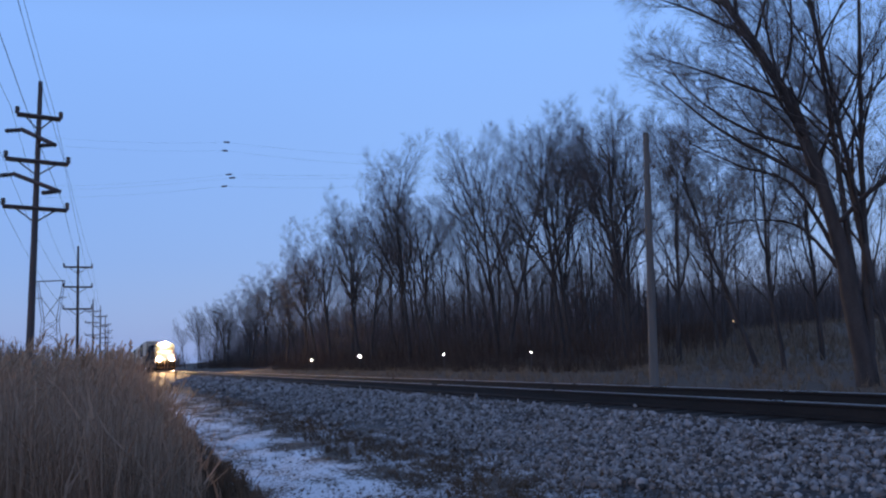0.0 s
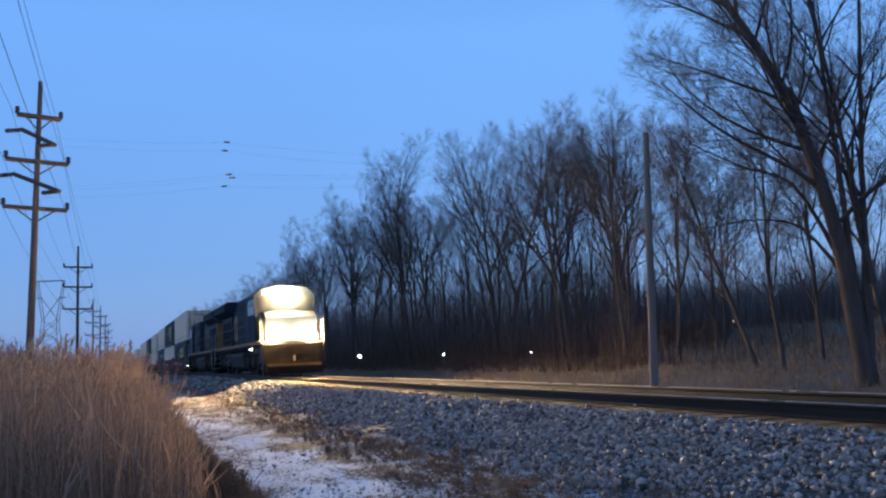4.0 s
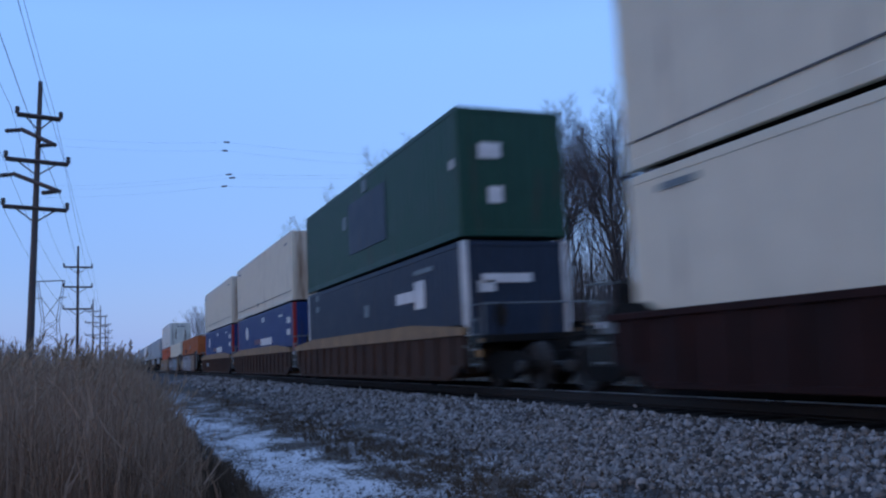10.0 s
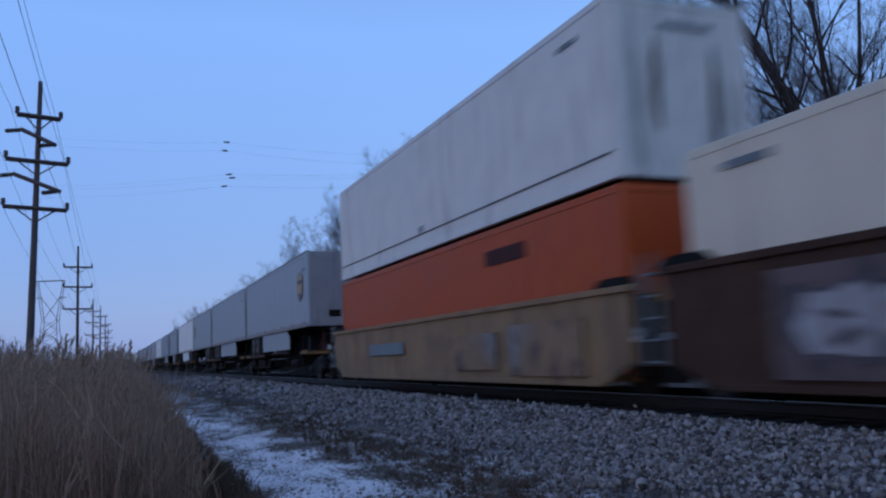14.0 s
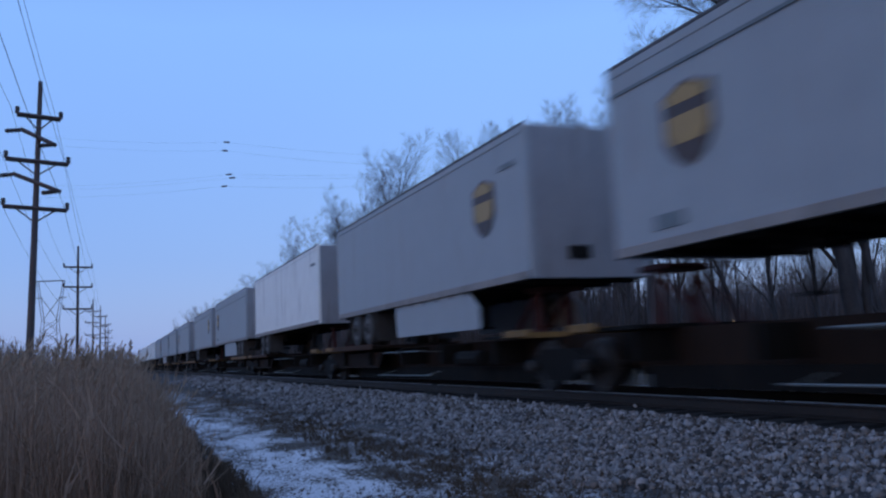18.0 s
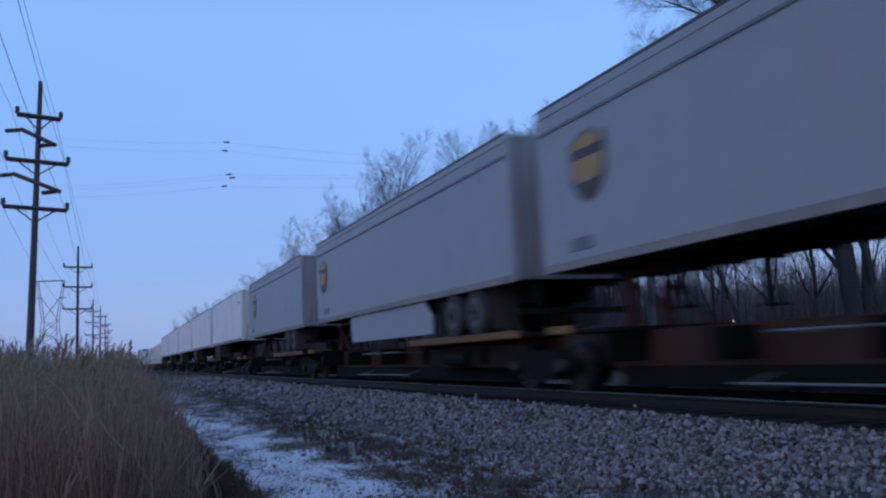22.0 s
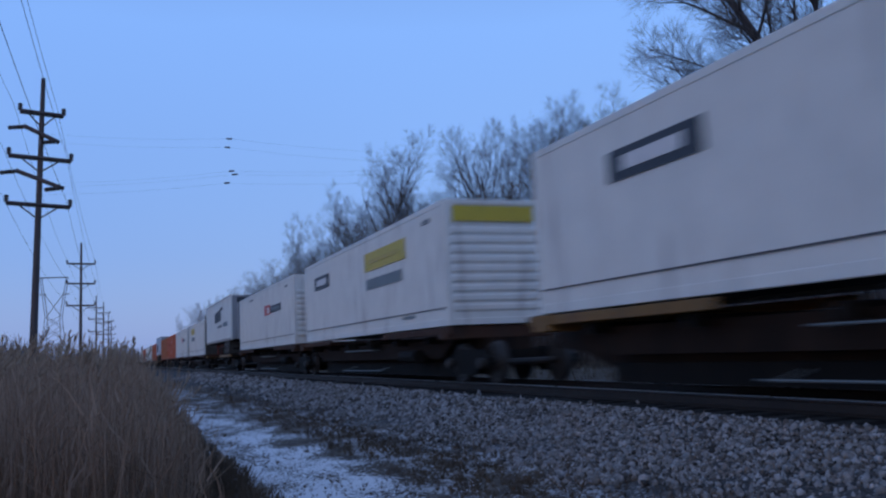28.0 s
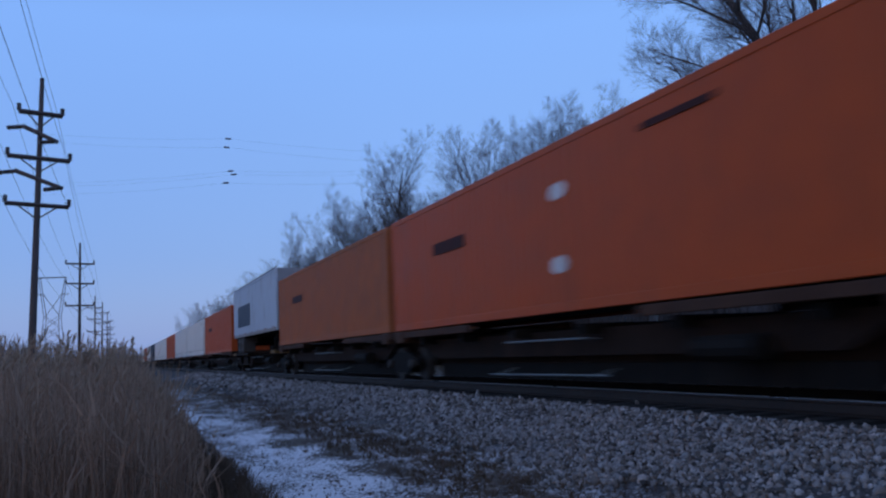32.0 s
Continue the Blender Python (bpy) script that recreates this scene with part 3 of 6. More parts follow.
def tree(seed, height, label, lean=(0, 0), base_r=None, stems=(), **habit):
    """One bare tree: trunk, limbs, crown and twigs. stems: further trunks and the bends of the first, each a list of (place, radius)."""
    rng = random.Random(seed)
    habit = dict(dict(levels=5, kids=(6, 8, 6, 4, 3), spread=(0.5, 0.72, 0.75, 0.75, 0.7), ratio=(0.72, 0.42, 0.5, 0.52, 0.62), fork=0.3, fine=0.0075), **habit)
    segs = []
    if stems:
        for k, joints in enumerate(stems):
            sprout(rng, joints, 0 if k == 0 else 1, 100 + k, segs, habit)
    else:
        up = Vector((lean[0], lean[1], 1)).normalized()
        sprout(rng, bough(rng, Vector((0, 0, -0.3)), up, height * 0.8, base_r or height * 0.0105, 0), 0, -1, segs, habit)
    root = thing("bare_tree", label, "tree", "trees of the wood beside the track")
    limb_mesh("trunk", [s for s in segs if s[4] == 0], "bark", root, 9)
    for k in sorted({s[5] for s in segs if s[4] == 1}):
        limb_mesh("limb", [s for s in segs if s[5] == k and s[4] in (1, 2)], "bark", root, 6)
    tagged(limb_mesh("crown", [s for s in segs if s[4] == 3], "twig", root, 3), kind="stuff")
    tagged(limb_mesh("twig_mass", [s for s in segs if s[4] >= 4], "twig", root, 3), kind="stuff")
    return root


def ray_place(px, dist_across):
    """Where a line of sight, px across the picture at its middle height, meets the plane x = dist_across: y."""
    a = radians(YAW) + math.atan((px - 784) / 1482.0)
    return dist_across / math.tan(a)


def plant_wood():
    rng = random.Random(11)
    kinds = [tree(21 + k, h, "tall bare grey-brown winter tree with fine twigs", lean=ln, fork=fk, kids=kd, spread=(sp, 0.66, 0.58, 0.52, 0.5), ratio=(0.72, 0.48, 0.58, 0.6, 0.75), fine=0.0044)
             for k, (h, sp, ln, fk, kd) in enumerate(((19, 0.52, (0.03, 0.02), 0.34, (7, 9, 6, 4, 3)), (18, 0.65, (-0.05, 0), 0.28, (7, 9, 6, 4, 3)), (19.5, 0.46, (0.02, 0.02), 0.4, (7, 9, 6, 4, 3)),
                                                      (17, 0.7, (0.06, -0.03), 0.24, (7, 9, 6, 4, 3)), (19, 0.55, (-0.02, 0), 0.36, (7, 9, 6, 4, 3)), (18.5, 0.5, (0.0, 0.05), 0.45, (7, 9, 6, 4, 3))))]
    used = set()
    rows = []
    # the wood's edge along the track, then a second row
    for x in (27.0, 32.5, 38.0):
        y = 46.0 if x > 30 else 40.0
        while y < 330:
            rows.append((x + rng.uniform(-1.6, 1.6), y + rng.uniform(-1.2, 1.2)))
            y += rng.uniform(4.6, 7.4) * (1 + max(0, y - 70) / 55) * (1.0 if x < 30 else 1.3)
    for n, (x, y) in enumerate(rows):
        k = rng.randrange(len(kinds))
        s = rng.uniform(0.93, 1.04) * (0.76 if y < 52 else 0.96 if y < 64 else 0.98 if y < 125 else 0.95)
        m = Matrix.LocRotScale((x, y, float(ground_height(x, y)) - 0.1), Euler((0, 0, rng.uniform(0, 6.28))), (s, s, s * rng.uniform(0.92, 1.08)))
        if k not in used:
            used.add(k)
            kinds[k].matrix_basis = m
        else:
            copy_thing(kinds[k], m).matrix_basis = m


plant_wood()

LEFT = (-0.656, 0.755)     # the way to the left across the line of sight, by the old trees


def toward_left(k):
    return (LEFT[0] * k, LEFT[1] * k)


def bends(points, r0, r1, seed):
    """The joints of a stem from its bends (metres to the left across the line of sight, metres up), smoothed and a little uneven."""
    rng = random.Random(seed)
    out = []
    last = len(points) - 1
    for i in range(last):
        p0, p1, p2, p3 = (points[min(max(j, 0), last)] for j in (i - 1, i, i + 1, i + 2))
        for k in range(3):
            f = k / 3
            l, z = (0.5 * (2 * b + (c - a) * f + (2 * a - 5 * b + 4 * c - d) * f * f + (3 * b - a - 3 * c + d) * f ** 3) for a, b, c, d in zip(p0, p1, p2, p3))
            out.append((l, z))
    out.append(points[-1])
    n = len(out) - 1
    depth = rng.uniform(-0.12, 0.12)
    return [(Vector((*toward_left(l + rng.gauss(0, 0.012)), z)) + Vector((0.755, 0.656, 0)) * depth * z * (0.3 + 0.7 * k / n), r0 + (r1 - r0) * (k / n) ** 0.75) for k, (l, z) in enumerate(out)]


def big_trees():
    """The old leaning tree of several stems close by the line, and its slender neighbours."""
    def place(ob, px, across, z=-0.6):
        ob.matrix_basis = pose(across, ray_place(px, across), z)
    stems = [bends([(0.0, -0.6), (0.2, 1.97), (0.42, 3.84), (1.03, 6.7), (1.85, 8.9), (2.8, 10.8), (3.8, 13.0), (4.2, 14.6)], 0.31, 0.03, 1),
             bends([(0.45, 3.0), (0.62, 4.6), (1.0, 6.3), (1.5, 8.2), (1.8, 10.6), (2.2, 13.0)], 0.10, 0.025, 2),
             bends([(0.1, 2.6), (0.2, 5.5), (0.3, 7.8), (0.4, 10.3), (0.7, 13.2)], 0.10, 0.025, 3),
             bends([(-0.35, 2.2), (-0.12, 4.85), (0.1, 6.9), (0.35, 9.2), (0.9, 12.5)], 0.115, 0.025, 4),
             bends([(-0.1, 0.3), (-0.25, 3.1), (-0.33, 4.8), (-0.48, 6.8), (-0.75, 10.0), (-0.8, 13.5)], 0.14, 0.03, 5),
             bends([(0.5, 3.2), (1.4, 5.15), (2.7, 5.85), (4.3, 6.9)], 0.075, 0.012, 6),
             bends([(0.4, 2.6), (1.3, 3.9), (2.5, 4.2), (3.7, 4.1)], 0.055, 0.01, 7)]
    old = tree(5, 16, "large old bare tree of several stems leaning over the track", stems=stems, kids=(26, 12, 6, 4, 3), spread=(0.8, 0.68, 0.58, 0.52, 0.5), ratio=(0.36, 0.36, 0.54, 0.6, 0.75), fork=0.26, fine=0.003)
    old.matrix_basis = pose(18.615, 16.69, -0.1)
    slim = dict(kids=(9, 8, 6, 4, 3), spread=(0.55, 0.68, 0.6, 0.55, 0.5), ratio=(0.5, 0.46, 0.56, 0.6, 0.75), fork=0.22)
    place(tree(14, 12, "thin bare tree forked low beside the line", lean=toward_left(0.05), base_r=0.10, fine=0.004, **slim), 1372, 23.0)
    place(tree(17, 12, "thin leaning bare tree at the wood's edge", lean=toward_left(0.22), base_r=0.12, fine=0.004, **slim), 1330, 25.0)
    place(tree(41, 14, "tall slender bare tree at the wood's edge", lean=toward_left(-0.02), base_r=0.15, fine=0.004, **slim), 1190, 29.0)
    place(tree(43, 15, "tall twiggy bare tree at the wood's edge", lean=toward_left(0.02), base_r=0.13, fine=0.004, **slim), 1100, 28.0)
    place(tree(47, 13, "bare tree at the back of the wood's edge", base_r=0.13, fine=0.004, **slim), 1260, 33.0)
    place(tree(53, 13, "spreading bare tree at the field's edge", base_r=0.13, fine=0.004, **slim), 1440, 30.0)
    place(tree(59, 13, "bare sapling-ringed tree at the field's edge", base_r=0.12, fine=0.004, **slim), 1560, 27.0)


big_trees()


def scatter_stems(name, label, category, places, heights, material, blades, width, lean, seed, parent=None):
    """Thin upright stems in clumps, joined: each stem two crossed tapering strips."""
    rng = np.random.default_rng(seed)
    n = len(places)
    k = blades
    base = np.repeat(places, k, 0) + np.concatenate([rng.normal(0, 0.12, (n * k, 2)) * (heights.repeat(k)[:, None]), np.zeros((n * k, 1))], 1)
    h = heights.repeat(k) * rng.uniform(0.5, 1.1, n * k)
    a = rng.uniform(0, math.tau, n * k)
    t = rng.normal(0, lean, (n * k, 2))
    top = base + np.stack([t[:, 0] * h, t[:, 1] * h, h], 1)
    mid = base * 0.45 + top * 0.55 + np.stack([t[:, 1] * h * 0.15, -t[:, 0] * h * 0.15, h * 0], 1)
    side = np.stack([np.cos(a), np.sin(a), a * 0], 1) * width
    v = np.stack([base - side, base + side, mid - side * 0.7, mid + side * 0.7, top - side * 0.15, top + side * 0.15], 1).reshape(-1, 3)
    f0 = np.array([[0, 1, 3, 2], [2, 3, 5, 4]])
    f = (f0[None] + (np.arange(n * k) * 6)[:, None, None]).reshape(-1, 4)
    return tagged(raw(name, v, f, material, parent), label, category, kind="stuff")


def build_brush():
    rng = np.random.default_rng(8)
    n = 3200
    x = np.concatenate([rng.uniform(21, 26, n // 2), rng.uniform(24, 46, n - n // 2)])
    y = np.concatenate([rng.uniform(34, 120, n // 2), rng.uniform(40, 280, n - n // 2)])
    h = rng.uniform(0.35, 1.1, n) + np.where((x > 25) & (y > 33), rng.uniform(0.4, 3.4, n), 0)
    p = np.stack([x, y, ground_height(x, y) - 0.05], 1)
    scatter_stems("underbrush", "dense dead brush and saplings along the wood's edge", "brush", p, h, "brush", 9, 0.014, 0.22, 2)
    n = 3400
    x = rng.uniform(13.5, 27, n)
    y = 8 + 110 * rng.beta(1.0, 1.7, n)
    p = np.stack([x, y, ground_height(x, y) - 0.05], 1)
    scatter_stems("field_grass", "rough dead tan grass on the bank before the wood", "grass", p, rng.uniform(0.15, 0.55, n), "straw", 8, 0.012, 0.3, 3)
    n = 2600
    y = rng.uniform(20, 150, n)
    x = y * rng.uniform(0.66, 1.3, n)
    y, x = y[x > 27], x[x > 27]
    p = np.stack([x, y, ground_height(x, y) - 0.05], 1)
    scatter_stems("meadow", "open field of dead tan grass beyond the trees", "grass", p, rng.uniform(0.4, 1.1, len(x)), "straw", 8, 0.03, 0.3, 4)
    n = 2000
    a = np.radians(rng.uniform(34.5, 62, n))
    d = rng.uniform(130, 230, n)
    x, y = d * np.sin(a), d * np.cos(a)
    p = np.stack([x, y, ground_height(x, y) - 0.2], 1)
    scatter_stems("field_woods", "bare woods standing beyond the open field", "woods", p, rng.uniform(4, 15, n), "twig", 8, 0.06, 0.25, 8)
    n = 130
    y = rng.uniform(62, 78, n)
    x = y * rng.uniform(0.74, 0.84, n)
    p = np.stack([x, y, ground_height(x, y) - 0.1], 1)
    scatter_stems("hedge", "dark rounded bushes at the far side of the field", "bush", p, rng.uniform(1.2, 2.4, n), "brush", 24, 0.03, 0.5, 5)


build_brush()


def build_wood_depth():
    """The depth of the wood behind its edge: stems, saplings and a haze of twigs too many to count."""
    rng = np.random.default_rng(19)
    n = 1500
    x = 36 + 44 * rng.random(n)
    y = 40 + 300 * rng.random(n) ** 1.2
    ok = x < 0.70 * y
    x, y = x[ok], y[ok]
    p = np.stack([x, y, ground_height(x, y) - 0.2], 1)
    scatter_stems("deep_wood_stems", "crowded bare trunks deep in the wood", "woods", p, rng.uniform(8, 14.5, len(x)), "bark", 2, 0.12, 0.05, 5)
    n = 30000
    x = 30 + 45 * rng.random(n)
    y = 36 + 300 * rng.random(n) ** 1.2
    ok = x < 0.69 * y
    x, y = x[ok], y[ok]
    z = ground_height(x, y) + 12.5 * rng.beta(1.0, 1.5, len(x))
    scatter_stems("deep_wood_twigs", "a haze of fine bare twigs deep in the wood", "woods", np.stack([x, y, z], 1), rng.uniform(1.6, 3.6, len(x)), "twig", 4, 0.015, 0.5, 6)
    n = 3200
    x = 33 + 40 * rng.random(n)
    y = 36 + 320 * rng.random(n) ** 1.2
    ok = x < 0.69 * y
    x, y = x[ok], y[ok]
    scatter_stems("thicket", "dark thicket filling the foot of the wood", "brush", np.stack([x, y, ground_height(x, y) - 0.2], 1), (0.8 + rng.gamma(1.8, 1.35, len(x))).clip(0.8, 9), "brush", 8, 0.022, 0.25, 7)


build_wood_depth()


# ---- the reeds ----
def build_reeds():
    rng = np.random.default_rng(12)
    n = 5400
    y = 7.0 + 60 * rng.beta(1.0, 2.6, n)
    edge = 0.92 + 0.0165 * y + 0.05 * np.sin(y * 0.8) - 0.05 * np.maximum(0, 13 - y)
    x = edge - 24 * rng.beta(1.0, 2.4, n)
    keep = x > -0.13 * y - 8
    x, y, edge = x[keep], y[keep], edge[keep]
    n = len(x)
    h = rng.uniform(1.6, 2.1, n) * np.clip(0.26 + (edge - x) * 0.8, 0.22, 1.0)
    # nearer stems stand lower on the falling ground
    h = np.minimum(h, 1.42 + 0.021 * y + rng.normal(0, 0.05, n))
    z = ground_height(x, y) - 0.03
    p = np.stack([x, y, z], 1)
    scatter_stems("reed_bed", "tall dry tan reeds in a dense stand beside the verge", "reeds", p, h * 0.97, "reed", 9, 0.0055, 0.11, 4)
    # low dead growth at the foot of the stand
    m = 900
    fy = rng.uniform(7.0, 22, m)
    fx = 0.75 + 0.0165 * fy + rng.uniform(0, 0.62, m)
    fz = ground_height(fx, fy) - 0.02
    scatter_stems("reed_fringe", "low dark dead growth at the foot of the reeds", "grass", np.stack([fx, fy, fz], 1), rng.uniform(0.12, 0.34, m) * np.clip(1.6 - 0.07 * fy, 0.35, 1), "turf", 9, 0.006, 0.35, 24)
    # dry leaves hanging off the stems
    q = p + np.stack([rng.normal(0, 0.1, n), rng.normal(0, 0.1, n), h * rng.uniform(0.2, 0.75, n)], 1)
    scatter_stems("reed_leaves", "dry bent leaves on the reeds", "reeds", q, rng.uniform(0.25, 0.5, n), "reed", 4, 0.010, 0.6, 14)
    # soft plumes on the taller stems: a spray of short hairs, all nodding one way
    pick = rng.random(n) < 0.62
    k = int(pick.sum())
    top = p[pick] + np.stack([rng.normal(0, 0.12, k), rng.normal(0, 0.12, k), h[pick] * rng.uniform(0.82, 1.04, k)], 1)
    hairs = 13
    f = rng.uniform(0, 1, (k, hairs, 1))
    nod = np.stack([rng.normal(0.25, 0.22, k), rng.normal(-0.1, 0.22, k), np.ones(k)], 1)[:, None, :] * 0.2
    root = top[:, None, :] + nod * f
    fat = 0.032 * np.sin(math.pi * (0.12 + 0.8 * f))
    spread = rng.normal(0, 1, (k, hairs, 3)) * np.array([1, 1, 0.4])
    tip = root + spread * fat + np.array([0.012, -0.005, 0.06])
    side = np.cross(tip - root, rng.normal(0, 1, (k, hairs, 3)))
    side *= 0.0065 / (np.linalg.norm(side, axis=2, keepdims=True) + 1e-9)
    v = np.stack([root - side, root + side, tip + side * 0.5, tip - side * 0.5], 2).reshape(-1, 3)
    ob = raw("reed_plumes", v, np.arange(len(v)).reshape(-1, 4), "plume")
    tagged(ob, "feathery tan seed plumes on the reeds", "reeds", kind="stuff")


build_reeds()


def build_verge_grass():
    rng = np.random.default_rng(31)
    n = 4600
    y = 5.5 + 42 * rng.beta(1.0, 2.4, n)
    x = np.where(rng.random(n) < 0.68, rng.normal(4.0, 0.42, n), rng.uniform(1.5, 3.6, n))
    x = np.where(rng.random(n) < 0.14, rng.normal(1.45, 0.15, n), x)
    keep = x < 4.9
    x, y = x[keep], y[keep]
    n = len(x)
    h = rng.uniform(0.03, 0.12, n) * np.where(x > 3.2, 1.1, np.where(x < 1.7, 1.1, 0.5))
    p = np.stack([x, y, ground_height(x, y) - 0.01], 1)
    scatter_stems("verge_grass", "short dead brown grass tufts poking through old snow", "grass", p, h, "turf", 6, 0.005, 0.6, 6)


build_verge_grass()


# ---- poles and wires ----
def power_pole(x, y, height, top_tilt, arms, label):
    root = thing("utility_pole", label, "utility pole", "power poles along the line", at=(x, y, float(ground_height(x, y))))
    root.rotation_euler = (0, top_tilt, 0)
    bm = B()
    tube(bm, (0, 0, -0.3), (0, 0, height), 0.21, 0.11, 10)
    part("shaft", bm, "pole_wood", root)
    for z, slant, arm_len, tip in arms:
        bm = B()
        a = radians(slant)
        dx, dy = math.cos(a), math.sin(a)
        for off in (-0.13, 0.13):
            p = Vector((-dx * arm_len - dy * off, -dy * arm_len + dx * off, z + tip))
            q = Vector((dx * arm_len - dy * off, dy * arm_len + dx * off, z - tip))
            tube(bm, p, q, 0.13 if tip else 0.1, 0.13 if tip else 0.1, 6)
        arm = part("crossarm", bm, "pole_wood", root)
        for s in (-1, 1):
            if tip:
                # dead-end insulator string hanging off along the branch line
                e = Vector((s * dx * arm_len, s * dy * arm_len, z - s * tip))
                w = Vector((-0.85, -0.35, -0.22))
                bm = B()
                for k in range(4):
                    tube(bm, e + w * (0.16 + 0.2 * k), e + w * (0.32 + 0.2 * k), 0.13, 0.09, 8)
                part("insulator_string", bm, "ceramic", arm)
                continue
            bm = B()
            for k in range(3):
                tube(bm, (s * dx * arm_len, s * dy * arm_len, z + 0.06 + 0.13 * k), (s * dx * arm_len, s * dy * arm_len, z + 0.16 + 0.13 * k), 0.135, 0.085, 8)
            part("insulator", bm, "ceramic", arm)
            bm = B()
            tube(bm, (s * dx * arm_len * 0.62, s * dy * arm_len * 0.62, z - 0.06), (0, 0, z - 0.75), 0.04, 0.04, 5)
            part("brace", bm, "pole_wood", arm)
    return root


def sight(px, py, dist):
    """A point dist metres off along the line of sight through a place in the picture (0,0 camera rows)."""
    cm = aim(0, 0)
    w = cm.to_3x3() @ Vector(((px - 784) / 1482.0, (441 - py) / 1482.0, -1))
    w /= math.hypot(w.x, w.y)
    return Vector(EYE) + w * dist


def wire(name, p, q, sag, parent=None, r=0.012, label="thin dark overhead power line wire", n=24):
    p, q = Vector(p), Vector(q)
    bm = B()
    last = None
    for k in range(n + 1):
        f = k / n
        c = p.lerp(q, f) - Vector((0, 0, sag * 4 * f * (1 - f)))
        ring = [bm.verts.new(c + Vector((r * math.cos(a), 0, r * math.sin(a)))) for a in (0, 2.094, 4.189)]
        if last:
            for i in range(3):
                bm.faces.new((last[i], last[(i + 1) % 3], ring[(i + 1) % 3], ring[i]))
        last = ring
    ob = part(name, bm, "wire", parent)
    return tagged(ob, label, "wire", "overhead wires")


def build_poles():
    spots = [(62, 48.0), (136.5, 104.0), (164, 190.0), (177, 215.0), (186, 262.0), (191, 330.0)]
    tops = [145, 436, 530, 541, 559, 572]
    made = []
    for n, ((px, d), py) in enumerate(zip(spots, tops)):
        p = sight(px - (12 if n == 0 else 0), 640, d)
        top = sight(px + (10 if n == 0 else 0), py, d)
        g = float(ground_height(p.x, p.y))
        h = top.z - g
        if n == 0:
            arms = [(h - 1.94, 12, 1.05, 0.0), (h - 4.37, 12, 1.5, 0.0), (h - 6.87, 12, 1.52, 0.0), (h - 3.05, -25, 0.88, 0.44), (h - 5.5, -25, 1.22, 0.5)]
        else:
            arms = [(h - 0.155 * h, 12, 1.5, 0.0), (h - 0.3 * h, 12, 1.5, 0.0), (h - 0.46 * h, 12, 1.5, 0.0)]
        lab = "tall timber power pole with five crossarms and brown insulators" if n == 0 else "timber power pole with three crossarms standing in the reeds"
        power_pole(p.x, p.y, h, (top.x - p.x) / h if n == 0 else 0.0, arms, lab)
        made.append((p.x, p.y, g, h, arms))
    # wires from pole to pole and past the camera
    a12 = radians(12)
    for z_i in range(3):
        for s in (-1, 1):
            prev = None
            for x, y, g, h, arms in made:
                q = (x + s * arms[z_i][2] * math.cos(a12), y + s * arms[z_i][2] * math.sin(a12), g + arms[z_i][0] + 0.45)
                if prev is None:
                    step = (made[0][0] - made[1][0], made[0][1] - made[1][1])
                    prev = (q[0] + step[0] * 1.0, q[1] + step[1] * 1.0, q[2] + 0.3)
                wire("wire", prev, q, 0.7, r=0.011)
                prev = q
    # the branch across the track, with in-line hardware
    x, y, g, h, arms = made[0]
    for px, py, z in ((401, 252, h - 3.0), (398, 267, h - 3.4), (405, 309, h - 5.7), (411, 315, h - 5.9), (397, 330, h - 6.3)):
        mid = sight(px, py, 40.0)
        end = mid + (mid - Vector((x, y, g + z))) * 1.6
        w = wire("branch_wire", (x, y, g + z), mid, 0.15, r=0.0025, label="very thin wire crossing over the track")
        wire("branch_wire", mid, end, 0.4, r=0.0025, label="very thin wire crossing over the track")
        bm = B()
        way = (end - mid).normalized()
        tube(bm, mid - way * 0.14, mid + way * 0.14, 0.04, 0.04, 8)
        tagged(part("wire_clamp", bm, "ceramic"), "small dark in-line clamp on an overhead wire", "wire clamp", "overhead wires")


build_poles()


def grey_pole():
    base = sight(1155, 669, 25.0)
    top = sight(1143, 236, 25.0)
    root = thing("bare_pole", "bare silver-grey timber pole without arms beside the track", "utility pole", at=(base.x, base.y, float(ground_height(base.x, base.y))))
    bm = B()
    tube(bm, (0, 0, -0.3), (top.x - base.x, top.y - base.y, top.z - root.location.z), 0.135, 0.085, 12)
    part("shaft", bm, "pole_grey", root)


grey_pole()


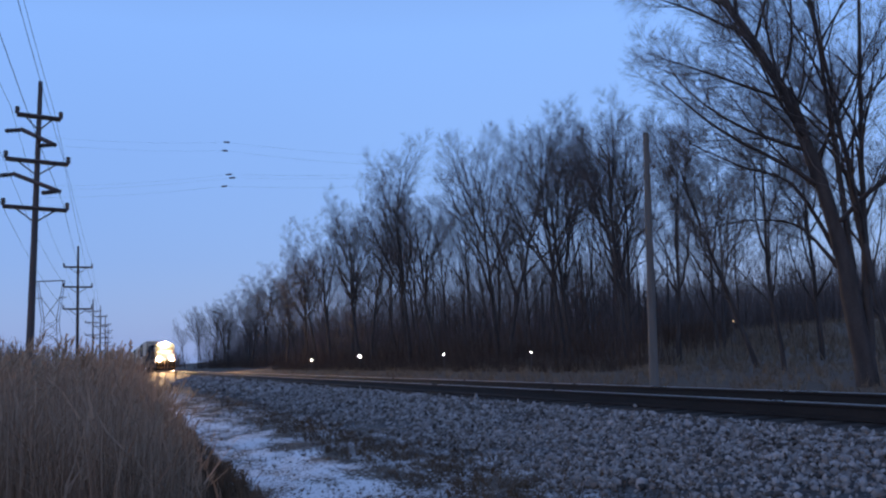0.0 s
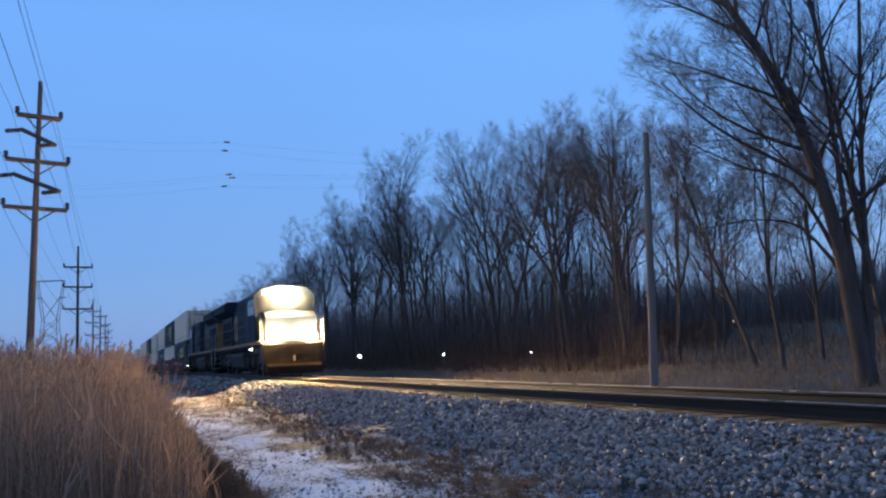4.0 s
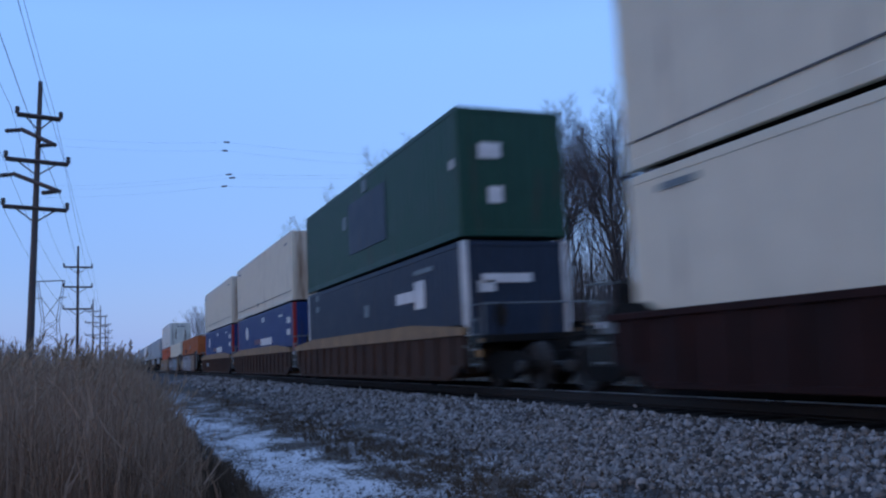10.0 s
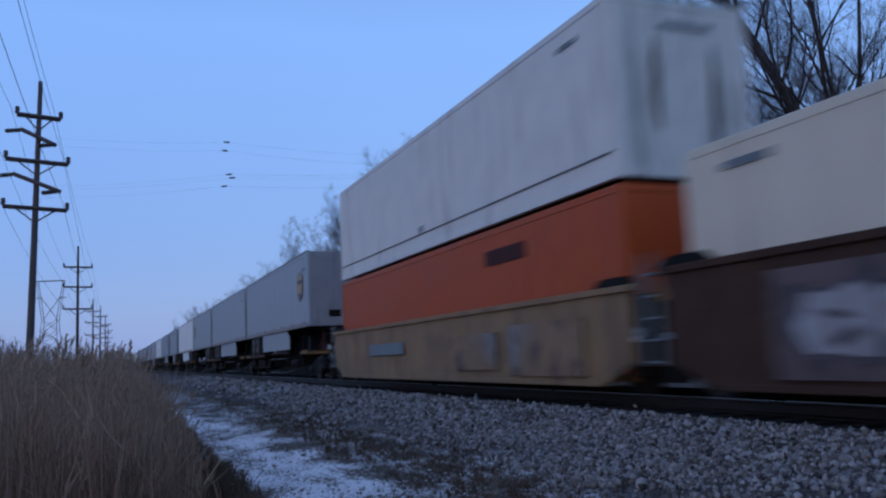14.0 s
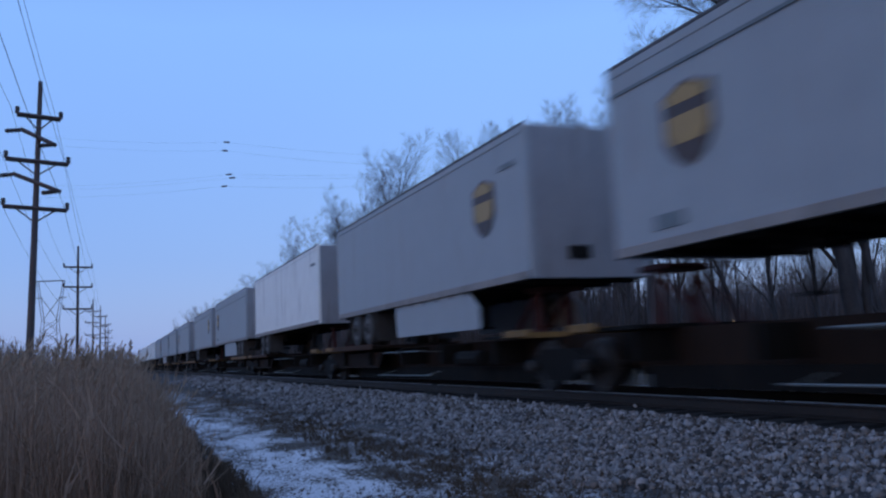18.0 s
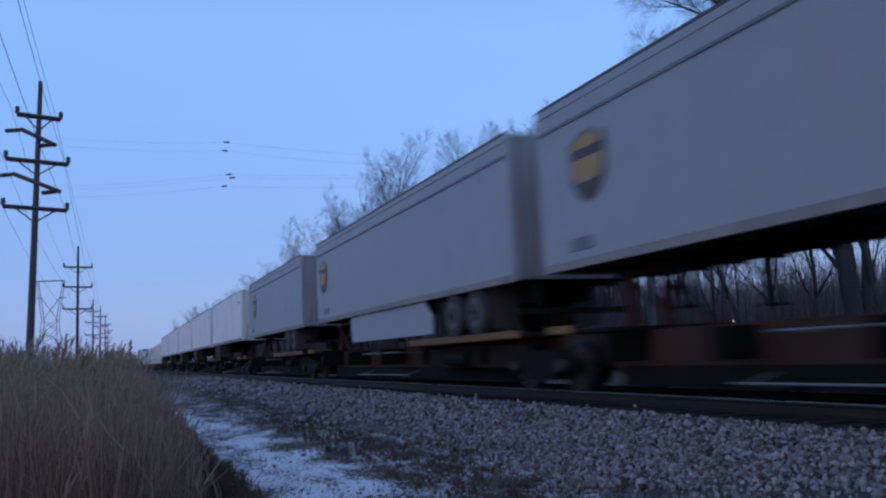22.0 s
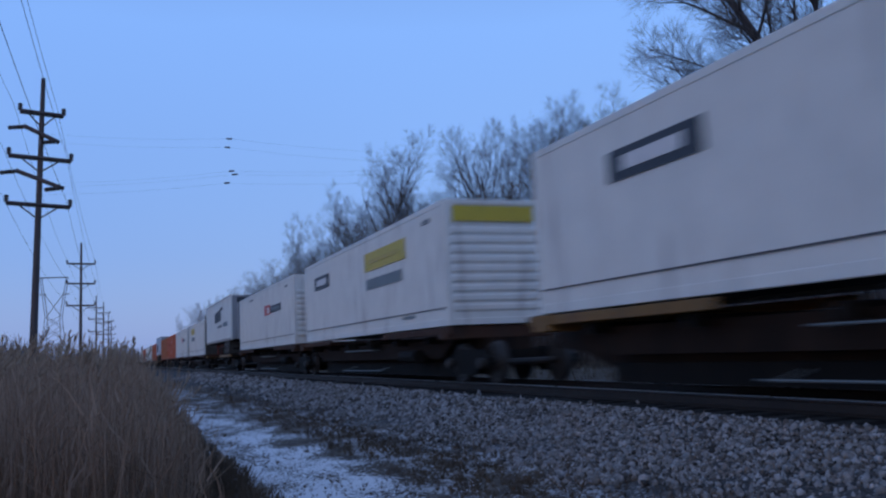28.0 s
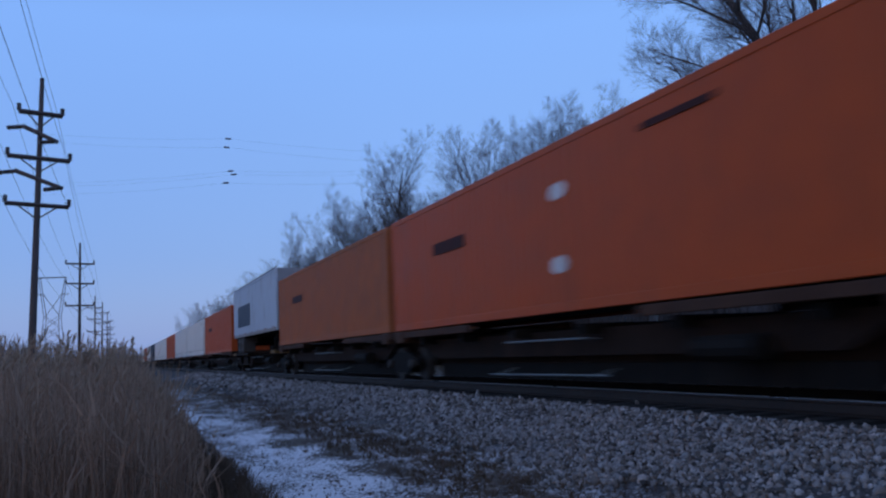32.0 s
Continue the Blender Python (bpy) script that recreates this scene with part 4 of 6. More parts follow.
def lattice_tower():
    base = sight(88, 650, 420.0)
    g = float(ground_height(base.x, base.y))
    s = 420 / 1482.0
    H = 150 * s
    root = thing("lattice_tower", "distant steel lattice transmission tower", "transmission tower", at=(base.x, base.y, g))
    root.rotation_euler = (0, 0, radians(-12))
    waist, wide, foot = 0.30 * H, 20 * s, 17 * s

    def strut(name, p, q, r=0.17):
        bm = B()
        tube(bm, p, q, r, r, 4)
        part(name, bm, "lattice", root)
    wa = 7 * s
    for sx in (-1, 1):
        for sy in (-1, 1):
            strut("leg", (sx * foot, sy * foot, 0), (sx * wa * 1.6, sy * wa, H * 0.58))
            strut("upper_leg", (sx * wa * 1.6, sy * wa, H * 0.58), (sx * wide, sy * 1.5, H))
    for k in range(5):
        f0, f1 = k / 5, (k + 1) / 5
        w0, w1 = foot + (wa * 1.6 - foot) * f0, foot + (wa * 1.6 - foot) * f1
        for sy in (-1, 1):
            strut("brace", (-w0, sy * w0, H * 0.58 * f0), (w1, sy * w1, H * 0.58 * f1), 0.10)
            strut("brace", (w0, sy * w0, H * 0.58 * f0), (-w1, sy * w1, H * 0.58 * f1), 0.10)
    strut("beam", (-wide * 1.05, 0, H), (wide * 1.05, 0, H), 0.28)
    strut("beam", (-wide * 1.2, 0, H * 0.82), (-wide * 0.6, 0, H * 0.82), 0.2)
    strut("beam", (wide * 0.6, 0, H * 0.82), (wide * 1.2, 0, H * 0.82), 0.2)
    strut("beam", (-wa * 1.6, 0, H * 0.58), (wide * 0.75, 0, H * 0.83), 0.15)
    strut("beam", (wa * 1.6, 0, H * 0.58), (-wide * 0.75, 0, H * 0.83), 0.15)


lattice_tower()


def yard_lamps():
    """Lamps among the houses beyond the wood."""
    for px, py, d, r, mt in ((551, 638, 95, 0.08, "yardlight"), (637, 631, 82, 0.12, "yardlight"), (785, 628, 62, 0.06, "yardlight"), (940, 624, 48, 0.035, "yardlight"), (1298, 569, 70, 0.06, "yardlight_warm"), (1556, 545, 60, 0.05, "yardlight_warm")):
        p = sight(px, py, d)
        g = float(ground_height(p.x, p.y))
        root = thing("yard_lamp", "distant lit yard lamp on a post among the trees", "lamp", "lamps beyond the wood", at=(p.x, p.y, g))
        bm = B()
        tube(bm, (0, 0, -0.5), (0, 0, p.z - g - r * 0.5), 0.06, 0.05, 6)
        part("post", bm, "pole_wood", root)
        bm = B()
        bmesh.ops.create_icosphere(bm, subdivisions=2, radius=r, matrix=Matrix.Translation((0, 0, p.z - g)))
        part("lamp_head", bm, mt, root)


yard_lamps()


def far_treeline():
    rng = np.random.default_rng(77)
    n = 1700
    x = rng.uniform(-420, 40, n)
    y = rng.uniform(480, 640, n)
    h = np.where(x < -48, rng.uniform(12, 23, n), rng.uniform(6, 13, n))
    p = np.stack([x, y, ground_height(x, y) - 0.5], 1)
    scatter_stems("far_woods", "distant low line of bare woods at the horizon", "woods", p, h, "twig", 8, 0.22, 0.18, 9)


far_treeline()

# ---- rolling stock ----
# In each vehicle's own space y runs from its leading end (0) to its trailing end, x across, z up from the rails.
MOVERS = []


def roll(root, lead):
    """Remember a vehicle by where its leading end is (metres up the line) when the clip is ten seconds old."""
    MOVERS.append((root, lead, root.location.z))
    root.location = (D, lead + 10 * SPEED, root.location.z)
    return root


WHEEL_R = 0.44


def wheelset(y, r, parent, z=None):
    z = r if z is None else z
    bm = B()
    tube(bm, (-0.98, y, z), (0.98, y, z), 0.075, 0.075, 8)
    for s in (-1, 1):
        disc_profile(bm, [(0.68, 0.12), (0.68, r + 0.025), (0.71, r + 0.025), (0.725, r), (0.83, r - 0.008), (0.83, r - 0.07), (0.79, r - 0.09), (0.79, 0.14), (0.86, 0.12)], 0, y, z, 22, s)
    ws = part("wheelset", bm, "wheel", parent)
    return ws


def truck(y, parent):
    """A two-axle freight truck centred at y."""
    bm = B()
    box(bm, -1.02, 1.02, y - 0.2, y + 0.2, 0.46, 0.72, 0.02)
    t = part("truck", bm, "underframe", parent, "grimy steel freight truck")
    for s in (-1, 1):
        bm = B()
        prism(bm, [(y - 1.16, 0.40), (y - 1.16, 0.56), (y - 0.85, 0.62), (y - 0.5, 0.74), (y + 0.5, 0.74), (y + 0.85, 0.62), (y + 1.16, 0.56), (y + 1.16, 0.40), (y + 0.7, 0.38), (y + 0.42, 0.2), (y - 0.42, 0.2), (y - 0.7, 0.38)], "x", s * 1.0 - 0.07, s * 1.0 + 0.07)
        part("side_frame", bm, "underframe", t)
    for k in (-0.89, 0.89):
        wheelset(y + k, WHEEL_R, t)
        for s in (-1, 1):
            bm = B()
            disc_profile(bm, [(0, 0.12), (0.1, 0.12), (0.13, 0.08)], s * 1.07, y + k, WHEEL_R, 10, s)
            part("axle_cap", bm, "wheel", t)
    for s in (-1, 1):
        for k in (-0.14, 0.0, 0.14):
            bm = B()
            tube(bm, (s * 1.0, y + k, 0.24), (s * 1.0, y + k, 0.47), 0.06, 0.06, 8)
            part("spring", bm, "wheel", t)
    return t


def coupler(y, way, parent):
    bm = B()
    box(bm, -0.09, 0.09, min(y, y + way * 0.55), max(y, y + way * 0.55), 0.76, 0.98, 0.015)
    box(bm, -0.17, 0.17, min(y + way * 0.45, y + way * 0.75), max(y + way * 0.45, y + way * 0.75), 0.72, 1.02, 0.03)
    part("coupler", bm, "underframe", parent)


def ribbed_side(name, x, s, y0, y1, z0, z1, pitch, depth, material, parent, width=0.5, t=0.03):
    """A side wall: a sheet with shallow upright ribs standing proud on its outer face (s is the outer way)."""
    bm = B()
    xi = x - s * t
    pts = [(xi, y0), (x, y0)]
    n = max(2, int((y1 - y0) / pitch))
    step = (y1 - y0) / n
    for k in range(n):
        a = y0 + k * step
        pts += [(x, a + step * (0.5 - width / 2) - depth), (x + s * depth, a + step * (0.5 - width / 2)), (x + s * depth, a + step * (0.5 + width / 2)), (x, a + step * (0.5 + width / 2) + depth)]
    pts += [(x, y1), (xi, y1)]
    k = len(pts)
    lo = [bm.verts.new((u, v, z0)) for u, v in pts]
    hi = [bm.verts.new((u, v, z1)) for u, v in pts]
    f = [bm.faces.new((lo[i], hi[i], hi[(i + 1) % k], lo[(i + 1) % k])) for i in range(k)]
    bmesh.ops.recalc_face_normals(bm, faces=f)
    return part(name, bm, material, parent)


def plate(parent, name, y0, y1, z0, z1, material, x=-1.300, t=0.008, shear=0.0, label=""):
    """A painted or stuck-on panel on the near side."""
    bm = B()
    if name == "emblem_disc":
        ring = [(k * math.tau / 16) for k in range(16)]
        prism(bm, [((y0 + y1) / 2 + (y1 - y0) / 2 * math.cos(a), (z0 + z1) / 2 + (z1 - z0) / 2 * math.sin(a)) for a in ring], "x", x - t, x + t)
    else:
        prism(bm, [(y0, z0), (y1, z0), (y1 - shear, z1), (y0 - shear, z1)], "x", x - t, x + t)
    return part(name, bm, material, parent, label)


def end_plate(parent, name, x0, x1, z0, z1, material, y=-0.012, label=""):
    bm = B()
    if name == "soot_streak":
        # a ragged run of soot, pointed at both ends
        n, c, w = 12, (x0 + x1) / 2, (x1 - x0) * 0.75
        edge = [(k / n, math.sin(math.pi * k / n) ** 0.7) for k in range(n + 1)]
        wob = [noise.noise((c * 7, z0 * 3, 5.3 * f)) for f, e in edge]
        up = [(c + w * e * (0.55 + 0.6 * v) + 0.001, z0 + (z1 - z0) * f) for (f, e), v in zip(edge, wob)]
        down = [(c - w * e * (0.55 - 0.6 * v) - 0.001, z0 + (z1 - z0) * f) for (f, e), v in zip(edge, wob)]
        prism(bm, up + down[::-1], "y", y - 0.004, y + 0.004)
    else:
        box(bm, x0, x1, y - 0.006, y + 0.006, z0, z1)
    return part(name, bm, material, parent, label)


def container(lead, base, colour, label, length=16.15, height=2.9, end=None, end_style="post", post=None, rail=None, rib=0.30, depth=0.012, marks=(), end_marks=(), groove=True):
    """A domestic freight container: ribbed sides, rails, posts, end wall with its bars, roof and floor."""
    root = thing("freight_container", label, "container", "containers on the train")
    root.location.z = base
    end, post, rail = end or colour, post or colour, rail or colour
    w, h, L = 1.295, height, length
    for s in (-1, 1):
        ribbed_side("side_wall", s * (w - 0.02), s, 0.12, L - 0.12, 0.16, h - 0.12, rib, depth, colour, root)
        bm = B()
        box(bm, min(s * (w - 0.1), s * w), max(s * (w - 0.1), s * w), 0.1, L - 0.1, 0, 0.17, 0.012)
        part("bottom_rail", bm, rail, root)
        bm = B()
        box(bm, min(s * (w - 0.08), s * w), max(s * (w - 0.08), s * w), 0.1, L - 0.1, h - 0.13, h, 0.012)
        part("top_rail", bm, rail, root)
        for y in (0.0, L - 0.14):
            bm = B()
            box(bm, min(s * (w - 0.14), s * w), max(s * (w - 0.14), s * w), y, y + 0.14, 0, h, 0.015)
            part("corner_post", bm, post, root)
    bm = B()
    box(bm, -w + 0.05, w - 0.05, 0.05, L - 0.05, h - 0.06, h - 0.01)
    part("roof", bm, colour, root)
    bm = B()
    box(bm, -w + 0.06, w - 0.06, 0.04, L - 0.04, 0.08, 0.16)
    part("floor_panel", bm, "underframe", root)
    bm = B()
    box(bm, -w + 0.13, w - 0.13, L - 0.06, L - 0.02, 0.05, h - 0.05)
    part("rear_wall", bm, end, root)
    bm = B()
    if end_style == "ribs":
        pts = [(0.09, 0.05), (0.03, 0.05)]
        n = 9
        for k in range(n):
            a = 0.3 + k * (h - 0.9) / n
            pts += [(0.035, a), (-0.0, a + 0.05), (-0.0, a + 0.14), (0.035, a + 0.19)]
        pts += [(0.03, h - 0.05), (0.09, h - 0.05)]
        prism(bm, pts, "x", -w + 0.13, w - 0.13)
    else:
        box(bm, -w + 0.13, w - 0.13, 0.02, 0.07, 0.05, h - 0.05)
    wall = part("end_wall", bm, end, root)
    if end_style == "post":
        for k in range(-3, 4):
            bm = B()
            box(bm, k * 0.33 - 0.03, k * 0.33 + 0.03, 0.0, 0.021, 0.17, h - 0.13, 0.006)
            part("end_rib", bm, end, wall)
    bm = B()
    box(bm, -w + 0.13, w - 0.13, -0.003, 0.06, h - 0.12, h - 0.006, 0.01)
    part("end_header", bm, end, root)
    bm = B()
    box(bm, -w + 0.13, w - 0.13, -0.003, 0.06, 0.006, 0.16, 0.01)
    part("end_sill", bm, end, root)
    if colour in ("cream", "white") and groove:
        plate(root, "side_groove", 0.15, L - 0.15, 0.40, 0.425, "roof_dark")
    for mk in marks:
        plate(root, *mk)
    for mk in end_marks:
        end_plate(root, *mk)
    return roll(root, lead)


def sprayed_letters(parent, y0, y1, z0, z1, count, seed, fill, x):
    """A row of fat sprayed shapes, worn past reading: a dark outline, a pale body over it, dark inner strokes."""
    rng = random.Random(seed)
    step = (y1 - y0) / count
    for k in range(count):
        yc, zc = y0 + (k + 0.5) * step, (z0 + z1) / 2 + rng.uniform(-0.06, 0.06)
        a, b = step * rng.uniform(0.52, 0.62), (z1 - z0) / 2 * rng.uniform(0.85, 1.0)
        n = 14
        lumps = [1 + rng.uniform(-0.16, 0.16) for q in range(n)]
        slant = rng.uniform(-0.25, 0.25)

        def outline(g):
            pts = []
            for q in range(n):
                t = q * math.tau / n
                c, d = math.cos(t), math.sin(t)
                m = lumps[q] * (abs(c) ** 3 + abs(d) ** 3) ** (-1 / 3)
                z = max(min(zc + g * b * d * m, z1 + 0.03), z0 - 0.03)
                pts.append((yc + g * a * c * m + slant * (z - zc), z))
            return pts
        bm = B()
        prism(bm, outline(1.0), "x", x - 0.003, x + 0.003)
        ob = part("sprayed_letter", bm, "spray_dark", parent, "worn sprayed lettering")
        bm = B()
        prism(bm, outline(0.82), "x", x - 0.007, x + 0.001)
        part("letter_fill", bm, fill, ob)
        for q in range(rng.randint(2, 3)):
            u, w = yc + rng.uniform(-0.35, 0.35) * a, zc + rng.uniform(-0.45, 0.45) * b
            du, dw = rng.choice(((0.3, 0.07), (0.08, 0.34), (0.22, 0.2), (0.26, -0.18)))
            bm = B()
            prism(bm, [(u - du * a - 0.05, w - dw * b - 0.04), (u + du * a - 0.05, w + dw * b - 0.04), (u + du * a + 0.05, w + dw * b + 0.05), (u - du * a + 0.05, w - dw * b + 0.05)], "x", x - 0.011, x - 0.002)
            part("letter_stroke", bm, "spray_dark", ob)


def well_car(mid, style, colour, label, chord=None, top=1.5, end_trucks=(True, True), marks=()):
    """One unit of a double-stack well car: deep side sills, chords, end platforms, trucks."""
    root = thing("well_car", label, "railway car", "well cars of the train")
    chord = chord or colour
    L, well = 18.3, 16.55
    e = (L - well) / 2
    for s in (-1, 1):
        x = s * 1.46
        bm = B()
        t = 0.03
        lo_a, lo_b = e + 0.75, L - e - 0.75
        # deep web that rises to the end platforms
        prism(bm, [(lo_a, 0.17), (lo_b, 0.17), (L - e + 0.1, 0.5), (L - e + 0.1, top - 0.1), (e - 0.1, top - 0.1), (e - 0.1, 0.5)], "x", x - t, x + t)
        part("side_sill", bm, colour, root)
        bm = B()
        if chord == "tan" and style == "ribbed":
            # a tall rusty chord, lower towards the ends
            prism(bm, [(e - 0.25, top - 0.09), (L - e + 0.25, top - 0.09), (L - e + 0.25, 1.27), (L - e - 3.0, 1.45), (e + 3.0, 1.45), (e - 0.25, 1.27)], "x", x - s * 0.03, x + s * 0.09)
        else:
            box(bm, min(x - s * 0.03, x + s * 0.09), max(x - s * 0.03, x + s * 0.09), e - 0.25, L - e + 0.25, top - 0.1, top, 0.012)
        part("top_chord", bm, chord, root)
        bm = B()
        box(bm, min(x - s * 0.10, x + s * 0.06), max(x - s * 0.10, x + s * 0.06), lo_a, lo_b, 0.15, 0.24, 0.012)
        part("bottom_chord", bm, colour, root)
        if style == "ribbed":
            for k in range(17):
                y = e + 0.5 + k * (well - 1.0) / 16
                bm = B()
                z0 = 0.24 if lo_a < y < lo_b else 0.5
                prism(bm, [(y - 0.05, z0), (y + 0.05, z0), (y + 0.09, top - 0.1), (y - 0.09, top - 0.1)], "x", x + s * 0.03, x + s * 0.085)
                part("side_stiffener", bm, colour, root)
        else:
            for k in range(4):
                y = e + 2.2 + k * 4.05
                bm = B()
                box(bm, min(x + s * 0.031, x + s * 0.05), max(x + s * 0.031, x + s * 0.05), y - 0.04, y + 0.04, 0.24, top - 0.11)
                part("side_stiffener", bm, colour, root)
        for y in (e + 0.3, L - e - 0.3):
            bm = B()
            prism(bm, [(y - 0.55, top), (y + 0.55, top), (y + 0.32, top + 0.13), (y - 0.32, top + 0.13)], "x", x - 0.05, x + 0.05)
            part("container_guide", bm, "underframe", root)
    for k in range(7):
        y = e + 0.8 + k * (well - 1.6) / 6
        bm = B()
        box(bm, -1.42, 1.42, y - 0.12, y + 0.12, 0.2, 0.3)
        part("floor_beam", bm, colour, root)
    for y, s in ((0.0, 1), (L, -1)):
        # end platform and bulkhead colours are darkened for the shade between cars
        bm = B()
        a, c = sorted((y + s * -0.35, y + s * e))
        box(bm, -1.40, 1.40, a, c, 0.92, 1.08, 0.02)
        box(bm, -0.32, 0.32, a, c, 0.62, 0.92, 0.02)
        part("end_platform", bm, "underframe", root)
        bm = B()
        a, c = sorted((y + s * (e - 0.06), y + s * (e + 0.04)))
        box(bm, -1.42, 1.42, a, c, 0.3, top - 0.12)
        part("bulkhead", bm, "spine", root)
        bm = B()
        for sx in (-1, 1):
            tube(bm, (sx * 1.3, y + s * 0.1, 1.08), (sx * 1.3, y + s * 0.1, 1.75), 0.02, 0.02, 5)
        tube(bm, (-1.3, y + s * 0.1, 1.72), (1.3, y + s * 0.1, 1.72), 0.02, 0.02, 5)
        part("handrail", bm, "mark_grey", root)
        rng = random.Random(int(mid * 10) + s)
        for sx in (-1, 1):
            bm = B()
            for sy in (0.12, 0.52):
                tube(bm, (sx * 1.44, y + s * sy, 0.45), (sx * 1.44, y + s * sy, top + 0.25), 0.018, 0.018, 5)
            for k in range(5):
                tube(bm, (sx * 1.44, y + s * 0.12, 0.5 + 0.3 * k), (sx * 1.44, y + s * 0.52, 0.5 + 0.3 * k), 0.016, 0.016, 5)
            part("ladder", bm, "mark_grey", root, "thin pale side ladder")
            for k in range(3):
                a, z = y + s * rng.uniform(-0.25, 0.8), rng.uniform(0.55, top - 0.1)
                bm = B()
                box(bm, sx * 1.45 - 0.012, sx * 1.45 + 0.012, a, a + rng.uniform(0.12, 0.3), z, z + rng.uniform(0.06, 0.16))
                part("end_plate", bm, rng.choice(("mark", "mark_grey", "yellow")), root, "small pale plate")
        bm = B()
        disc_profile(bm, [(0.0, 0.25), (0.03, 0.28), (0.06, 0.25), (0.06, 0.2), (0.0, 0.2)], -0.9, y + s * 0.2, 1.5, 16)
        tube(bm, (-0.9, y + s * 0.2, 1.08), (-0.9, y + s * 0.2, 1.7), 0.03, 0.03, 6)
        part("brake_wheel", bm, "underframe", root)
        bm = B()
        tube(bm, (-0.5, y - s * 0.1, 0.8), (-0.45, y - s * 0.5, 0.45), 0.03, 0.03, 6)
        part("air_hose", bm, "tyre", root)
    if end_trucks[0]:
        truck(-0.25, root)
        coupler(-1.0, -1, root)
    truck(L + (0.0 if end_trucks[1] != "end" else 0.25), root)
    if end_trucks[1] == "end":
        coupler(L + 1.1, 1, root)
    for mk in marks:
        plate(root, *mk, x=-1.545)
    if mid == 83.4:
        sprayed_letters(root, 4.5, 13.3, 0.36, 1.52, 8, 4, "spray_white", -1.56)
        sprayed_letters(root, 13.5, 15.3, 0.4, 1.3, 2, 9, "spray_ochre", -1.56)
    elif mid == 102.0:
        sprayed_letters(root, 3.4, 9.2, 0.36, 1.45, 6, 6, "spray_blue", -1.56)
        sprayed_letters(root, 9.7, 15.2, 0.4, 1.4, 5, 8, "spray_white", -1.56)
    return roll(root, mid - L / 2)


def tandem(root, y, z, r=0.5):
    """Two axles of dual road wheels."""
    bm = B()
    box(bm, -0.55, 0.55, y - 1.25, y + 1.25, z + r * 1.15, z + r * 1.75, 0.03)
    bogie = part("bogie_frame", bm, "underframe", root)
    for k in (-1.45, 1.45):
        for s in (-1, 1):
            bm = B()
            box(bm, min(s * 0.64, s * 1.25), max(s * 0.64, s * 1.25), y + k - 0.012, y + k + 0.012, z + 0.12, z + 0.95)
            part("mud_flap", bm, "tyre", bogie)
    bm = B()
    for s in (-1, 1):
        box(bm, s * 0.55 - 0.06, s * 0.55 + 0.06, y - 2.1, y + 2.3, z + r * 1.2, z + r * 1.9)
    part("slider_rail", bm, "underframe", bogie)
    for k in (-0.62, 0.62):
        bm = B()
        tube(bm, (-1.0, y + k, z + r), (1.0, y + k, z + r), 0.07, 0.07, 8)
        part("axle", bm, "underframe", bogie)
        for s in (-1, 1):
            for x in (0.98, 0.66):
                bm = B()
                disc_profile(bm, [(0, r * 0.55), (0.0, r * 0.9), (0.04, r), (0.24, r), (0.28, r * 0.9), (0.28, r * 0.55)], s * x, y + k, z + r, 20, s)
                part("tyre", bm, "tyre", bogie)
            bm = B()
            disc_profile(bm, [(0.2, r * 0.62), (0.286, r * 0.62), (0.292, r * 0.52), (0.284, r * 0.44), (0.284, r * 0.24), (0.33, r * 0.2)], s * 0.98, y + k, z + r, 18, s)
            part("rim", bm, "rim", bogie)
            bm = B()
            disc_profile(bm, [(0.25, r * 0.34), (0.294, r * 0.34), (0.296, r * 0.22), (0.345, r * 0.15)], s * 0.98, y + k, z + r, 14, s)
            part("hub", bm, "underframe", bogie, "dark greasy hub")


def trailer(lead, length, colour, label, end="trailer_end", wheels="front", skirt=False, shield=None, roof_band=False, floor=2.02, top=4.9, deck=1.07, marks=(), end_marks=(), stripes=True, under="underframe"):
    """A van trailer riding on a spine car: body, rails, end, tandem, landing gear, underride bar."""
    root = thing("van_trailer", label, "trailer", "road trailers on the train")
    w, L = 1.295, length
    for s in (-1, 1):
        ribbed_side("side_wall", s * (w - 0.012), s, 0.08, L - 0.08, floor + 0.14, top - 0.16, 1.22, 0.006, colour, root, width=0.04)
        bm = B()
        box(bm, min(s * (w - 0.08), s * (w + 0.004)), max(s * (w - 0.08), s * (w + 0.004)), 0.03, L - 0.03, floor, floor + 0.15, 0.01)
        part("bottom_rail", bm, "rail_grime", root, "dirt-stained bottom rail")
        bm = B()
        box(bm, min(s * (w - 0.06), s * (w + 0.004)), max(s * (w - 0.06), s * (w + 0.004)), 0.03, L - 0.03, top - 0.17, top, 0.012)
        rail_ob = part("top_rail", bm, colour, root)
        bm = B()
        box(bm, min(s * (w - 0.06), s * (w + 0.012)), max(s * (w - 0.06), s * (w + 0.012)), 0.02, L - 0.02, top - 0.035, top + 0.02, 0.008)
        part("roof_edge", bm, "roof_dark", rail_ob, "thin dark roof edge")
        for y in (0.0, L - 0.1):
            bm = B()
            box(bm, min(s * (w - 0.1), s * w), max(s * (w - 0.1), s * w), y, y + 0.1, floor, top, 0.02)
            part("corner_post", bm, colour if end != "sooty" else "underframe", root)
    if roof_band:
        plate(root, "side_stripe", 0.12, L - 0.12, top - 0.47, top - 0.42, "mark_grey", label="thin grey stripe")
    bm = B()
    box(bm, -w + 0.04, w - 0.04, 0.04, L - 0.04, top - 0.05, top - 0.012)
    part("roof", bm, "alloy", root)
    bm = B()
    box(bm, -w + 0.05, w - 0.05, 0.05, L - 0.05, floor + 0.03, floor + 0.11)
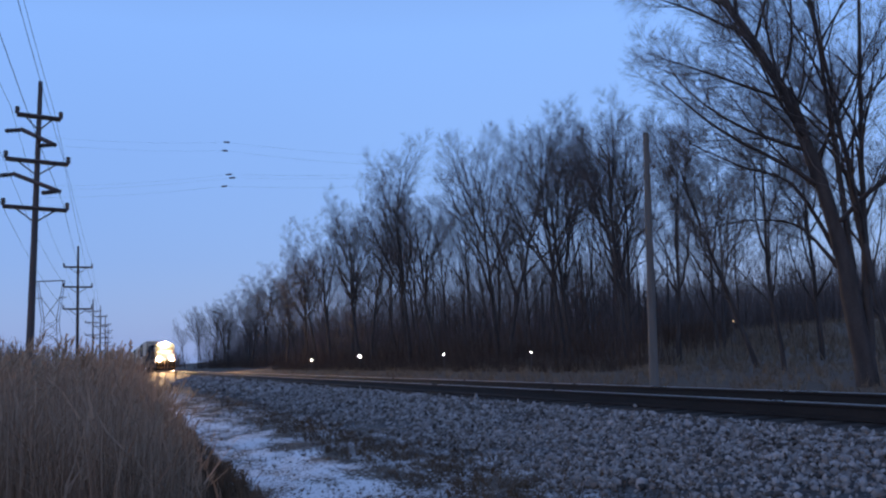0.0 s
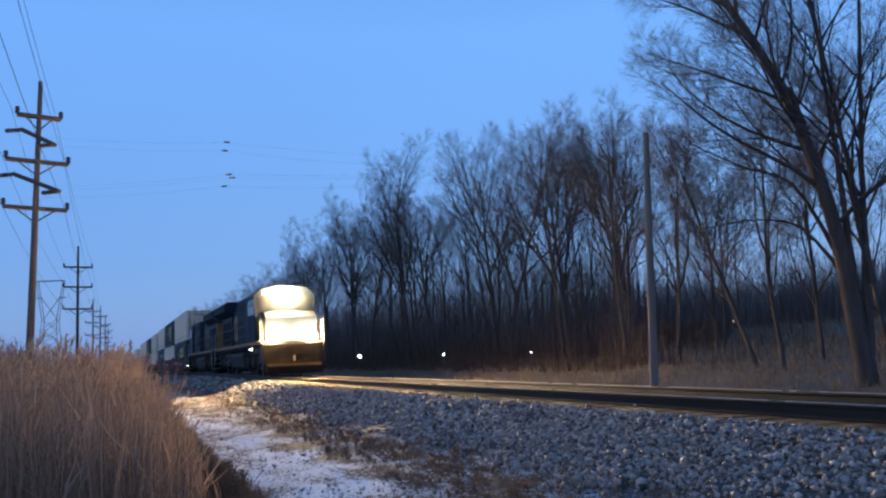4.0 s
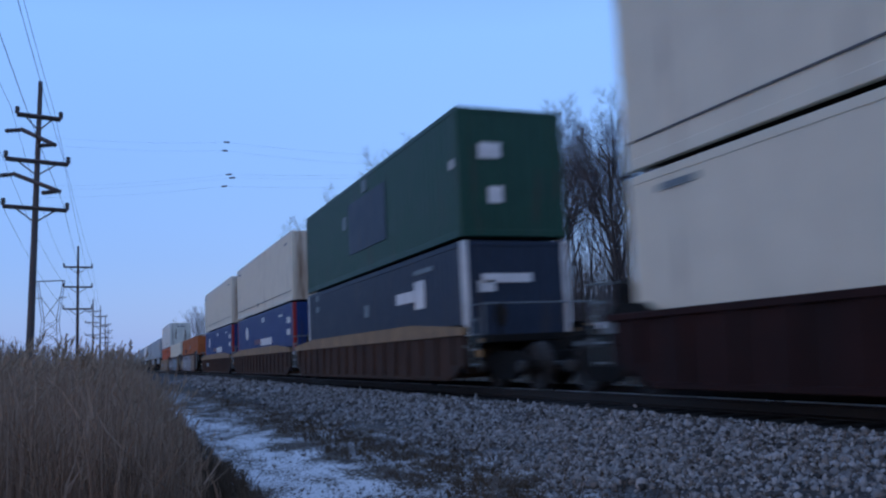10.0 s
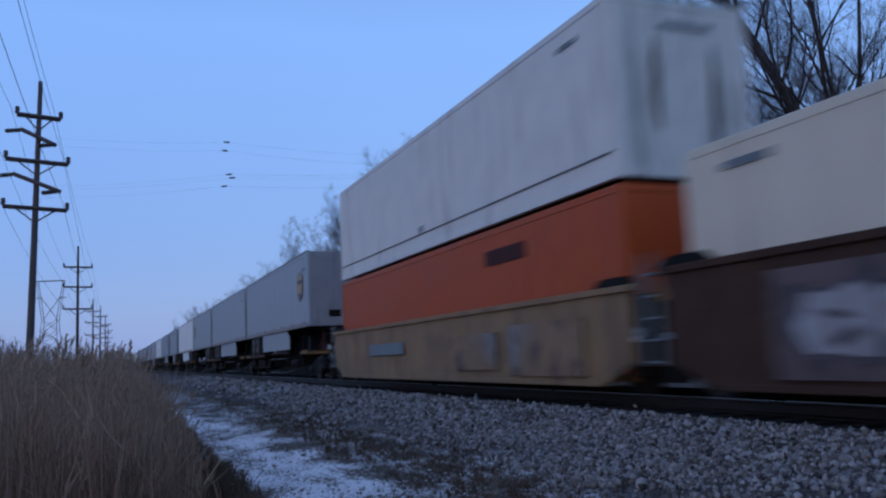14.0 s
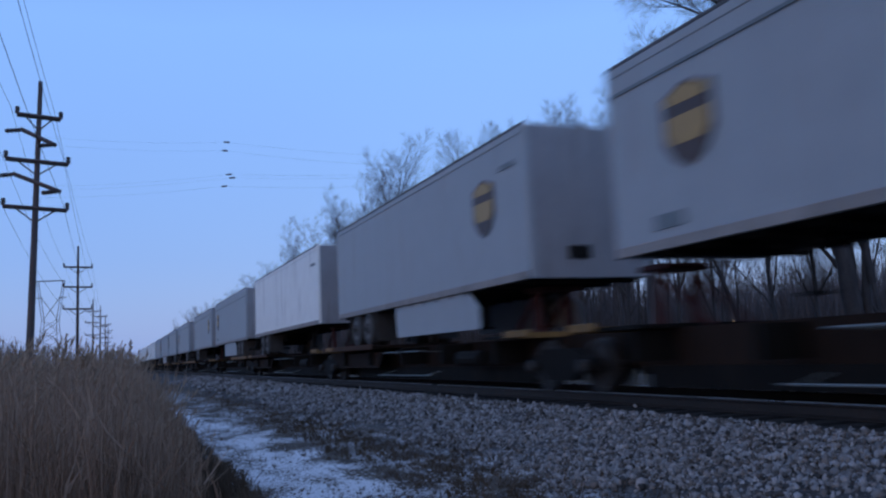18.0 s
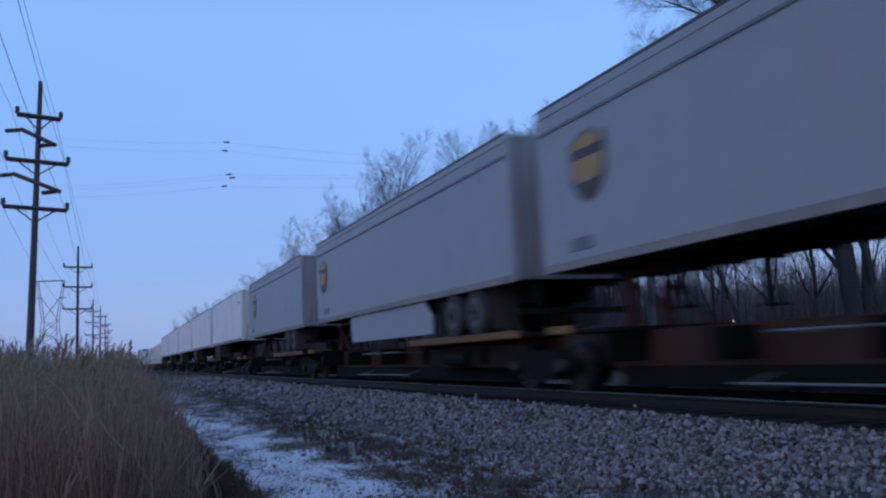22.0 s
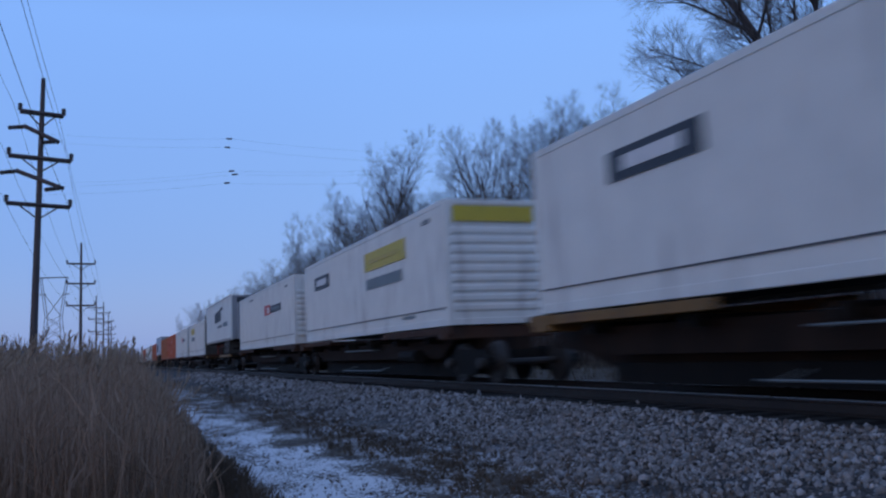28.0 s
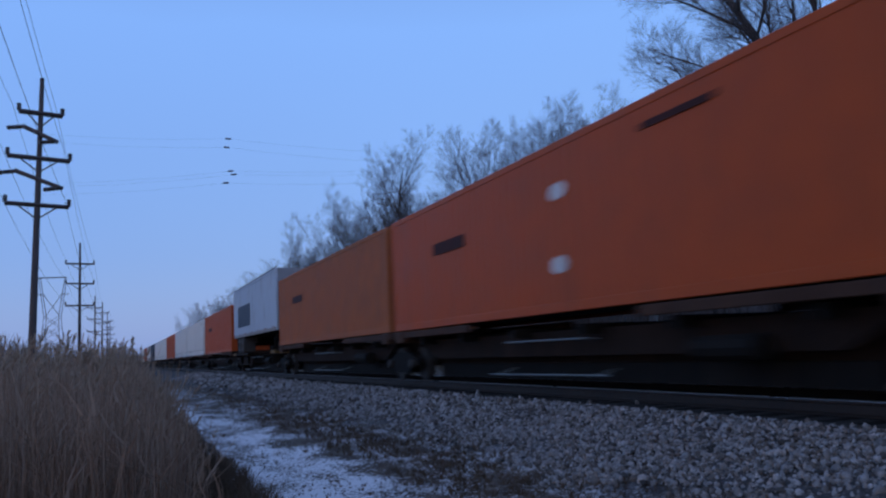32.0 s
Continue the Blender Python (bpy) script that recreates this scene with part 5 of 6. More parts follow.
    under_floor = part("floor_panel", bm, "underframe", root)
    bm = B()
    box(bm, -w + 0.07, w - 0.07, -0.03, 0.03, floor - 0.07, floor + 0.03)
    first = part("crossmember", bm, "underframe", under_floor)
    first.location.y = 0.43
    for k in range(1, int(L / 0.9)):
        o = first.copy()
        scene.collection.objects.link(o)
        o.location.y = 0.43 + 0.9 * k
    bm = B()
    box(bm, -w + 0.1, w - 0.1, L - 0.06, L - 0.02, floor, top - 0.03)
    part("rear_wall", bm, colour, root)
    front_doors = wheels == "front"
    if front_doors:
        for s in (-1, 1):
            bm = B()
            box(bm, min(s * 0.012, s * (w - 0.11)), max(s * 0.012, s * (w - 0.11)), 0.015, 0.06, floor + 0.05, top - 0.14, 0.01)
            door = part("door", bm, end, root)
            for x in (0.35, 0.85):
                bm = B()
                tube(bm, (s * x, 0.0, floor + 0.1), (s * x, 0.0, top - 0.2), 0.018, 0.018, 6)
                part("lock_rod", bm, "alloy", door)
        bm = B()
        box(bm, -w + 0.1, w - 0.1, 0.004, 0.06, top - 0.14, top - 0.02, 0.01)
        part("end_header", bm, end, root)
        bm = B()
        box(bm, -1.15, 1.15, 0.02, 0.12, floor - 0.62, floor - 0.5, 0.01)
        for x in (-0.75, 0.75):
            box(bm, x - 0.05, x + 0.05, 0.03, 0.1, floor - 0.5, floor)
        part("underride_bar", bm, "underframe", root)
    else:
        bm = B()
        box(bm, -w + 0.1, w - 0.1, 0.01, 0.06, floor, top - 0.02, 0.008)
        for k in range(-2, 3):
            box(bm, k * 0.45 - 0.02, k * 0.45 + 0.02, -0.002, 0.011, floor + 0.1, top - 0.15)
        part("nose_wall", bm, end, root)
        bm = B()
        box(bm, -0.5, -0.05, -0.03, 0.01, floor + 0.35, floor + 0.6, 0.01)
        part("hose_box", bm, "underframe", root)
    wy = 2.6 if front_doors else L - 2.6
    tandem(root, wy, deck)
    gy = L - 3.2 if front_doors else 3.2
    for s in (-1, 1):
        bm = B()
        box(bm, s * 0.75 - 0.06, s * 0.75 + 0.06, gy - 0.06, gy + 0.06, floor - 0.75, floor, 0.01)
        box(bm, s * 0.75 - 0.12, s * 0.75 + 0.12, gy - 0.12, gy + 0.12, floor - 0.8, floor - 0.75)
        tube(bm, (s * 0.75, gy, floor - 0.35), (s * 0.75, gy + (0.9 if front_doors else -0.9), floor), 0.03, 0.03, 5)
        part("landing_leg", bm, under, root)
    if under != "underframe":
        for s in (-1, 1):
            bm = B()
            box(bm, s * 0.5 - 0.08, s * 0.5 + 0.08, 0.3, L - 0.3, floor - 0.28, floor - 0.07, 0.01)
            part("chassis_beam", bm, under, root, "red chassis beam")
    if skirt:
        a, c = skirt if isinstance(skirt, tuple) else (4.6, L - 4.2) if front_doors else (4.2, L - 4.6)
        for s in (-1, 1):
            bm = B()
            x = s * 1.2
            prism(bm, [(a, floor - 0.8), (c - 0.1, floor - 0.8), (c, floor - 0.3), (c, floor), (a + 0.5, floor), (a, floor - 0.35)], "x", x - 0.015, x + 0.015)
            part("side_skirt", bm, colour, root, "white aerodynamic side skirt")
    if shield is not None:
        # a plain two-tone emblem
        y = shield
        zc = floor + 1.6
        prof = [(y - 0.5, zc + 0.42), (y, zc + 0.58), (y + 0.5, zc + 0.42), (y + 0.5, zc - 0.2), (y + 0.3, zc - 0.46), (y, zc - 0.6), (y - 0.3, zc - 0.46), (y - 0.5, zc - 0.2)]
        for s in (-1,):
            bm = B()
            prism(bm, prof, "x", -1.312, -1.296)
            em = part("emblem", bm, "brown", root, "brown and gold shield emblem")
            bm = B()
            prism(bm, [(y - 0.44, zc + 0.12), (y + 0.44, zc + 0.12), (y + 0.44, zc - 0.12), (y + 0.3, zc - 0.26), (y - 0.3, zc - 0.26), (y - 0.44, zc - 0.12)], "x", -1.318, -1.311)
            part("emblem_field", bm, "gold", em)
            bm = B()
            prism(bm, [(y - 0.44, zc + 0.4), (y, zc + 0.53), (y + 0.44, zc + 0.4), (y + 0.4, zc + 0.28), (y - 0.4, zc + 0.28)], "x", -1.318, -1.311)
            part("emblem_top", bm, "gold", em)
    if stripes:
        for k in range(int(L / 1.1)):
            if k % 2 == 0:
                plate(root, "reflector_strip", 0.6 + 1.1 * k, 1.15 + 1.1 * k, floor + 0.16, floor + 0.20, "reflector", x=-1.303)
    for mk in marks:
        plate(root, *mk)
    for mk in end_marks:
        end_plate(root, *mk)
    return roll(root, lead)


def spine_car(lead, length, kind, colour, label, deck=1.07, deck_at="front", first=False, last=False, edge=None):
    """One unit of an articulated spine car: centre beam, wheel platform, hitch, container seats, trucks."""
    root = thing("spine_car", label, "railway car", "spine cars of the train")
    L = length
    bm = B()
    prism(bm, [(0.7, 0.62), (2.0, 0.24), (L - 2.0, 0.24), (L - 0.7, 0.62), (L + 0.2, 0.7), (L + 0.2, 0.98), (-0.2, 0.98), (-0.2, 0.7)], "x", -0.42, 0.42)
    part("centre_beam", bm, colour, root)
    # added dark boxes that hide the lit ground below the beam
    bm = B()
    box(bm, -0.56, -0.46, 1.9, L - 1.9, 0.1, 0.42)
    box(bm, 0.46, 0.56, 1.9, L - 1.9, 0.1, 0.42)
    part("under_beam_fill", bm, "underframe", root)
    bm = B()
    tube(bm, (-0.98, 0.4 * L, 0.23), (-0.98, 0.66 * L, 0.21), 0.018, 0.018, 6)
    for k in (0.42, 0.64):
        tube(bm, (-0.98, k * L, 0.22), (-0.5, k * L, 0.34), 0.015, 0.015, 6)
    part("brake_pipe", bm, "mark_grey", root, "pale brake pipe under the beam")
    bm = B()
    tube(bm, (-1.12, 0.42 * L, 0.84), (-1.12, 0.6 * L, 0.84), 0.018, 0.018, 6)
    for k in (0.43, 0.59):
        tube(bm, (-1.12, k * L, 0.84), (-0.4, k * L, 0.8), 0.018, 0.018, 6)
    part("grab_rail", bm, "mark_grey", root)
    edge = edge or colour
    if kind == "trailer":
        a, c = (0.3, 6.2) if deck_at == "front" else (L - 6.2, L - 0.3)
        bm = B()
        box(bm, -1.32, 1.32, a, c, deck - 0.09, deck, 0.01)
        part("wheel_deck", bm, "spine", root)
        for s in (-1, 1):
            bm = B()
            box(bm, min(s * 1.325, s * 1.375), max(s * 1.325, s * 1.375), a - 0.1, c + 0.1, deck - 0.11, deck + 0.035, 0.012)
            # dark apron colour stands for the shadow beneath the deck edge
            part("deck_edge", bm, edge, root)
            bm = B()
            prism(bm, [(a + 0.4, 0.42), (c - 0.4, 0.42), (c, deck - 0.2), (a, deck - 0.2)], "x", s * 1.02 - 0.02, s * 1.02 + 0.02)
            part("deck_apron", bm, "spine", root)
        h = L - 2.0 if deck_at == "front" else 2.0
        bm = B()
        k = 1 if deck_at == "front" else -1
        for s in (-1, 1):
            prism(bm, [(h - 0.12, 0.95), (h + 0.12, 0.95), (h + 0.08, 1.95), (h - 0.08, 1.95)], "x", s * 0.35 - 0.05, s * 0.35 + 0.05)
            tube(bm, (s * 0.35, h - k * 1.2, 0.98), (s * 0.35, h, 1.85), 0.05, 0.05, 6)
        box(bm, -0.45, 0.45, h - 0.35, h + 0.35, 1.88, 1.98, 0.02)
        part("hitch", bm, "oxide", root)
        bm = B()
        box(bm, -1.2, 1.2, h - 0.6, h + 0.9, 0.98, 1.04)
        part("catwalk", bm, "underframe", root)
        for a, c in ((0.5, 1.5), (L - 1.7, L - 0.9)):
            bm = B()
            box(bm, -1.395, -1.335, a, c, 0.98, 1.11, 0.01)
            box(bm, -1.34, -0.3, a + 0.3, a + 0.42, 0.96, 1.06)
            part("stake_block", bm, "stake", root, "dull yellow block on the deck edge")
        for k in range(5):
            y = 2.4 + k * (L - 4.8) / 4
            bm = B()
            box(bm, -1.18, 1.18, y - 0.05, y + 0.05, 0.5, 0.94)
            part("cross_bearer", bm, "underframe", root)
    else:
        for y in (0.8, L - 0.8):
            bm = B()
            box(bm, -1.33, 1.33, y - 0.3, y + 0.3, 0.98, 1.28, 0.02)
            part("container_saddle", bm, edge, root)
        for s in (-1, 1):
            bm = B()
            box(bm, min(s * 1.22, s * 1.30), max(s * 1.22, s * 1.30), 0.3, 5.4, 1.10, 1.26, 0.012)
            part("deck_edge", bm, edge, root)
            bm = B()
            box(bm, min(s * 1.22, s * 1.30), max(s * 1.22, s * 1.30), L - 5.4, L - 0.3, 1.10, 1.26, 0.012)
            part("deck_edge", bm, edge, root)
        for k in range(6):
            y = 2.2 + k * (L - 4.4) / 5
            bm = B()
            box(bm, -1.2, 1.2, y - 0.08, y + 0.08, 0.9, 1.08)
            part("cross_bearer", bm, "underframe", root)
        for s in (-1, 1):
            bm = B()
            prism(bm, [(2.2, 0.55), (L - 2.2, 0.55), (L - 1.2, 1.0), (1.2, 1.0)], "x", s * 0.8 - 0.02, s * 0.8 + 0.02)
            part("side_apron", bm, colour, root)
    bm = B()
    tube(bm, (-1.05, 3.2, 0.62), (-1.05, 4.4, 0.62), 0.17, 0.17, 10)
    part("air_tank", bm, "underframe", root)
    truck(0.0 if not first else 0.4, root)
    if first:
        coupler(-0.5, -1, root)
    if last:
        truck(L - 0.3, root)
        coupler(L + 0.5, 1, root)
    return roll(root, lead)


def locomotive(lead, facing, label, hood="loco_blue", cab="loco_blue", lit=False, letters="emblem_ochre"):
    """A six-axle road locomotive. Built cab first along y; facing -1 turns it end for end."""
    root = thing("diesel_locomotive", label, "locomotive", "locomotives")
    L = 20.6

    def Y(y):
        return y if facing > 0 else L - y

    def span(a, c):
        return tuple(sorted((Y(a), Y(c))))

    def bx(name, x0, x1, ya, yb, z0, z1, mt, parent=root, bevel=0.03, lab=""):
        a, c = span(ya, yb)
        bm = B()
        box(bm, x0, x1, a, c, z0, z1, bevel)
        return part(name, bm, mt, parent, lab)
    frame_ob = bx("frame", -1.5, 1.5, 0.3, L - 0.3, 1.42, 1.62, "underframe")
    for s in (-1, 1):
        bx("sill_stripe", min(s * 1.5, s * 1.545), max(s * 1.5, s * 1.545), 0.3, L - 0.3, 1.60, 1.765, "yellow", lab="weathered yellow side sill")
    # added dark box that fills the bright gaps under the sill
    bx("under_sill_fill", -1.3, 1.3, 0.6, L - 0.6, 1.12, 1.6, "underframe")
    bx("walkway", -1.5, 1.5, 0.3, L - 0.3, 1.622, 1.69, "underframe")
    # nose and cab
    bm = B()
    prism(bm, [(Y(0.75), 1.69), (Y(2.3), 1.69), (Y(2.3), 3.25), (Y(1.35), 3.2), (Y(0.75), 2.9)], "x", -1.25, 1.25)
    part("nose", bm, cab, root)
    bm = B()
    prism(bm, [(-1.52, 1.69), (1.52, 1.69), (1.52, 4.12), (1.15, 4.45), (0.5, 4.56), (-0.5, 4.56), (-1.15, 4.45), (-1.52, 4.12)], "y", *span(2.3, 5.2))
    cab_ob = part("cab", bm, cab, root)
    for s in (-1, 1):
        for a, c in ((2.6, 3.45), (3.6, 4.5)):
            y0, y1 = span(a, c)
            bm = B()
            box(bm, min(s * 1.50, s * 1.53), max(s * 1.50, s * 1.53), y0, y1, 3.15, 3.95, 0.01)
            part("side_window", bm, "glass", cab_ob)
        y0, y1 = span(4.62, 5.12)
        bm = B()
        box(bm, min(s * 1.52, s * 1.535), max(s * 1.52, s * 1.535), y0, y1, 1.8, 3.7, 0.008)
        part("cab_door", bm, "loco_grey", cab_ob)
    for x0, x1 in ((-1.3, -0.45), (-0.4, 0.4), (0.45, 1.3)):
        bm = B()
        y0, y1 = span(2.27, 2.31)
        box(bm, x0, x1, y0, y1, 3.35, 4.05, 0.005)
        part("windscreen", bm, "glass", cab_ob)
    bx("cab_roof_hatch", -0.5, 0.5, 3.0, 4.4, 4.54, 4.66, cab)
    # hood
    bm = B()
    prism(bm, [(-0.95, 1.69), (0.95, 1.69), (0.95, 3.95), (0.72, 4.3), (-0.72, 4.3), (-0.95, 3.95)], "y", *span(5.2, 14.3))
    hood_ob = part("hood", bm, hood, root)
    # upper equipment cabinets and the dark intakes under the roof line
    aux = bx("auxiliary_cab", -1.36, 1.36, 5.2, 9.75, 1.69, 4.32, cab, bevel=0.07)
    for s in (-1, 1):
        for a, c in ((5.35, 5.85), (7.1, 7.7), (8.45, 9.4)):
            y0, y1 = span(a, c)
            bm = B()
            box(bm, min(s * 1.35, s * 1.372), max(s * 1.35, s * 1.372), y0, y1, 3.66, 4.12)
            part("intake_grille", bm, "vent", aux)
        y0, y1 = span(7.75, 9.6)
        bm = B()
        box(bm, min(s * 1.35, s * 1.375), max(s * 1.35, s * 1.375), y0, y1, 2.2, 3.15)
        part("blower_grille", bm, "vent", aux)
        for a, c in ((6.2, 6.75), (8.0, 8.3)):
            y0, y1 = span(a, c)
            bm = B()
            box(bm, min(s * 1.35, s * 1.368), max(s * 1.35, s * 1.368), y0, y1, 3.5, 4.0)
            part("vent_screen", bm, "vent", aux)
        y0, y1 = span(5.25, 9.7)
        bm = B()
        box(bm, min(s * 1.352, s * 1.385), max(s * 1.352, s * 1.385), y0, y1, 3.44, 3.48)
        part("drip_rail", bm, "vent", aux)
        y0, y1 = span(5.6, 7.4)
        bm = B()
        box(bm, min(s * 1.355, s * 1.378), max(s * 1.355, s * 1.378), y0, y1, 1.9, 3.4, 0.01)
        part("cabinet_door", bm, cab, aux)
        for k in range(5):
            a = 9.8 + k * 0.88
            y0, y1 = span(a, a + 0.84)
            bm = B()
            box(bm, min(s * 0.945, s * 0.975), max(s * 0.945, s * 0.975), y0, y1, 1.85, 3.2, 0.01)
            d = part("engine_door", bm, hood, hood_ob)
            bm = B()
            box(bm, min(s * 0.975, s * 0.995), max(s * 0.975, s * 0.995), y0 + 0.08, y0 + 0.12, 2.4, 2.6)
            part("latch", bm, "alloy", d)
    bx("exhaust_stack", -0.5, 0.5, 9.6, 10.6, 4.3, 4.52, "underframe")
    bx("equipment_rack", -0.8, 0.8, 11.2, 13.4, 4.3, 4.46, hood)
    # radiator cab with its wide wings
    bm = B()
    prism(bm, [(-1.05, 1.69), (1.05, 1.69), (1.05, 3.7), (-1.05, 3.7)], "y", *span(14.3, 19.4))
    part("radiator_cab", bm, hood, root)
    bm = B()
    prism(bm, [(-1.05, 3.7), (1.05, 3.7), (1.52, 4.06), (1.52, 4.52), (1.3, 4.62), (-1.3, 4.62), (-1.52, 4.52), (-1.52, 4.06)], "y", *span(14.3, 20.2))
    wing = part("radiator_housing", bm, hood, root, "overhanging radiator housing")
    for s in (-1, 1):
        for k in range(6):
            a = 14.6 + k * 0.9
            y0, y1 = span(a, a + 0.8)
            bm = B()
            box(bm, min(s * 1.515, s * 1.535), max(s * 1.515, s * 1.535), y0, y1, 4.12, 4.46)
            part("radiator_grille", bm, "vent", wing)
        for k in range(3):
            a = 15.0 + k * 1.4
            y0, y1 = span(a, a + 1.1)
            bm = B()
            box(bm, min(s * 1.045, s * 1.07), max(s * 1.045, s * 1.07), y0, y1, 2.0, 3.4)
            part("radiator_door", bm, "underframe", root)
    # the dull yellow here holds dirt and the shade on the hood end
    bx("hood_end", -1.04, 1.04, 19.35, 19.55, 1.69, 3.72, "emblem_ochre", lab="dirty yellow painted hood end, dulled for shade")
    # a large painted emblem, kept to plain blocks: a chamfered field flaring at its fore end, with dark cuts
    fore = min(Y(10.1), Y(13.9))

    def block(name, profile, mt, x, parent, lab=""):
        bm = B()
        prism(bm, [(fore + u, z) for u, z in profile], "x", x - 0.01, x + 0.01)
        return part(name, bm, mt, parent, lab)
    em = block("side_emblem", [(0.0, 2.12), (0.75, 2.25), (1.3, 2.12), (3.35, 2.12), (3.75, 2.45), (3.8, 3.3), (3.4, 3.62), (1.2, 3.62), (0.7, 3.5), (0.05, 3.7), (0.42, 2.95)], letters, -0.992, hood_ob, "large faded yellow block emblem")
    for cut in ([(2.75, 2.55), (3.2, 2.6), (3.25, 3.1), (2.8, 3.18)], [(1.75, 2.95), (2.35, 2.9), (2.3, 3.2), (1.7, 3.22)], [(1.5, 2.5), (2.2, 2.52), (2.15, 2.72), (1.55, 2.7)], [(0.75, 3.2), (1.15, 3.25), (0.98, 2.98)], [(0.75, 2.62), (1.1, 2.5), (0.95, 2.82)]):
        block("emblem_cut", cut, hood, -1.002, em)
    # tank, trucks, pilots
    a, c = span(7.4, 12.8)
    bm = B()
    prism(bm, [(-1.25, 1.40), (1.25, 1.40), (1.45, 1.1), (1.3, 0.5), (0.9, 0.32), (-0.9, 0.32), (-1.3, 0.5), (-1.45, 1.1)], "y", a, c)
    part("fuel_tank", bm, "tank", root)
    for z, r in ((1.18, 0.2), (0.75, 0.2)):
        a, c = span(12.9, 14.4)
        bm = B()
        tube(bm, (-1.25, a, z), (-1.25, c, z), r, r, 12)
        part("air_reservoir", bm, "tank", root)
    for yc in (4.3, 16.3):
        y = Y(yc)
        bm = B()
        for s in (-1, 1):
            prism(bm, [(y - 2.5, 0.55), (y - 2.5, 0.95), (y - 1.9, 1.12), (y + 1.9, 1.12), (y + 2.5, 0.95), (y + 2.5, 0.55), (y + 1.5, 0.62), (y + 0.9, 0.45), (y - 0.9, 0.45), (y - 1.5, 0.62)], "x", s * 1.12 - 0.09, s * 1.12 + 0.09)
        box(bm, -1.0, 1.0, y - 1.8, y + 1.8, 0.75, 1.1)
        t = part("truck", bm, "underframe", root, "three-axle truck with grimy side frames")
        for k in (-1.95, 0.0, 1.95):
            wheelset(y + k, 0.52, t)
            for s in (-1, 1):
                bm = B()
                box(bm, min(s * 1.2, s * 1.3), max(s * 1.2, s * 1.3), y + k - 0.2, y + k + 0.2, 0.36, 0.72, 0.04)
                part("journal_box", bm, "underframe", t)
                bm = B()
                tube(bm, (s * 1.24, y + k + 0.32, 0.6), (s * 1.24, y + k + 0.32, 1.05), 0.09, 0.09, 8)
                part("spring", bm, "wheel", t)
    for e, k in ((0.0, 1), (L, -1)):
        yy = Y(e)
        kk = k * facing
        bm = B()
        a, c = sorted((yy + kk * 0.25, yy + kk * 0.4))
        box(bm, -1.5, 1.5, a, c, 0.35, 1.6, 0.02)
        part("pilot", bm, "underframe", root)
        bm = B()
        a, c = sorted((yy + kk * 0.05, yy + kk * 0.27))
        prism(bm, [(-1.35, 0.12), (1.35, 0.12), (1.35, 0.55), (-1.35, 0.55)], "y", a, c)
        part("snow_plough", bm, "underframe", root)
        bm = B()
        box(bm, -1.3, 1.3, a - 0.01, c + 0.01, 0.5, 0.62)
        part("plough_edge", bm, "yellow", root)
        for s in (-1, 1):
            for n in range(4):
                bm = B()
                a, c = sorted((yy + kk * 0.30, yy + kk * 0.85))
                box(bm, min(s * 1.15, s * 1.52), max(s * 1.15, s * 1.52), a, c, 0.42 + 0.33 * n, 0.46 + 0.33 * n)
                st = part("step", bm, "underframe", root)
                # lighter strips along each step carry the lamplight on it as colour
                bm = B()
                box(bm, min(s * 1.15, s * 1.53), max(s * 1.15, s * 1.53), a - 0.02, a, 0.40 + 0.33 * n, 0.47 + 0.33 * n)
                box(bm, min(s * 1.52, s * 1.535), max(s * 1.52, s * 1.535), a, c, 0.40 + 0.33 * n, 0.47 + 0.33 * n)
                part("step_edge", bm, "roof_dark", st, "step edge coloured lighter as if lit")
            bm = B()
            tube(bm, (s * 1.5, yy + kk * 0.3, 0.5), (s * 1.5, yy + kk * 0.3, 2.75), 0.02, 0.02, 6)
            tube(bm, (s * 1.5, yy + kk * 0.9, 0.9), (s * 1.5, yy + kk * 0.9, 2.75), 0.02, 0.02, 6)
            part("grab_iron", bm, "mark_grey", root)
        coupler(yy - kk * 0.0, -kk, root)
    for s in (-1, 1):
        bm = B()
        a, c = span(5.6, 19.9)
        n = 11
        for k in range(n):
            y = a + (c - a) * k / (n - 1)
            tube(bm, (s * 1.49, y, 1.68), (s * 1.49, y, 2.72), 0.018, 0.018, 5)
        tube(bm, (s * 1.49, a, 2.72), (s * 1.49, c, 2.72), 0.02, 0.02, 5)
        tube(bm, (s * 1.49, a, 2.2), (s * 1.49, c, 2.2), 0.012, 0.012, 5)
        part("handrail", bm, "rail_grip", root)
    y0, y1 = (3.54, 3.97) if facing > 0 else (19.85, 20.2)
    bm = B()
    zl = 1.36 if facing > 0 else 0.66
    box(bm, -1.56, -1.52, y0, y1, zl, zl + 0.07, 0.01)
    part("step_lamp", bm, "step_light", root, "small lit step lamp")
    # lamps: pair high on the cab, ditch lamps low over the pilot, each a deep round case with a domed lens ring round its beam
    for x, z, y in ((-0.2, 4.26, Y(2.28)), (0.2, 4.26, Y(2.28)), (-0.95, 1.92, Y(0.6)), (0.95, 1.92, Y(0.6))):
        def turned(name, profile, mt, parent, lab="", n=16):
            bm = B()
            rings = [[bm.verts.new((x + rad * math.cos(k * math.tau / n), y - facing * out, z + rad * math.sin(k * math.tau / n))) for k in range(n)] for rad, out in profile]
            for a, c in zip(rings, rings[1:]):
                for k in range(n):
                    bm.faces.new((a[k], a[(k + 1) % n], c[(k + 1) % n], c[k]))
            if profile[-1][0] < 0.05:
                bm.faces.new(rings[-1])
            bmesh.ops.recalc_face_normals(bm, faces=bm.faces[:])
            return part(name, bm, mt, parent, lab)
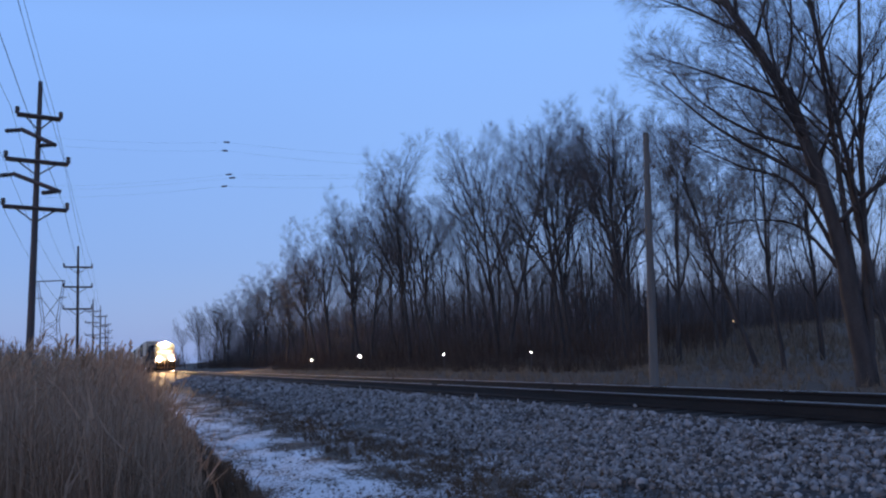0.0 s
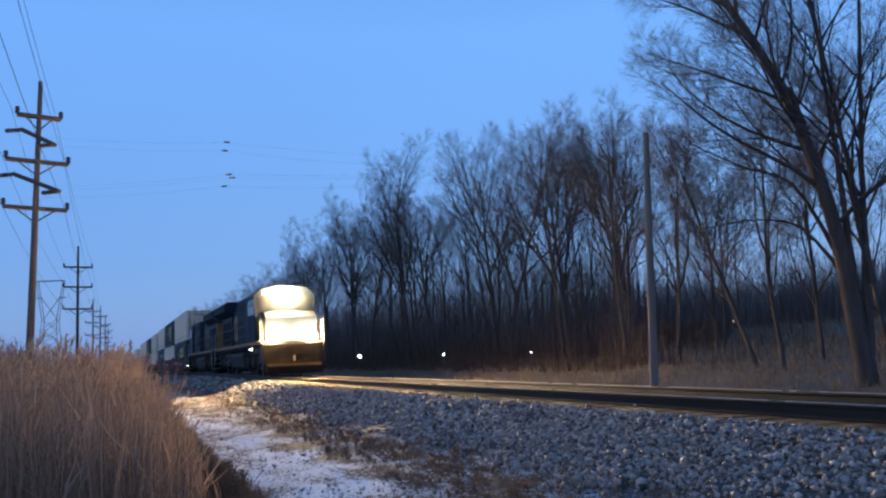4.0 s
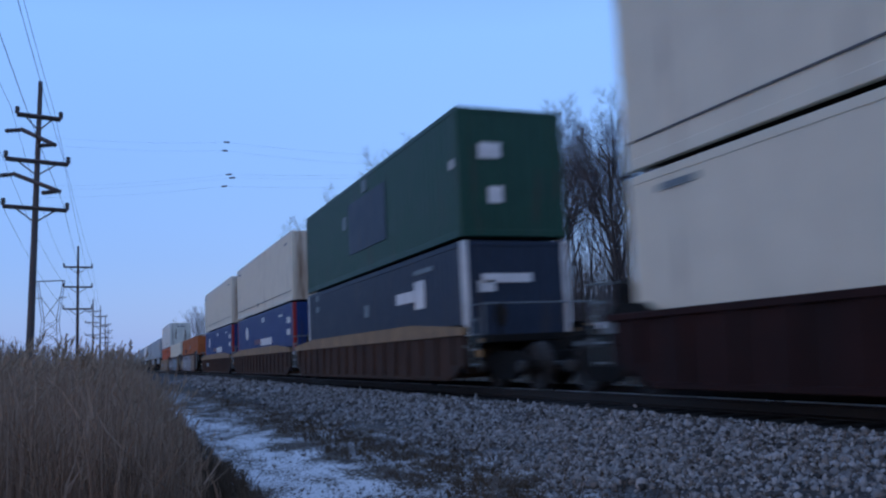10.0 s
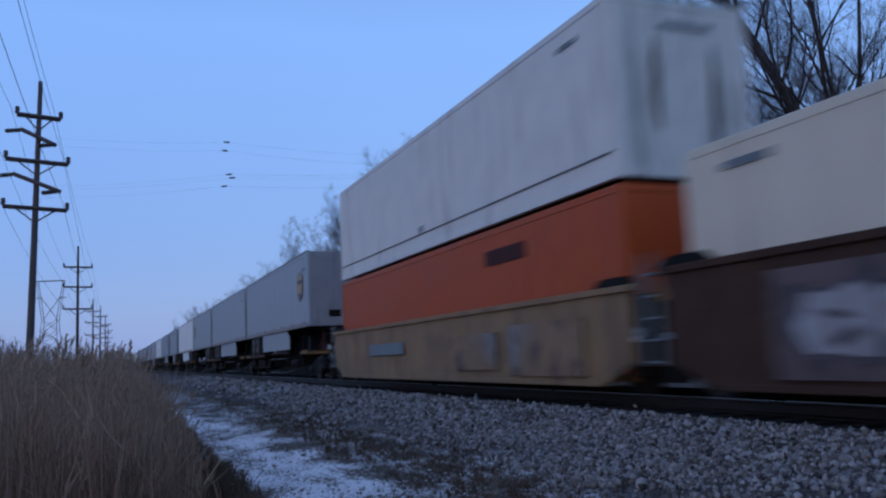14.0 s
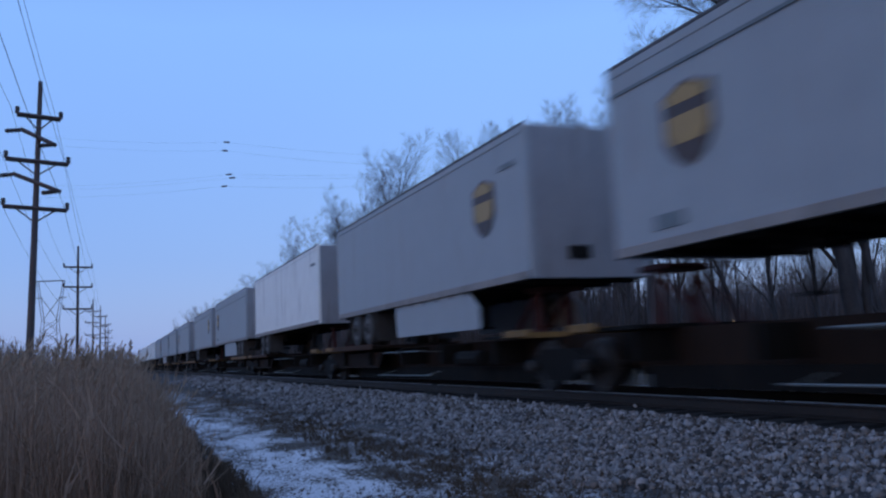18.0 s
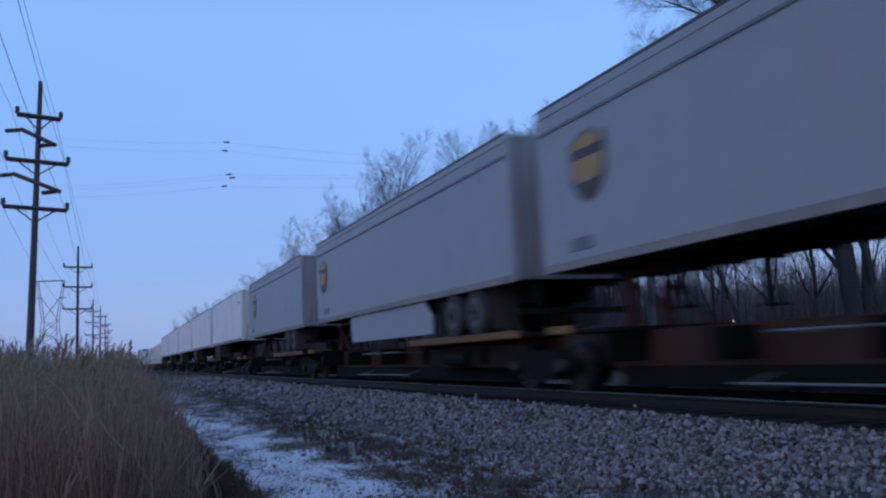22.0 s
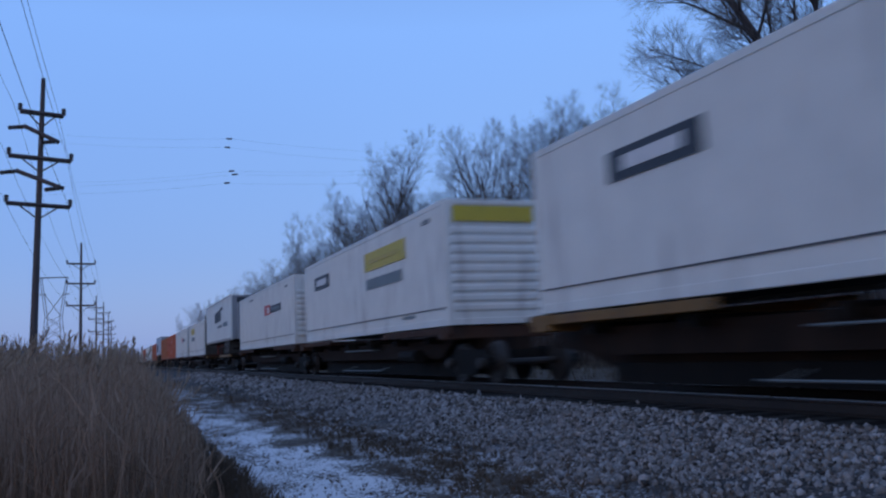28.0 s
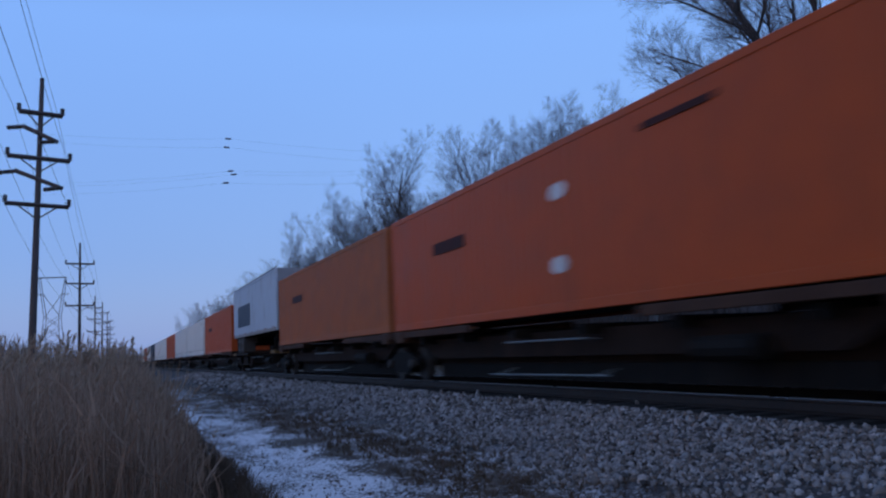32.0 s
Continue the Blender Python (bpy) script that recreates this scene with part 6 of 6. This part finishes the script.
        hs = turned("headlight", [(0.10, -0.02), (0.15, -0.02), (0.13, 0.24), (0.13, 0.36), (0.06, 0.36), (0.06, 0.0), (0.001, 0.0)], "underframe", root)
        # glowing ring added round the beam; it brightens the nose to suggest glare
        turned("lens", [(0.135, 0.24), (0.19, 0.27), (0.2, 0.34), (0.16, 0.40), (0.10, 0.42), (0.066, 0.42), (0.066, 0.365)], "headlight" if lit else "glass", hs, "lit lens ring, added to brighten the nose" if lit else "dark domed lens")
        turned("bulb", [(0.032, 0.012), (0.022, 0.022), (0.004, 0.022)], "bulb" if lit else "glass", hs)
    bm = B()
    for k in range(3):
        tube(bm, (-0.3 + 0.3 * k, Y(4.6), 4.72), (-0.3 + 0.3 * k, Y(4.6) - facing * 0.5, 4.76), 0.03, 0.09, 8)
    part("air_horn", bm, "alloy", root)
    bm = B()
    box(bm, -1.1, -0.5, min(Y(2.28), Y(2.3)) - 0.02, max(Y(2.28), Y(2.3)) + 0.02, 4.12, 4.3)
    part("number_board", bm, "mark", root)
    return roll(root, lead)

# ---- the train, in order ----
locomotive(-111.3, 1, "dark blue diesel locomotive with yellow sill and lit headlights", lit=True)
locomotive(-89.9, -1, "blue-grey diesel locomotive with yellow sill running hood first", hood="loco_grey", cab="loco_grey", letters="emblem_faint")

WELL_MARKS = {
    -56.9: [("stencil", 10.3, 13.2, 0.85, 1.15, "mark_red"), ("stencil", 4.2, 6.2, 0.78, 0.98, "mark_grey"), ("stencil", 1.9, 2.3, 0.9, 1.15, "yellow")],
    -38.6: [("stencil", 7.0, 10.2, 0.78, 0.98, "mark_grey"), ("stencil", 6.4, 6.8, 0.88, 0.98, "yellow"), ("stencil", 4.25, 4.9, 0.9, 1.03, "yellow"), ("stencil", 12.6, 13.2, 0.85, 1.0, "mark_grey")],
    -20.3: [("stencil", 8.0, 10.4, 0.78, 0.95, "mark_grey"), ("stencil", 5.0, 5.5, 0.88, 1.0, "yellow"), ("stencil", 13.6, 14.0, 0.88, 1.0, "yellow")],
    2.1: [("stencil", 3.1, 3.5, 0.6, 0.95, "yellow")],
    61.0: [("stencil", 12.2, 13.6, 0.6, 0.85, "mark_grey")],
    83.4: [("spray_paint", 1.6, 4.4, 0.3, 1.6, "graffiti_c"), ("spray_paint", 4.5, 13.3, 0.26, 1.6, "graffiti_a"), ("spray_paint", 13.4, 14.8, 0.4, 1.3, "graffiti_c")],
    102.0: [("rust_panel", 0.95, 3.05, 0.32, 1.7, "ochre"), ("spray_paint", 3.2, 9.3, 0.26, 1.55, "graffiti_b"), ("spray_paint", 9.5, 15.6, 0.3, 1.5, "graffiti_d")],
    119.6: [("stencil", 10.6, 13.5, 0.78, 1.08, "mark_grey"), ("spray_paint", 2.0, 4.6, 0.3, 1.2, "graffiti_c"), ("spray_paint", 5.2, 7.4, 0.4, 1.1, "graffiti_c")],
}
for mid, style, col, chord, top, ends, lab in (
        (-56.9, "smooth", "oxide", "oxide", 1.5, (True, True), "oxide red well car with smooth deep sides"),
        (-38.6, "smooth", "oxide", "oxide", 1.5, (False, True), "oxide red well car with smooth deep sides"),
        (-20.3, "smooth", "oxide", "oxide", 1.5, (False, "end"), "oxide red well car with smooth deep sides"),
        (2.1, "ribbed", "oxide_dark", "oxide_dark", 1.2, (True, "end"), "dark oxide red well car with ribbed sides"),
        (24.5, "ribbed", "rust", "tan", 1.2, (True, True), "weathered brown ribbed well car with a rusty tan top chord"),
        (42.6, "ribbed", "rust", "tan", 1.2, (False, True), "weathered brown ribbed well car with a rusty tan top chord"),
        (61.0, "ribbed", "rust", "tan", 1.2, (False, "end"), "weathered brown ribbed well car with a rusty tan top chord"),
        (83.4, "smooth", "rust", "rust", 1.75, (True, True), "brown well car with spray-painted grey and white sides"),
        (102.0, "smooth", "rust", "rust", 1.75, (False, True), "brown well car with spray-painted pale blue sides"),
        (119.6, "smooth", "tan", "tan", 1.6, (False, "end"), "tan well car with rust-stained smooth sides")):
    well_car(mid, style, col, lab, chord=chord, top=top, end_trucks=ends, marks=WELL_MARKS.get(mid, ()))

Z0 = 0.33
Z1 = Z0 + 2.91
CREAM = dict(end="cream_end", marks=[("reporting_bar", 1.0, 1.6, 2.45, 2.53, "mark_grey"), ("reporting_bar", 14.6, 15.4, 2.5, 2.6, "mark_grey"), ("data_plate", 8.6, 8.85, 0.28, 0.48, "mark_grey")],
             end_marks=[("reporting_bar", -0.5, 0.5, 2.42, 2.52, "mark_grey"), ("soot_streak", -0.55, -0.43, 1.25, 2.2, "soot", -0.012), ("soot_streak", 0.62, 0.72, 1.1, 2.3, "soot", -0.012), ("soot_streak", -0.1, 0.35, 0.2, 0.9, "soot", -0.012)])
NAVY_LOW = dict(marks=[("emblem_bar", 7.75, 8.15, 1.15, 2.25, "yellow_bright"), ("emblem_block", 4.55, 7.25, 1.25, 2.15, "yellow_bright"), ("emblem_bar", 3.95, 4.3, 1.15, 2.3, "yellow_bright"), ("emblem_core", 5.0, 5.7, 1.5, 1.9, "navy", -1.31),
                       ("emblem_core", 6.1, 6.8, 1.5, 1.9, "navy", -1.31), ("lettering_bar", 8.5, 11.9, 1.48, 1.6, "yellow"), ("lettering_bar", 2.4, 3.7, 2.25, 2.33, "mark_grey")],
                end_marks=[("placard", -0.75, 0.6, 1.35, 2.15, "mark")])
NAVY_HIGH = dict(marks=[("emblem_bar", 7.0, 7.4, 0.7, 2.35, "yellow_text"), ("emblem_foot", 6.15, 6.95, 0.65, 0.85, "yellow_text"), ("emblem_block", 4.25, 6.5, 1.45, 2.3, "yellow_text"), ("emblem_core", 4.7, 5.2, 1.7, 2.05, "navy", -1.31), ("emblem_core", 5.5, 6.0, 1.7, 2.05, "navy", -1.31),
                        ("emblem_line", 4.3, 6.5, 1.12, 1.28, "yellow_text"), ("emblem_bar", 3.55, 3.95, 0.7, 2.35, "yellow_text"), ("emblem_foot", 3.95, 4.65, 0.65, 0.85, "yellow_text"), ("lettering_bar", 7.7, 11.2, 1.52, 1.66, "yellow_text")])
SLATE = dict(post="mark", marks=[("emblem_animal", 4.3, 5.4, 1.7, 2.0, "mark"), ("emblem_animal", 4.5, 4.8, 2.0, 2.25, "mark"), ("label", 8.2, 8.45, 1.65, 1.9, "mark"), ("lettering_bar", 5.7, 8.0, 1.82, 1.95, "mark_grey")],
             end_marks=[("emblem_animal", -0.85, 0.35, 1.9, 2.1, "mark"), ("emblem_animal", -0.95, -0.55, 1.7, 1.95, "mark")])
SLATE_REAR = dict(post="mark", marks=[("emblem_animal", 3.05, 4.55, 1.72, 2.0, "mark"), ("emblem_animal", 2.4, 3.1, 1.52, 2.2, "mark"), ("lettering_bar", 1.8, 3.1, 2.36, 2.47, "mark_grey"), ("label", 7.1, 7.55, 1.58, 1.92, "mark_grey"), ("label", 13.4, 13.75, 2.5, 2.7, "mark_grey"), ("label", 13.4, 13.75, 2.1, 2.3, "mark_grey")],
                  end_marks=SLATE["end_marks"])
GREEN = dict(marks=[("panel", 5.2, 9.0, 0.7, 2.3, "slate"), ("label", 9.3, 9.75, 1.6, 2.0, "mark_grey"), ("label", 6.95, 7.45, 2.4, 2.75, "mark_grey"), ("label", 0.25, 0.45, 1.55, 1.75, "mark")],
             end_marks=[("placard", -0.8, -0.25, 1.75, 2.1, "mark"), ("placard", -0.6, -0.25, 0.75, 1.12, "mark")])
BLUE = dict(post="red", marks=[("emblem_disc", 12.05, 13.0, 1.62, 2.32, "mark"), ("lettering_bar", 8.2, 10.0, 1.32, 1.55, "mark_maroon"), ("lettering_block", 5.0, 8.1, 1.22, 1.55, "mark"), ("label", 7.0, 7.6, 2.35, 2.58, "mark"),
                               ("label", 2.3, 3.2, 2.36, 2.45, "mark"), ("label", 0.6, 1.3, 2.0, 2.25, "mark"), ("label", 0.65, 1.35, 1.5, 1.75, "mark")],
            end_marks=[("placard", -0.55, 0.1, 1.75, 2.1, "mark"), ("placard", -0.5, 0.1, 1.2, 1.55, "mark")])
ORANGE_LOW = dict(end_style="ribs", marks=[("lettering_block", 10.9, 12.7, 1.62, 1.95, "oxide"), ("emblem_disc", 6.85, 7.4, 1.9, 2.3, "mark_grey")])
ORANGE_STACK = dict(marks=[("lettering_block", 3.2, 4.9, 2.1, 2.4, "oxide")])
WHITE = dict(end="white_end", marks=[("reporting_bar", 1.0, 1.6, 2.45, 2.53, "mark_grey"), ("data_plate", 8.4, 8.7, 0.45, 0.6, "mark_grey")], end_marks=[("reporting_bar", -0.4, 0.6, 2.4, 2.5, "mark_grey"), ("soot_streak", -0.6, -0.4, 0.7, 2.3, "soot", -0.012), ("soot_streak", 0.5, 0.68, 0.5, 2.2, "soot", -0.012)])
for mid, lo, hi, llab, hlab, lo_set, hi_set in (
        (-56.95, "navy", "cream", "dark navy container with a yellow emblem block", "cream container with soot-streaked end", NAVY_LOW, CREAM),
        (-38.4, "cream", "navy", "cream container sitting low in a well car", "dark navy container with a large yellow emblem", CREAM, NAVY_HIGH),
        (-20.6, "slate", "cream", "slate blue container with pale corner posts", "cream container with soot-streaked end", SLATE, CREAM),
        (2.1, "cream", "cream", "cream container sitting in a ribbed well car", "cream container stacked on another cream one", CREAM, CREAM),
        (24.5, "slate", "green", "slate blue container with pale corner posts", "dark green container with small white labels", SLATE_REAR, GREEN),
        (42.5, "blue", "cream", "royal blue container with red corner posts", "cream container with soot-streaked end", BLUE, CREAM),
        (61.1, "blue", "cream", "royal blue container with red corner posts", "cream container with soot-streaked end", BLUE, CREAM),
        (83.25, "orange_worn", None, "single orange container in a painted well car", "", ORANGE_LOW, None),
        (102.0, "cream", None, "single cream container in a painted well car", "", CREAM, None),
        (119.6, "orange", "white", "orange container sitting low in a tan well car", "white container with two dark end streaks", ORANGE_STACK, WHITE)):
    long = 15.1 if hi == "green" else 15.45 if mid in (-20.6, 61.1) else 16.15
    fore = mid - (7.87 if mid in (-20.6, 61.1) else 8.075)
    container(fore, Z0, lo, llab, length=long, height=2.82 if hi else 2.9, **lo_set)
    if hi:
        container(fore, Z1, hi, hlab, length=long, **hi_set)

# road trailers: leading end, length, paint, wheels, skirt, emblem, roof band, label
VANS = (
        (132.7, 15.5, "trailer", "rear", True, 1.4, False, "grey van trailer with shield emblem and side skirt"),
        (149.0, 16.15, "trailer", "rear", True, None, False, "grey van trailer with a pale side skirt"),
        (166.2, 14.6, "trailer", "front", False, 12.6, False, "grey van trailer with shield emblem, doors leading"),
        (181.4, 15.8, "trailer_white", "front", True, None, False, "bright white van trailer with side skirt"),
        (200.7, 12.25, "trailer", "front", (3.2, 6.9), 10.4, True, "grey van trailer with shield emblem and pale stripe"),
        (215.7, 13.7, "trailer", "rear", (2.55, 8.0), 1.9, False, "grey van trailer with shield emblem and side skirt"),
        (232.2, 14.28, "trailer_white", "rear", False, None, False, "bright white van trailer with dark top rail"),
        (249.7, 14.45, "trailer", "front", (4.6, 10.0), 12.97, True, "grey van trailer with shield emblem and pale stripe"),
        (266.9, 13.6, "trailer", "rear", False, 1.8, True, "grey van trailer with shield emblem near its nose"),
        (286.2, 13.6, "trailer", "front", False, 12.0, True, "grey van trailer with dark stripe, doors leading"),
        (303.0, 13.45, "trailer", "front", False, 11.8, True, "grey van trailer with dark stripe, doors leading"),
        (317.6, 16.0, "trailer", "front", True, 15.0, True, "long grey van trailer with side skirt and emblem"),
        (336.3, 13.3, "trailer", "front", False, 11.55, True, "grey van trailer with dark stripe, doors leading"),
        (352.8, 14.4, "white", "rear", False, None, False, "weathered white van trailer"),
        (368.8, 15.2, "white", "rear", False, None, False, "weathered white van trailer with dark roof line"),
        (385.6, 14.35, "white", "rear", False, None, False, "weathered white van trailer"),
        (401.4, 15.2, "white", "rear", False, None, False, "weathered white van trailer with a stained nose"),
        (418.2, 16.0, "white", "rear", False, None, False, "long white van trailer"))
for n, (lead, length, paint, wheels, skirt, shield, band, lab) in enumerate(VANS):
    follow = VANS[n + 1][0] if n + 1 < len(VANS) else lead + length + 1.2
    shell = "trailer_white" if paint == "white" else paint
    trailer(lead, length, shell, lab, wheels=wheels, skirt=skirt, shield=shield, roof_band=band, stripes=not band and lead in (181.4, 352.8, 368.8, 132.7, 149.0),
            end="white_end" if paint == "white" else "trailer_end",
            marks=[("data_label", length - 1.6, length - 1.0, 2.3, 2.5, "mark_grey")] if wheels == "front" else [("data_label", 0.5, 1.1, 4.2, 4.3, "mark_grey")])
    spine_car(lead - 0.4, follow - lead, "trailer", "rust" if 280 < lead < 345 else "spine", "dark brown spine car carrying a road trailer", deck_at=wheels, edge="ochre" if band else "rust")

YELLOW_MID = dict(marks=[("panel", 2.85, 6.6, 1.86, 2.4, "yellow_bright"), ("panel_text", 3.4, 6.1, 2.06, 2.18, "yellow_text", -1.312), ("lettering_block", 3.2, 6.45, 1.32, 1.62, "mark_grey"), ("framed_panel", 11.1, 13.3, 1.85, 2.32, "mark_dark"), ("panel_text", 11.5, 12.9, 1.98, 2.2, "mark", -1.312), ("reporting_bar", 1.0, 1.5, 2.5, 2.6, "mark_grey"), ("data_plate", 2.3, 3.2, 0.28, 0.36, "mark_grey")],
                  end_marks=[("panel", -1.1, 0.95, 2.38, 2.75, "yellow_bright", -0.02)])
YELLOW_REAR = dict(marks=[("panel", 8.3, 12.02, 1.97, 2.49, "yellow_bright"), ("panel_text", 8.7, 11.6, 2.14, 2.3, "yellow_text", -1.312), ("lettering_block", 8.4, 11.55, 1.36, 1.7, "mark_grey"), ("rear_frame", 14.45, 14.88, 0.05, 2.86, "slate"), ("reporting_bar", 1.0, 1.5, 2.5, 2.6, "mark_grey")],
                   end_marks=[("panel", -0.6, 0.3, 1.95, 2.25, "yellow", -0.02)])
RED_DARK = dict(marks=[("emblem_block", 5.4, 6.95, 1.55, 2.02, "mark_red"), ("emblem_cut", 5.6, 6.1, 1.62, 1.9, "mark", -1.312), ("lettering_block", 2.6, 5.2, 1.6, 1.92, "mark_dark"), ("panel_text", 2.9, 4.9, 1.7, 1.82, "mark_grey", -1.312), ("reporting_bar", 1.0, 1.5, 2.5, 2.6, "mark_grey"), ("reporting_bar", 10.5, 11.8, 2.55, 2.63, "mark_grey")],
                end_marks=[("lettering_bar", -0.4, 0.6, 2.52, 2.62, "mark_grey", -0.02)])
RED_BACK = dict(RED_DARK, marks=[(m[0], m[1] + 0.4, m[2] + 0.4, *m[3:]) for m in RED_DARK["marks"]])
PLAIN_WHITE = dict(marks=[("reporting_bar", 1.0, 1.5, 2.5, 2.6, "mark_grey"), ("data_plate", 12.0, 12.6, 0.3, 0.4, "mark_grey")])
BRIGHT_ORANGE = dict(marks=[("emblem_disc", 6.8, 7.35, 1.9, 2.2, "mark"), ("emblem_disc", 6.85, 7.4, 0.65, 0.95, "mark"), ("lettering_bar", 11.2, 13.0, 1.65, 1.92, "oxide"), ("lettering_bar", 3.0, 4.6, 2.45, 2.55, "oxide")])
PLAIN_ORANGE = dict(marks=[("lettering_bar", 11.2, 13.0, 1.65, 1.92, "oxide")])
for lead, col, lab, kit in ((435.6, "white", "white container on a spine car", PLAIN_WHITE), (452.8, "white", "white container with yellow panel and ribbed end", YELLOW_MID), (472.9, "white", "white container with yellow panel and ribbed end", YELLOW_MID),
                            (490.15, "white", "white container with red and dark emblem", RED_BACK), (527.8, "white", "white container with yellow panel and sooty end", YELLOW_REAR), (545.0, "white", "white container with red and dark emblem", RED_DARK),
                            (561.8, "orange", "bright orange container on a spine car", BRIGHT_ORANGE), (578.4, "orange_worn", "faded orange container on a spine car", PLAIN_ORANGE), (610.9, "orange", "orange container on a spine car", PLAIN_ORANGE),
                            (628.5, "white", "white container on a spine car", PLAIN_WHITE), (645.5, "white", "white container on a spine car", PLAIN_WHITE), (662.5, "orange", "orange container on a spine car", PLAIN_ORANGE), (679.5, "white", "white container on a spine car", PLAIN_WHITE),
                            (696.5, "white", "white container on a spine car", PLAIN_WHITE), (713.5, "navy", "dark navy container on a spine car", {}), (731, "white", "white container on a spine car", PLAIN_WHITE), (748, "orange", "orange container on a spine car", PLAIN_ORANGE), (765, "white", "white container on a spine car", PLAIN_WHITE)):
    container(lead, 1.29, col, lab, length={527.8: 14.9, 472.9: 15.0, 452.8: 15.75}.get(lead, 16.15), end="sooty" if lead == 527.8 else col, end_style="ribs" if col == "white" and lead != 527.8 else "post", **kit)
    spine_car(lead - 0.4, 16.95, "container", "spine", "dark brown spine car carrying a container", edge="ochre" if lead < 470 else "rust")
trailer(510.4, 15.2, "white", "white box on a red chassis with dark block lettering", wheels="front", under="chassis_red", stripes=False,
        marks=[("lettering_block", 7.9, 8.9, 3.45, 4.15, "mark_dark", -1.3, 0.008, -0.25), ("lettering_block", 6.9, 7.8, 3.45, 4.2, "mark_dark", -1.3, 0.008, -0.25), ("lettering_block", 6.1, 6.7, 3.5, 4.25, "mark_dark", -1.3, 0.008, -0.25),
               ("lettering_block", 5.3, 5.9, 3.5, 4.3, "mark_dark", -1.3, 0.008, -0.25), ("lettering_block", 4.5, 5.6, 4.2, 4.4, "mark_dark"), ("lettering_bar", 4.6, 7.3, 3.03, 3.2, "mark_grey"), ("lettering_block", 1.7, 4.0, 3.0, 3.3, "mark_grey", -1.3, 0.008, -0.2)],
        end_marks=[("lettering_block", -0.9, 0.5, 4.4, 4.75, "mark_dark", -0.02)])
spine_car(510.0, 16.0, "trailer", "spine", "dark brown spine car carrying a boxed chassis", deck_at="front", edge="tan")
trailer(595.2, 14.4, "greyblue", "pale grey-blue van trailer with dark blue lettering", wheels="rear", marks=[("lettering_block", 8.0, 12.5, 2.6, 3.8, "slate")])
spine_car(594.8, 15.2, "trailer", "spine", "dark brown spine car carrying a road trailer", deck_at="rear")


def pale_chips():
    """Three pale chips of stone lying by the near rail, which catch the light."""
    for px, py, z in ((637, 677, 0.0), (843, 703, -0.16), (1122, 690, 0.0)):
        cm = aim(0, 0)
        w = cm.to_3x3() @ Vector(((px - 784) / 1482.0, (441 - py) / 1482.0, -1))
        k = (D - 0.95 - EYE[0]) / w.x
        q = Vector(EYE) + w * k
        bm = B()
        bmesh.ops.create_icosphere(bm, subdivisions=1, radius=0.036)
        for v in bm.verts:
            v.co *= 1 + 0.3 * noise.noise(v.co * 30)
        ob = part("pale_stone", bm, "loose_stone")
        ob.location = (q.x, q.y, -0.16)
        tagged(ob, "small pale stone lying by the rail", "stone", "pale stones by the rail")


pale_chips()

build_ties()


def loose_stones():
    """The stones nearest the camera, each one by itself, on a dozen shared shapes."""
    v0, f0 = icosphere()
    rng = np.random.default_rng(61)
    shapes = []
    for k in range(12):
        v = v0 * (1 + rng.uniform(-0.4, 0.35, (len(v0), 1))) * rng.uniform(0.65, 1.2, (1, 3))
        first = raw("ballast_stone", v, f0, "loose_stone", ground)
        shapes.append(first)
    for k in range(290):
        o = shapes[k] if k < 12 else shapes[k % 12].copy()
        if k >= 12:
            scene.collection.objects.link(o)
        x, y = rng.uniform(4.6, 6.4), rng.uniform(7.0, 11.5)
        s = 0.031 * rng.lognormal(0, 0.35)
        o.location = (x, y, float(ground_height(x, y)) + 0.022)
        o.rotation_euler = tuple(rng.uniform(0, 6.28, 3))
        o.scale = (s, s, s)


loose_stones()


# ---- what moves ----
def motions():
    for root, lead, z in MOVERS:
        walk(root, [(t, pose(D, lead + SPEED * (10 - t), z)) for t in (0, 8, 16, 24, 32)])


motions()
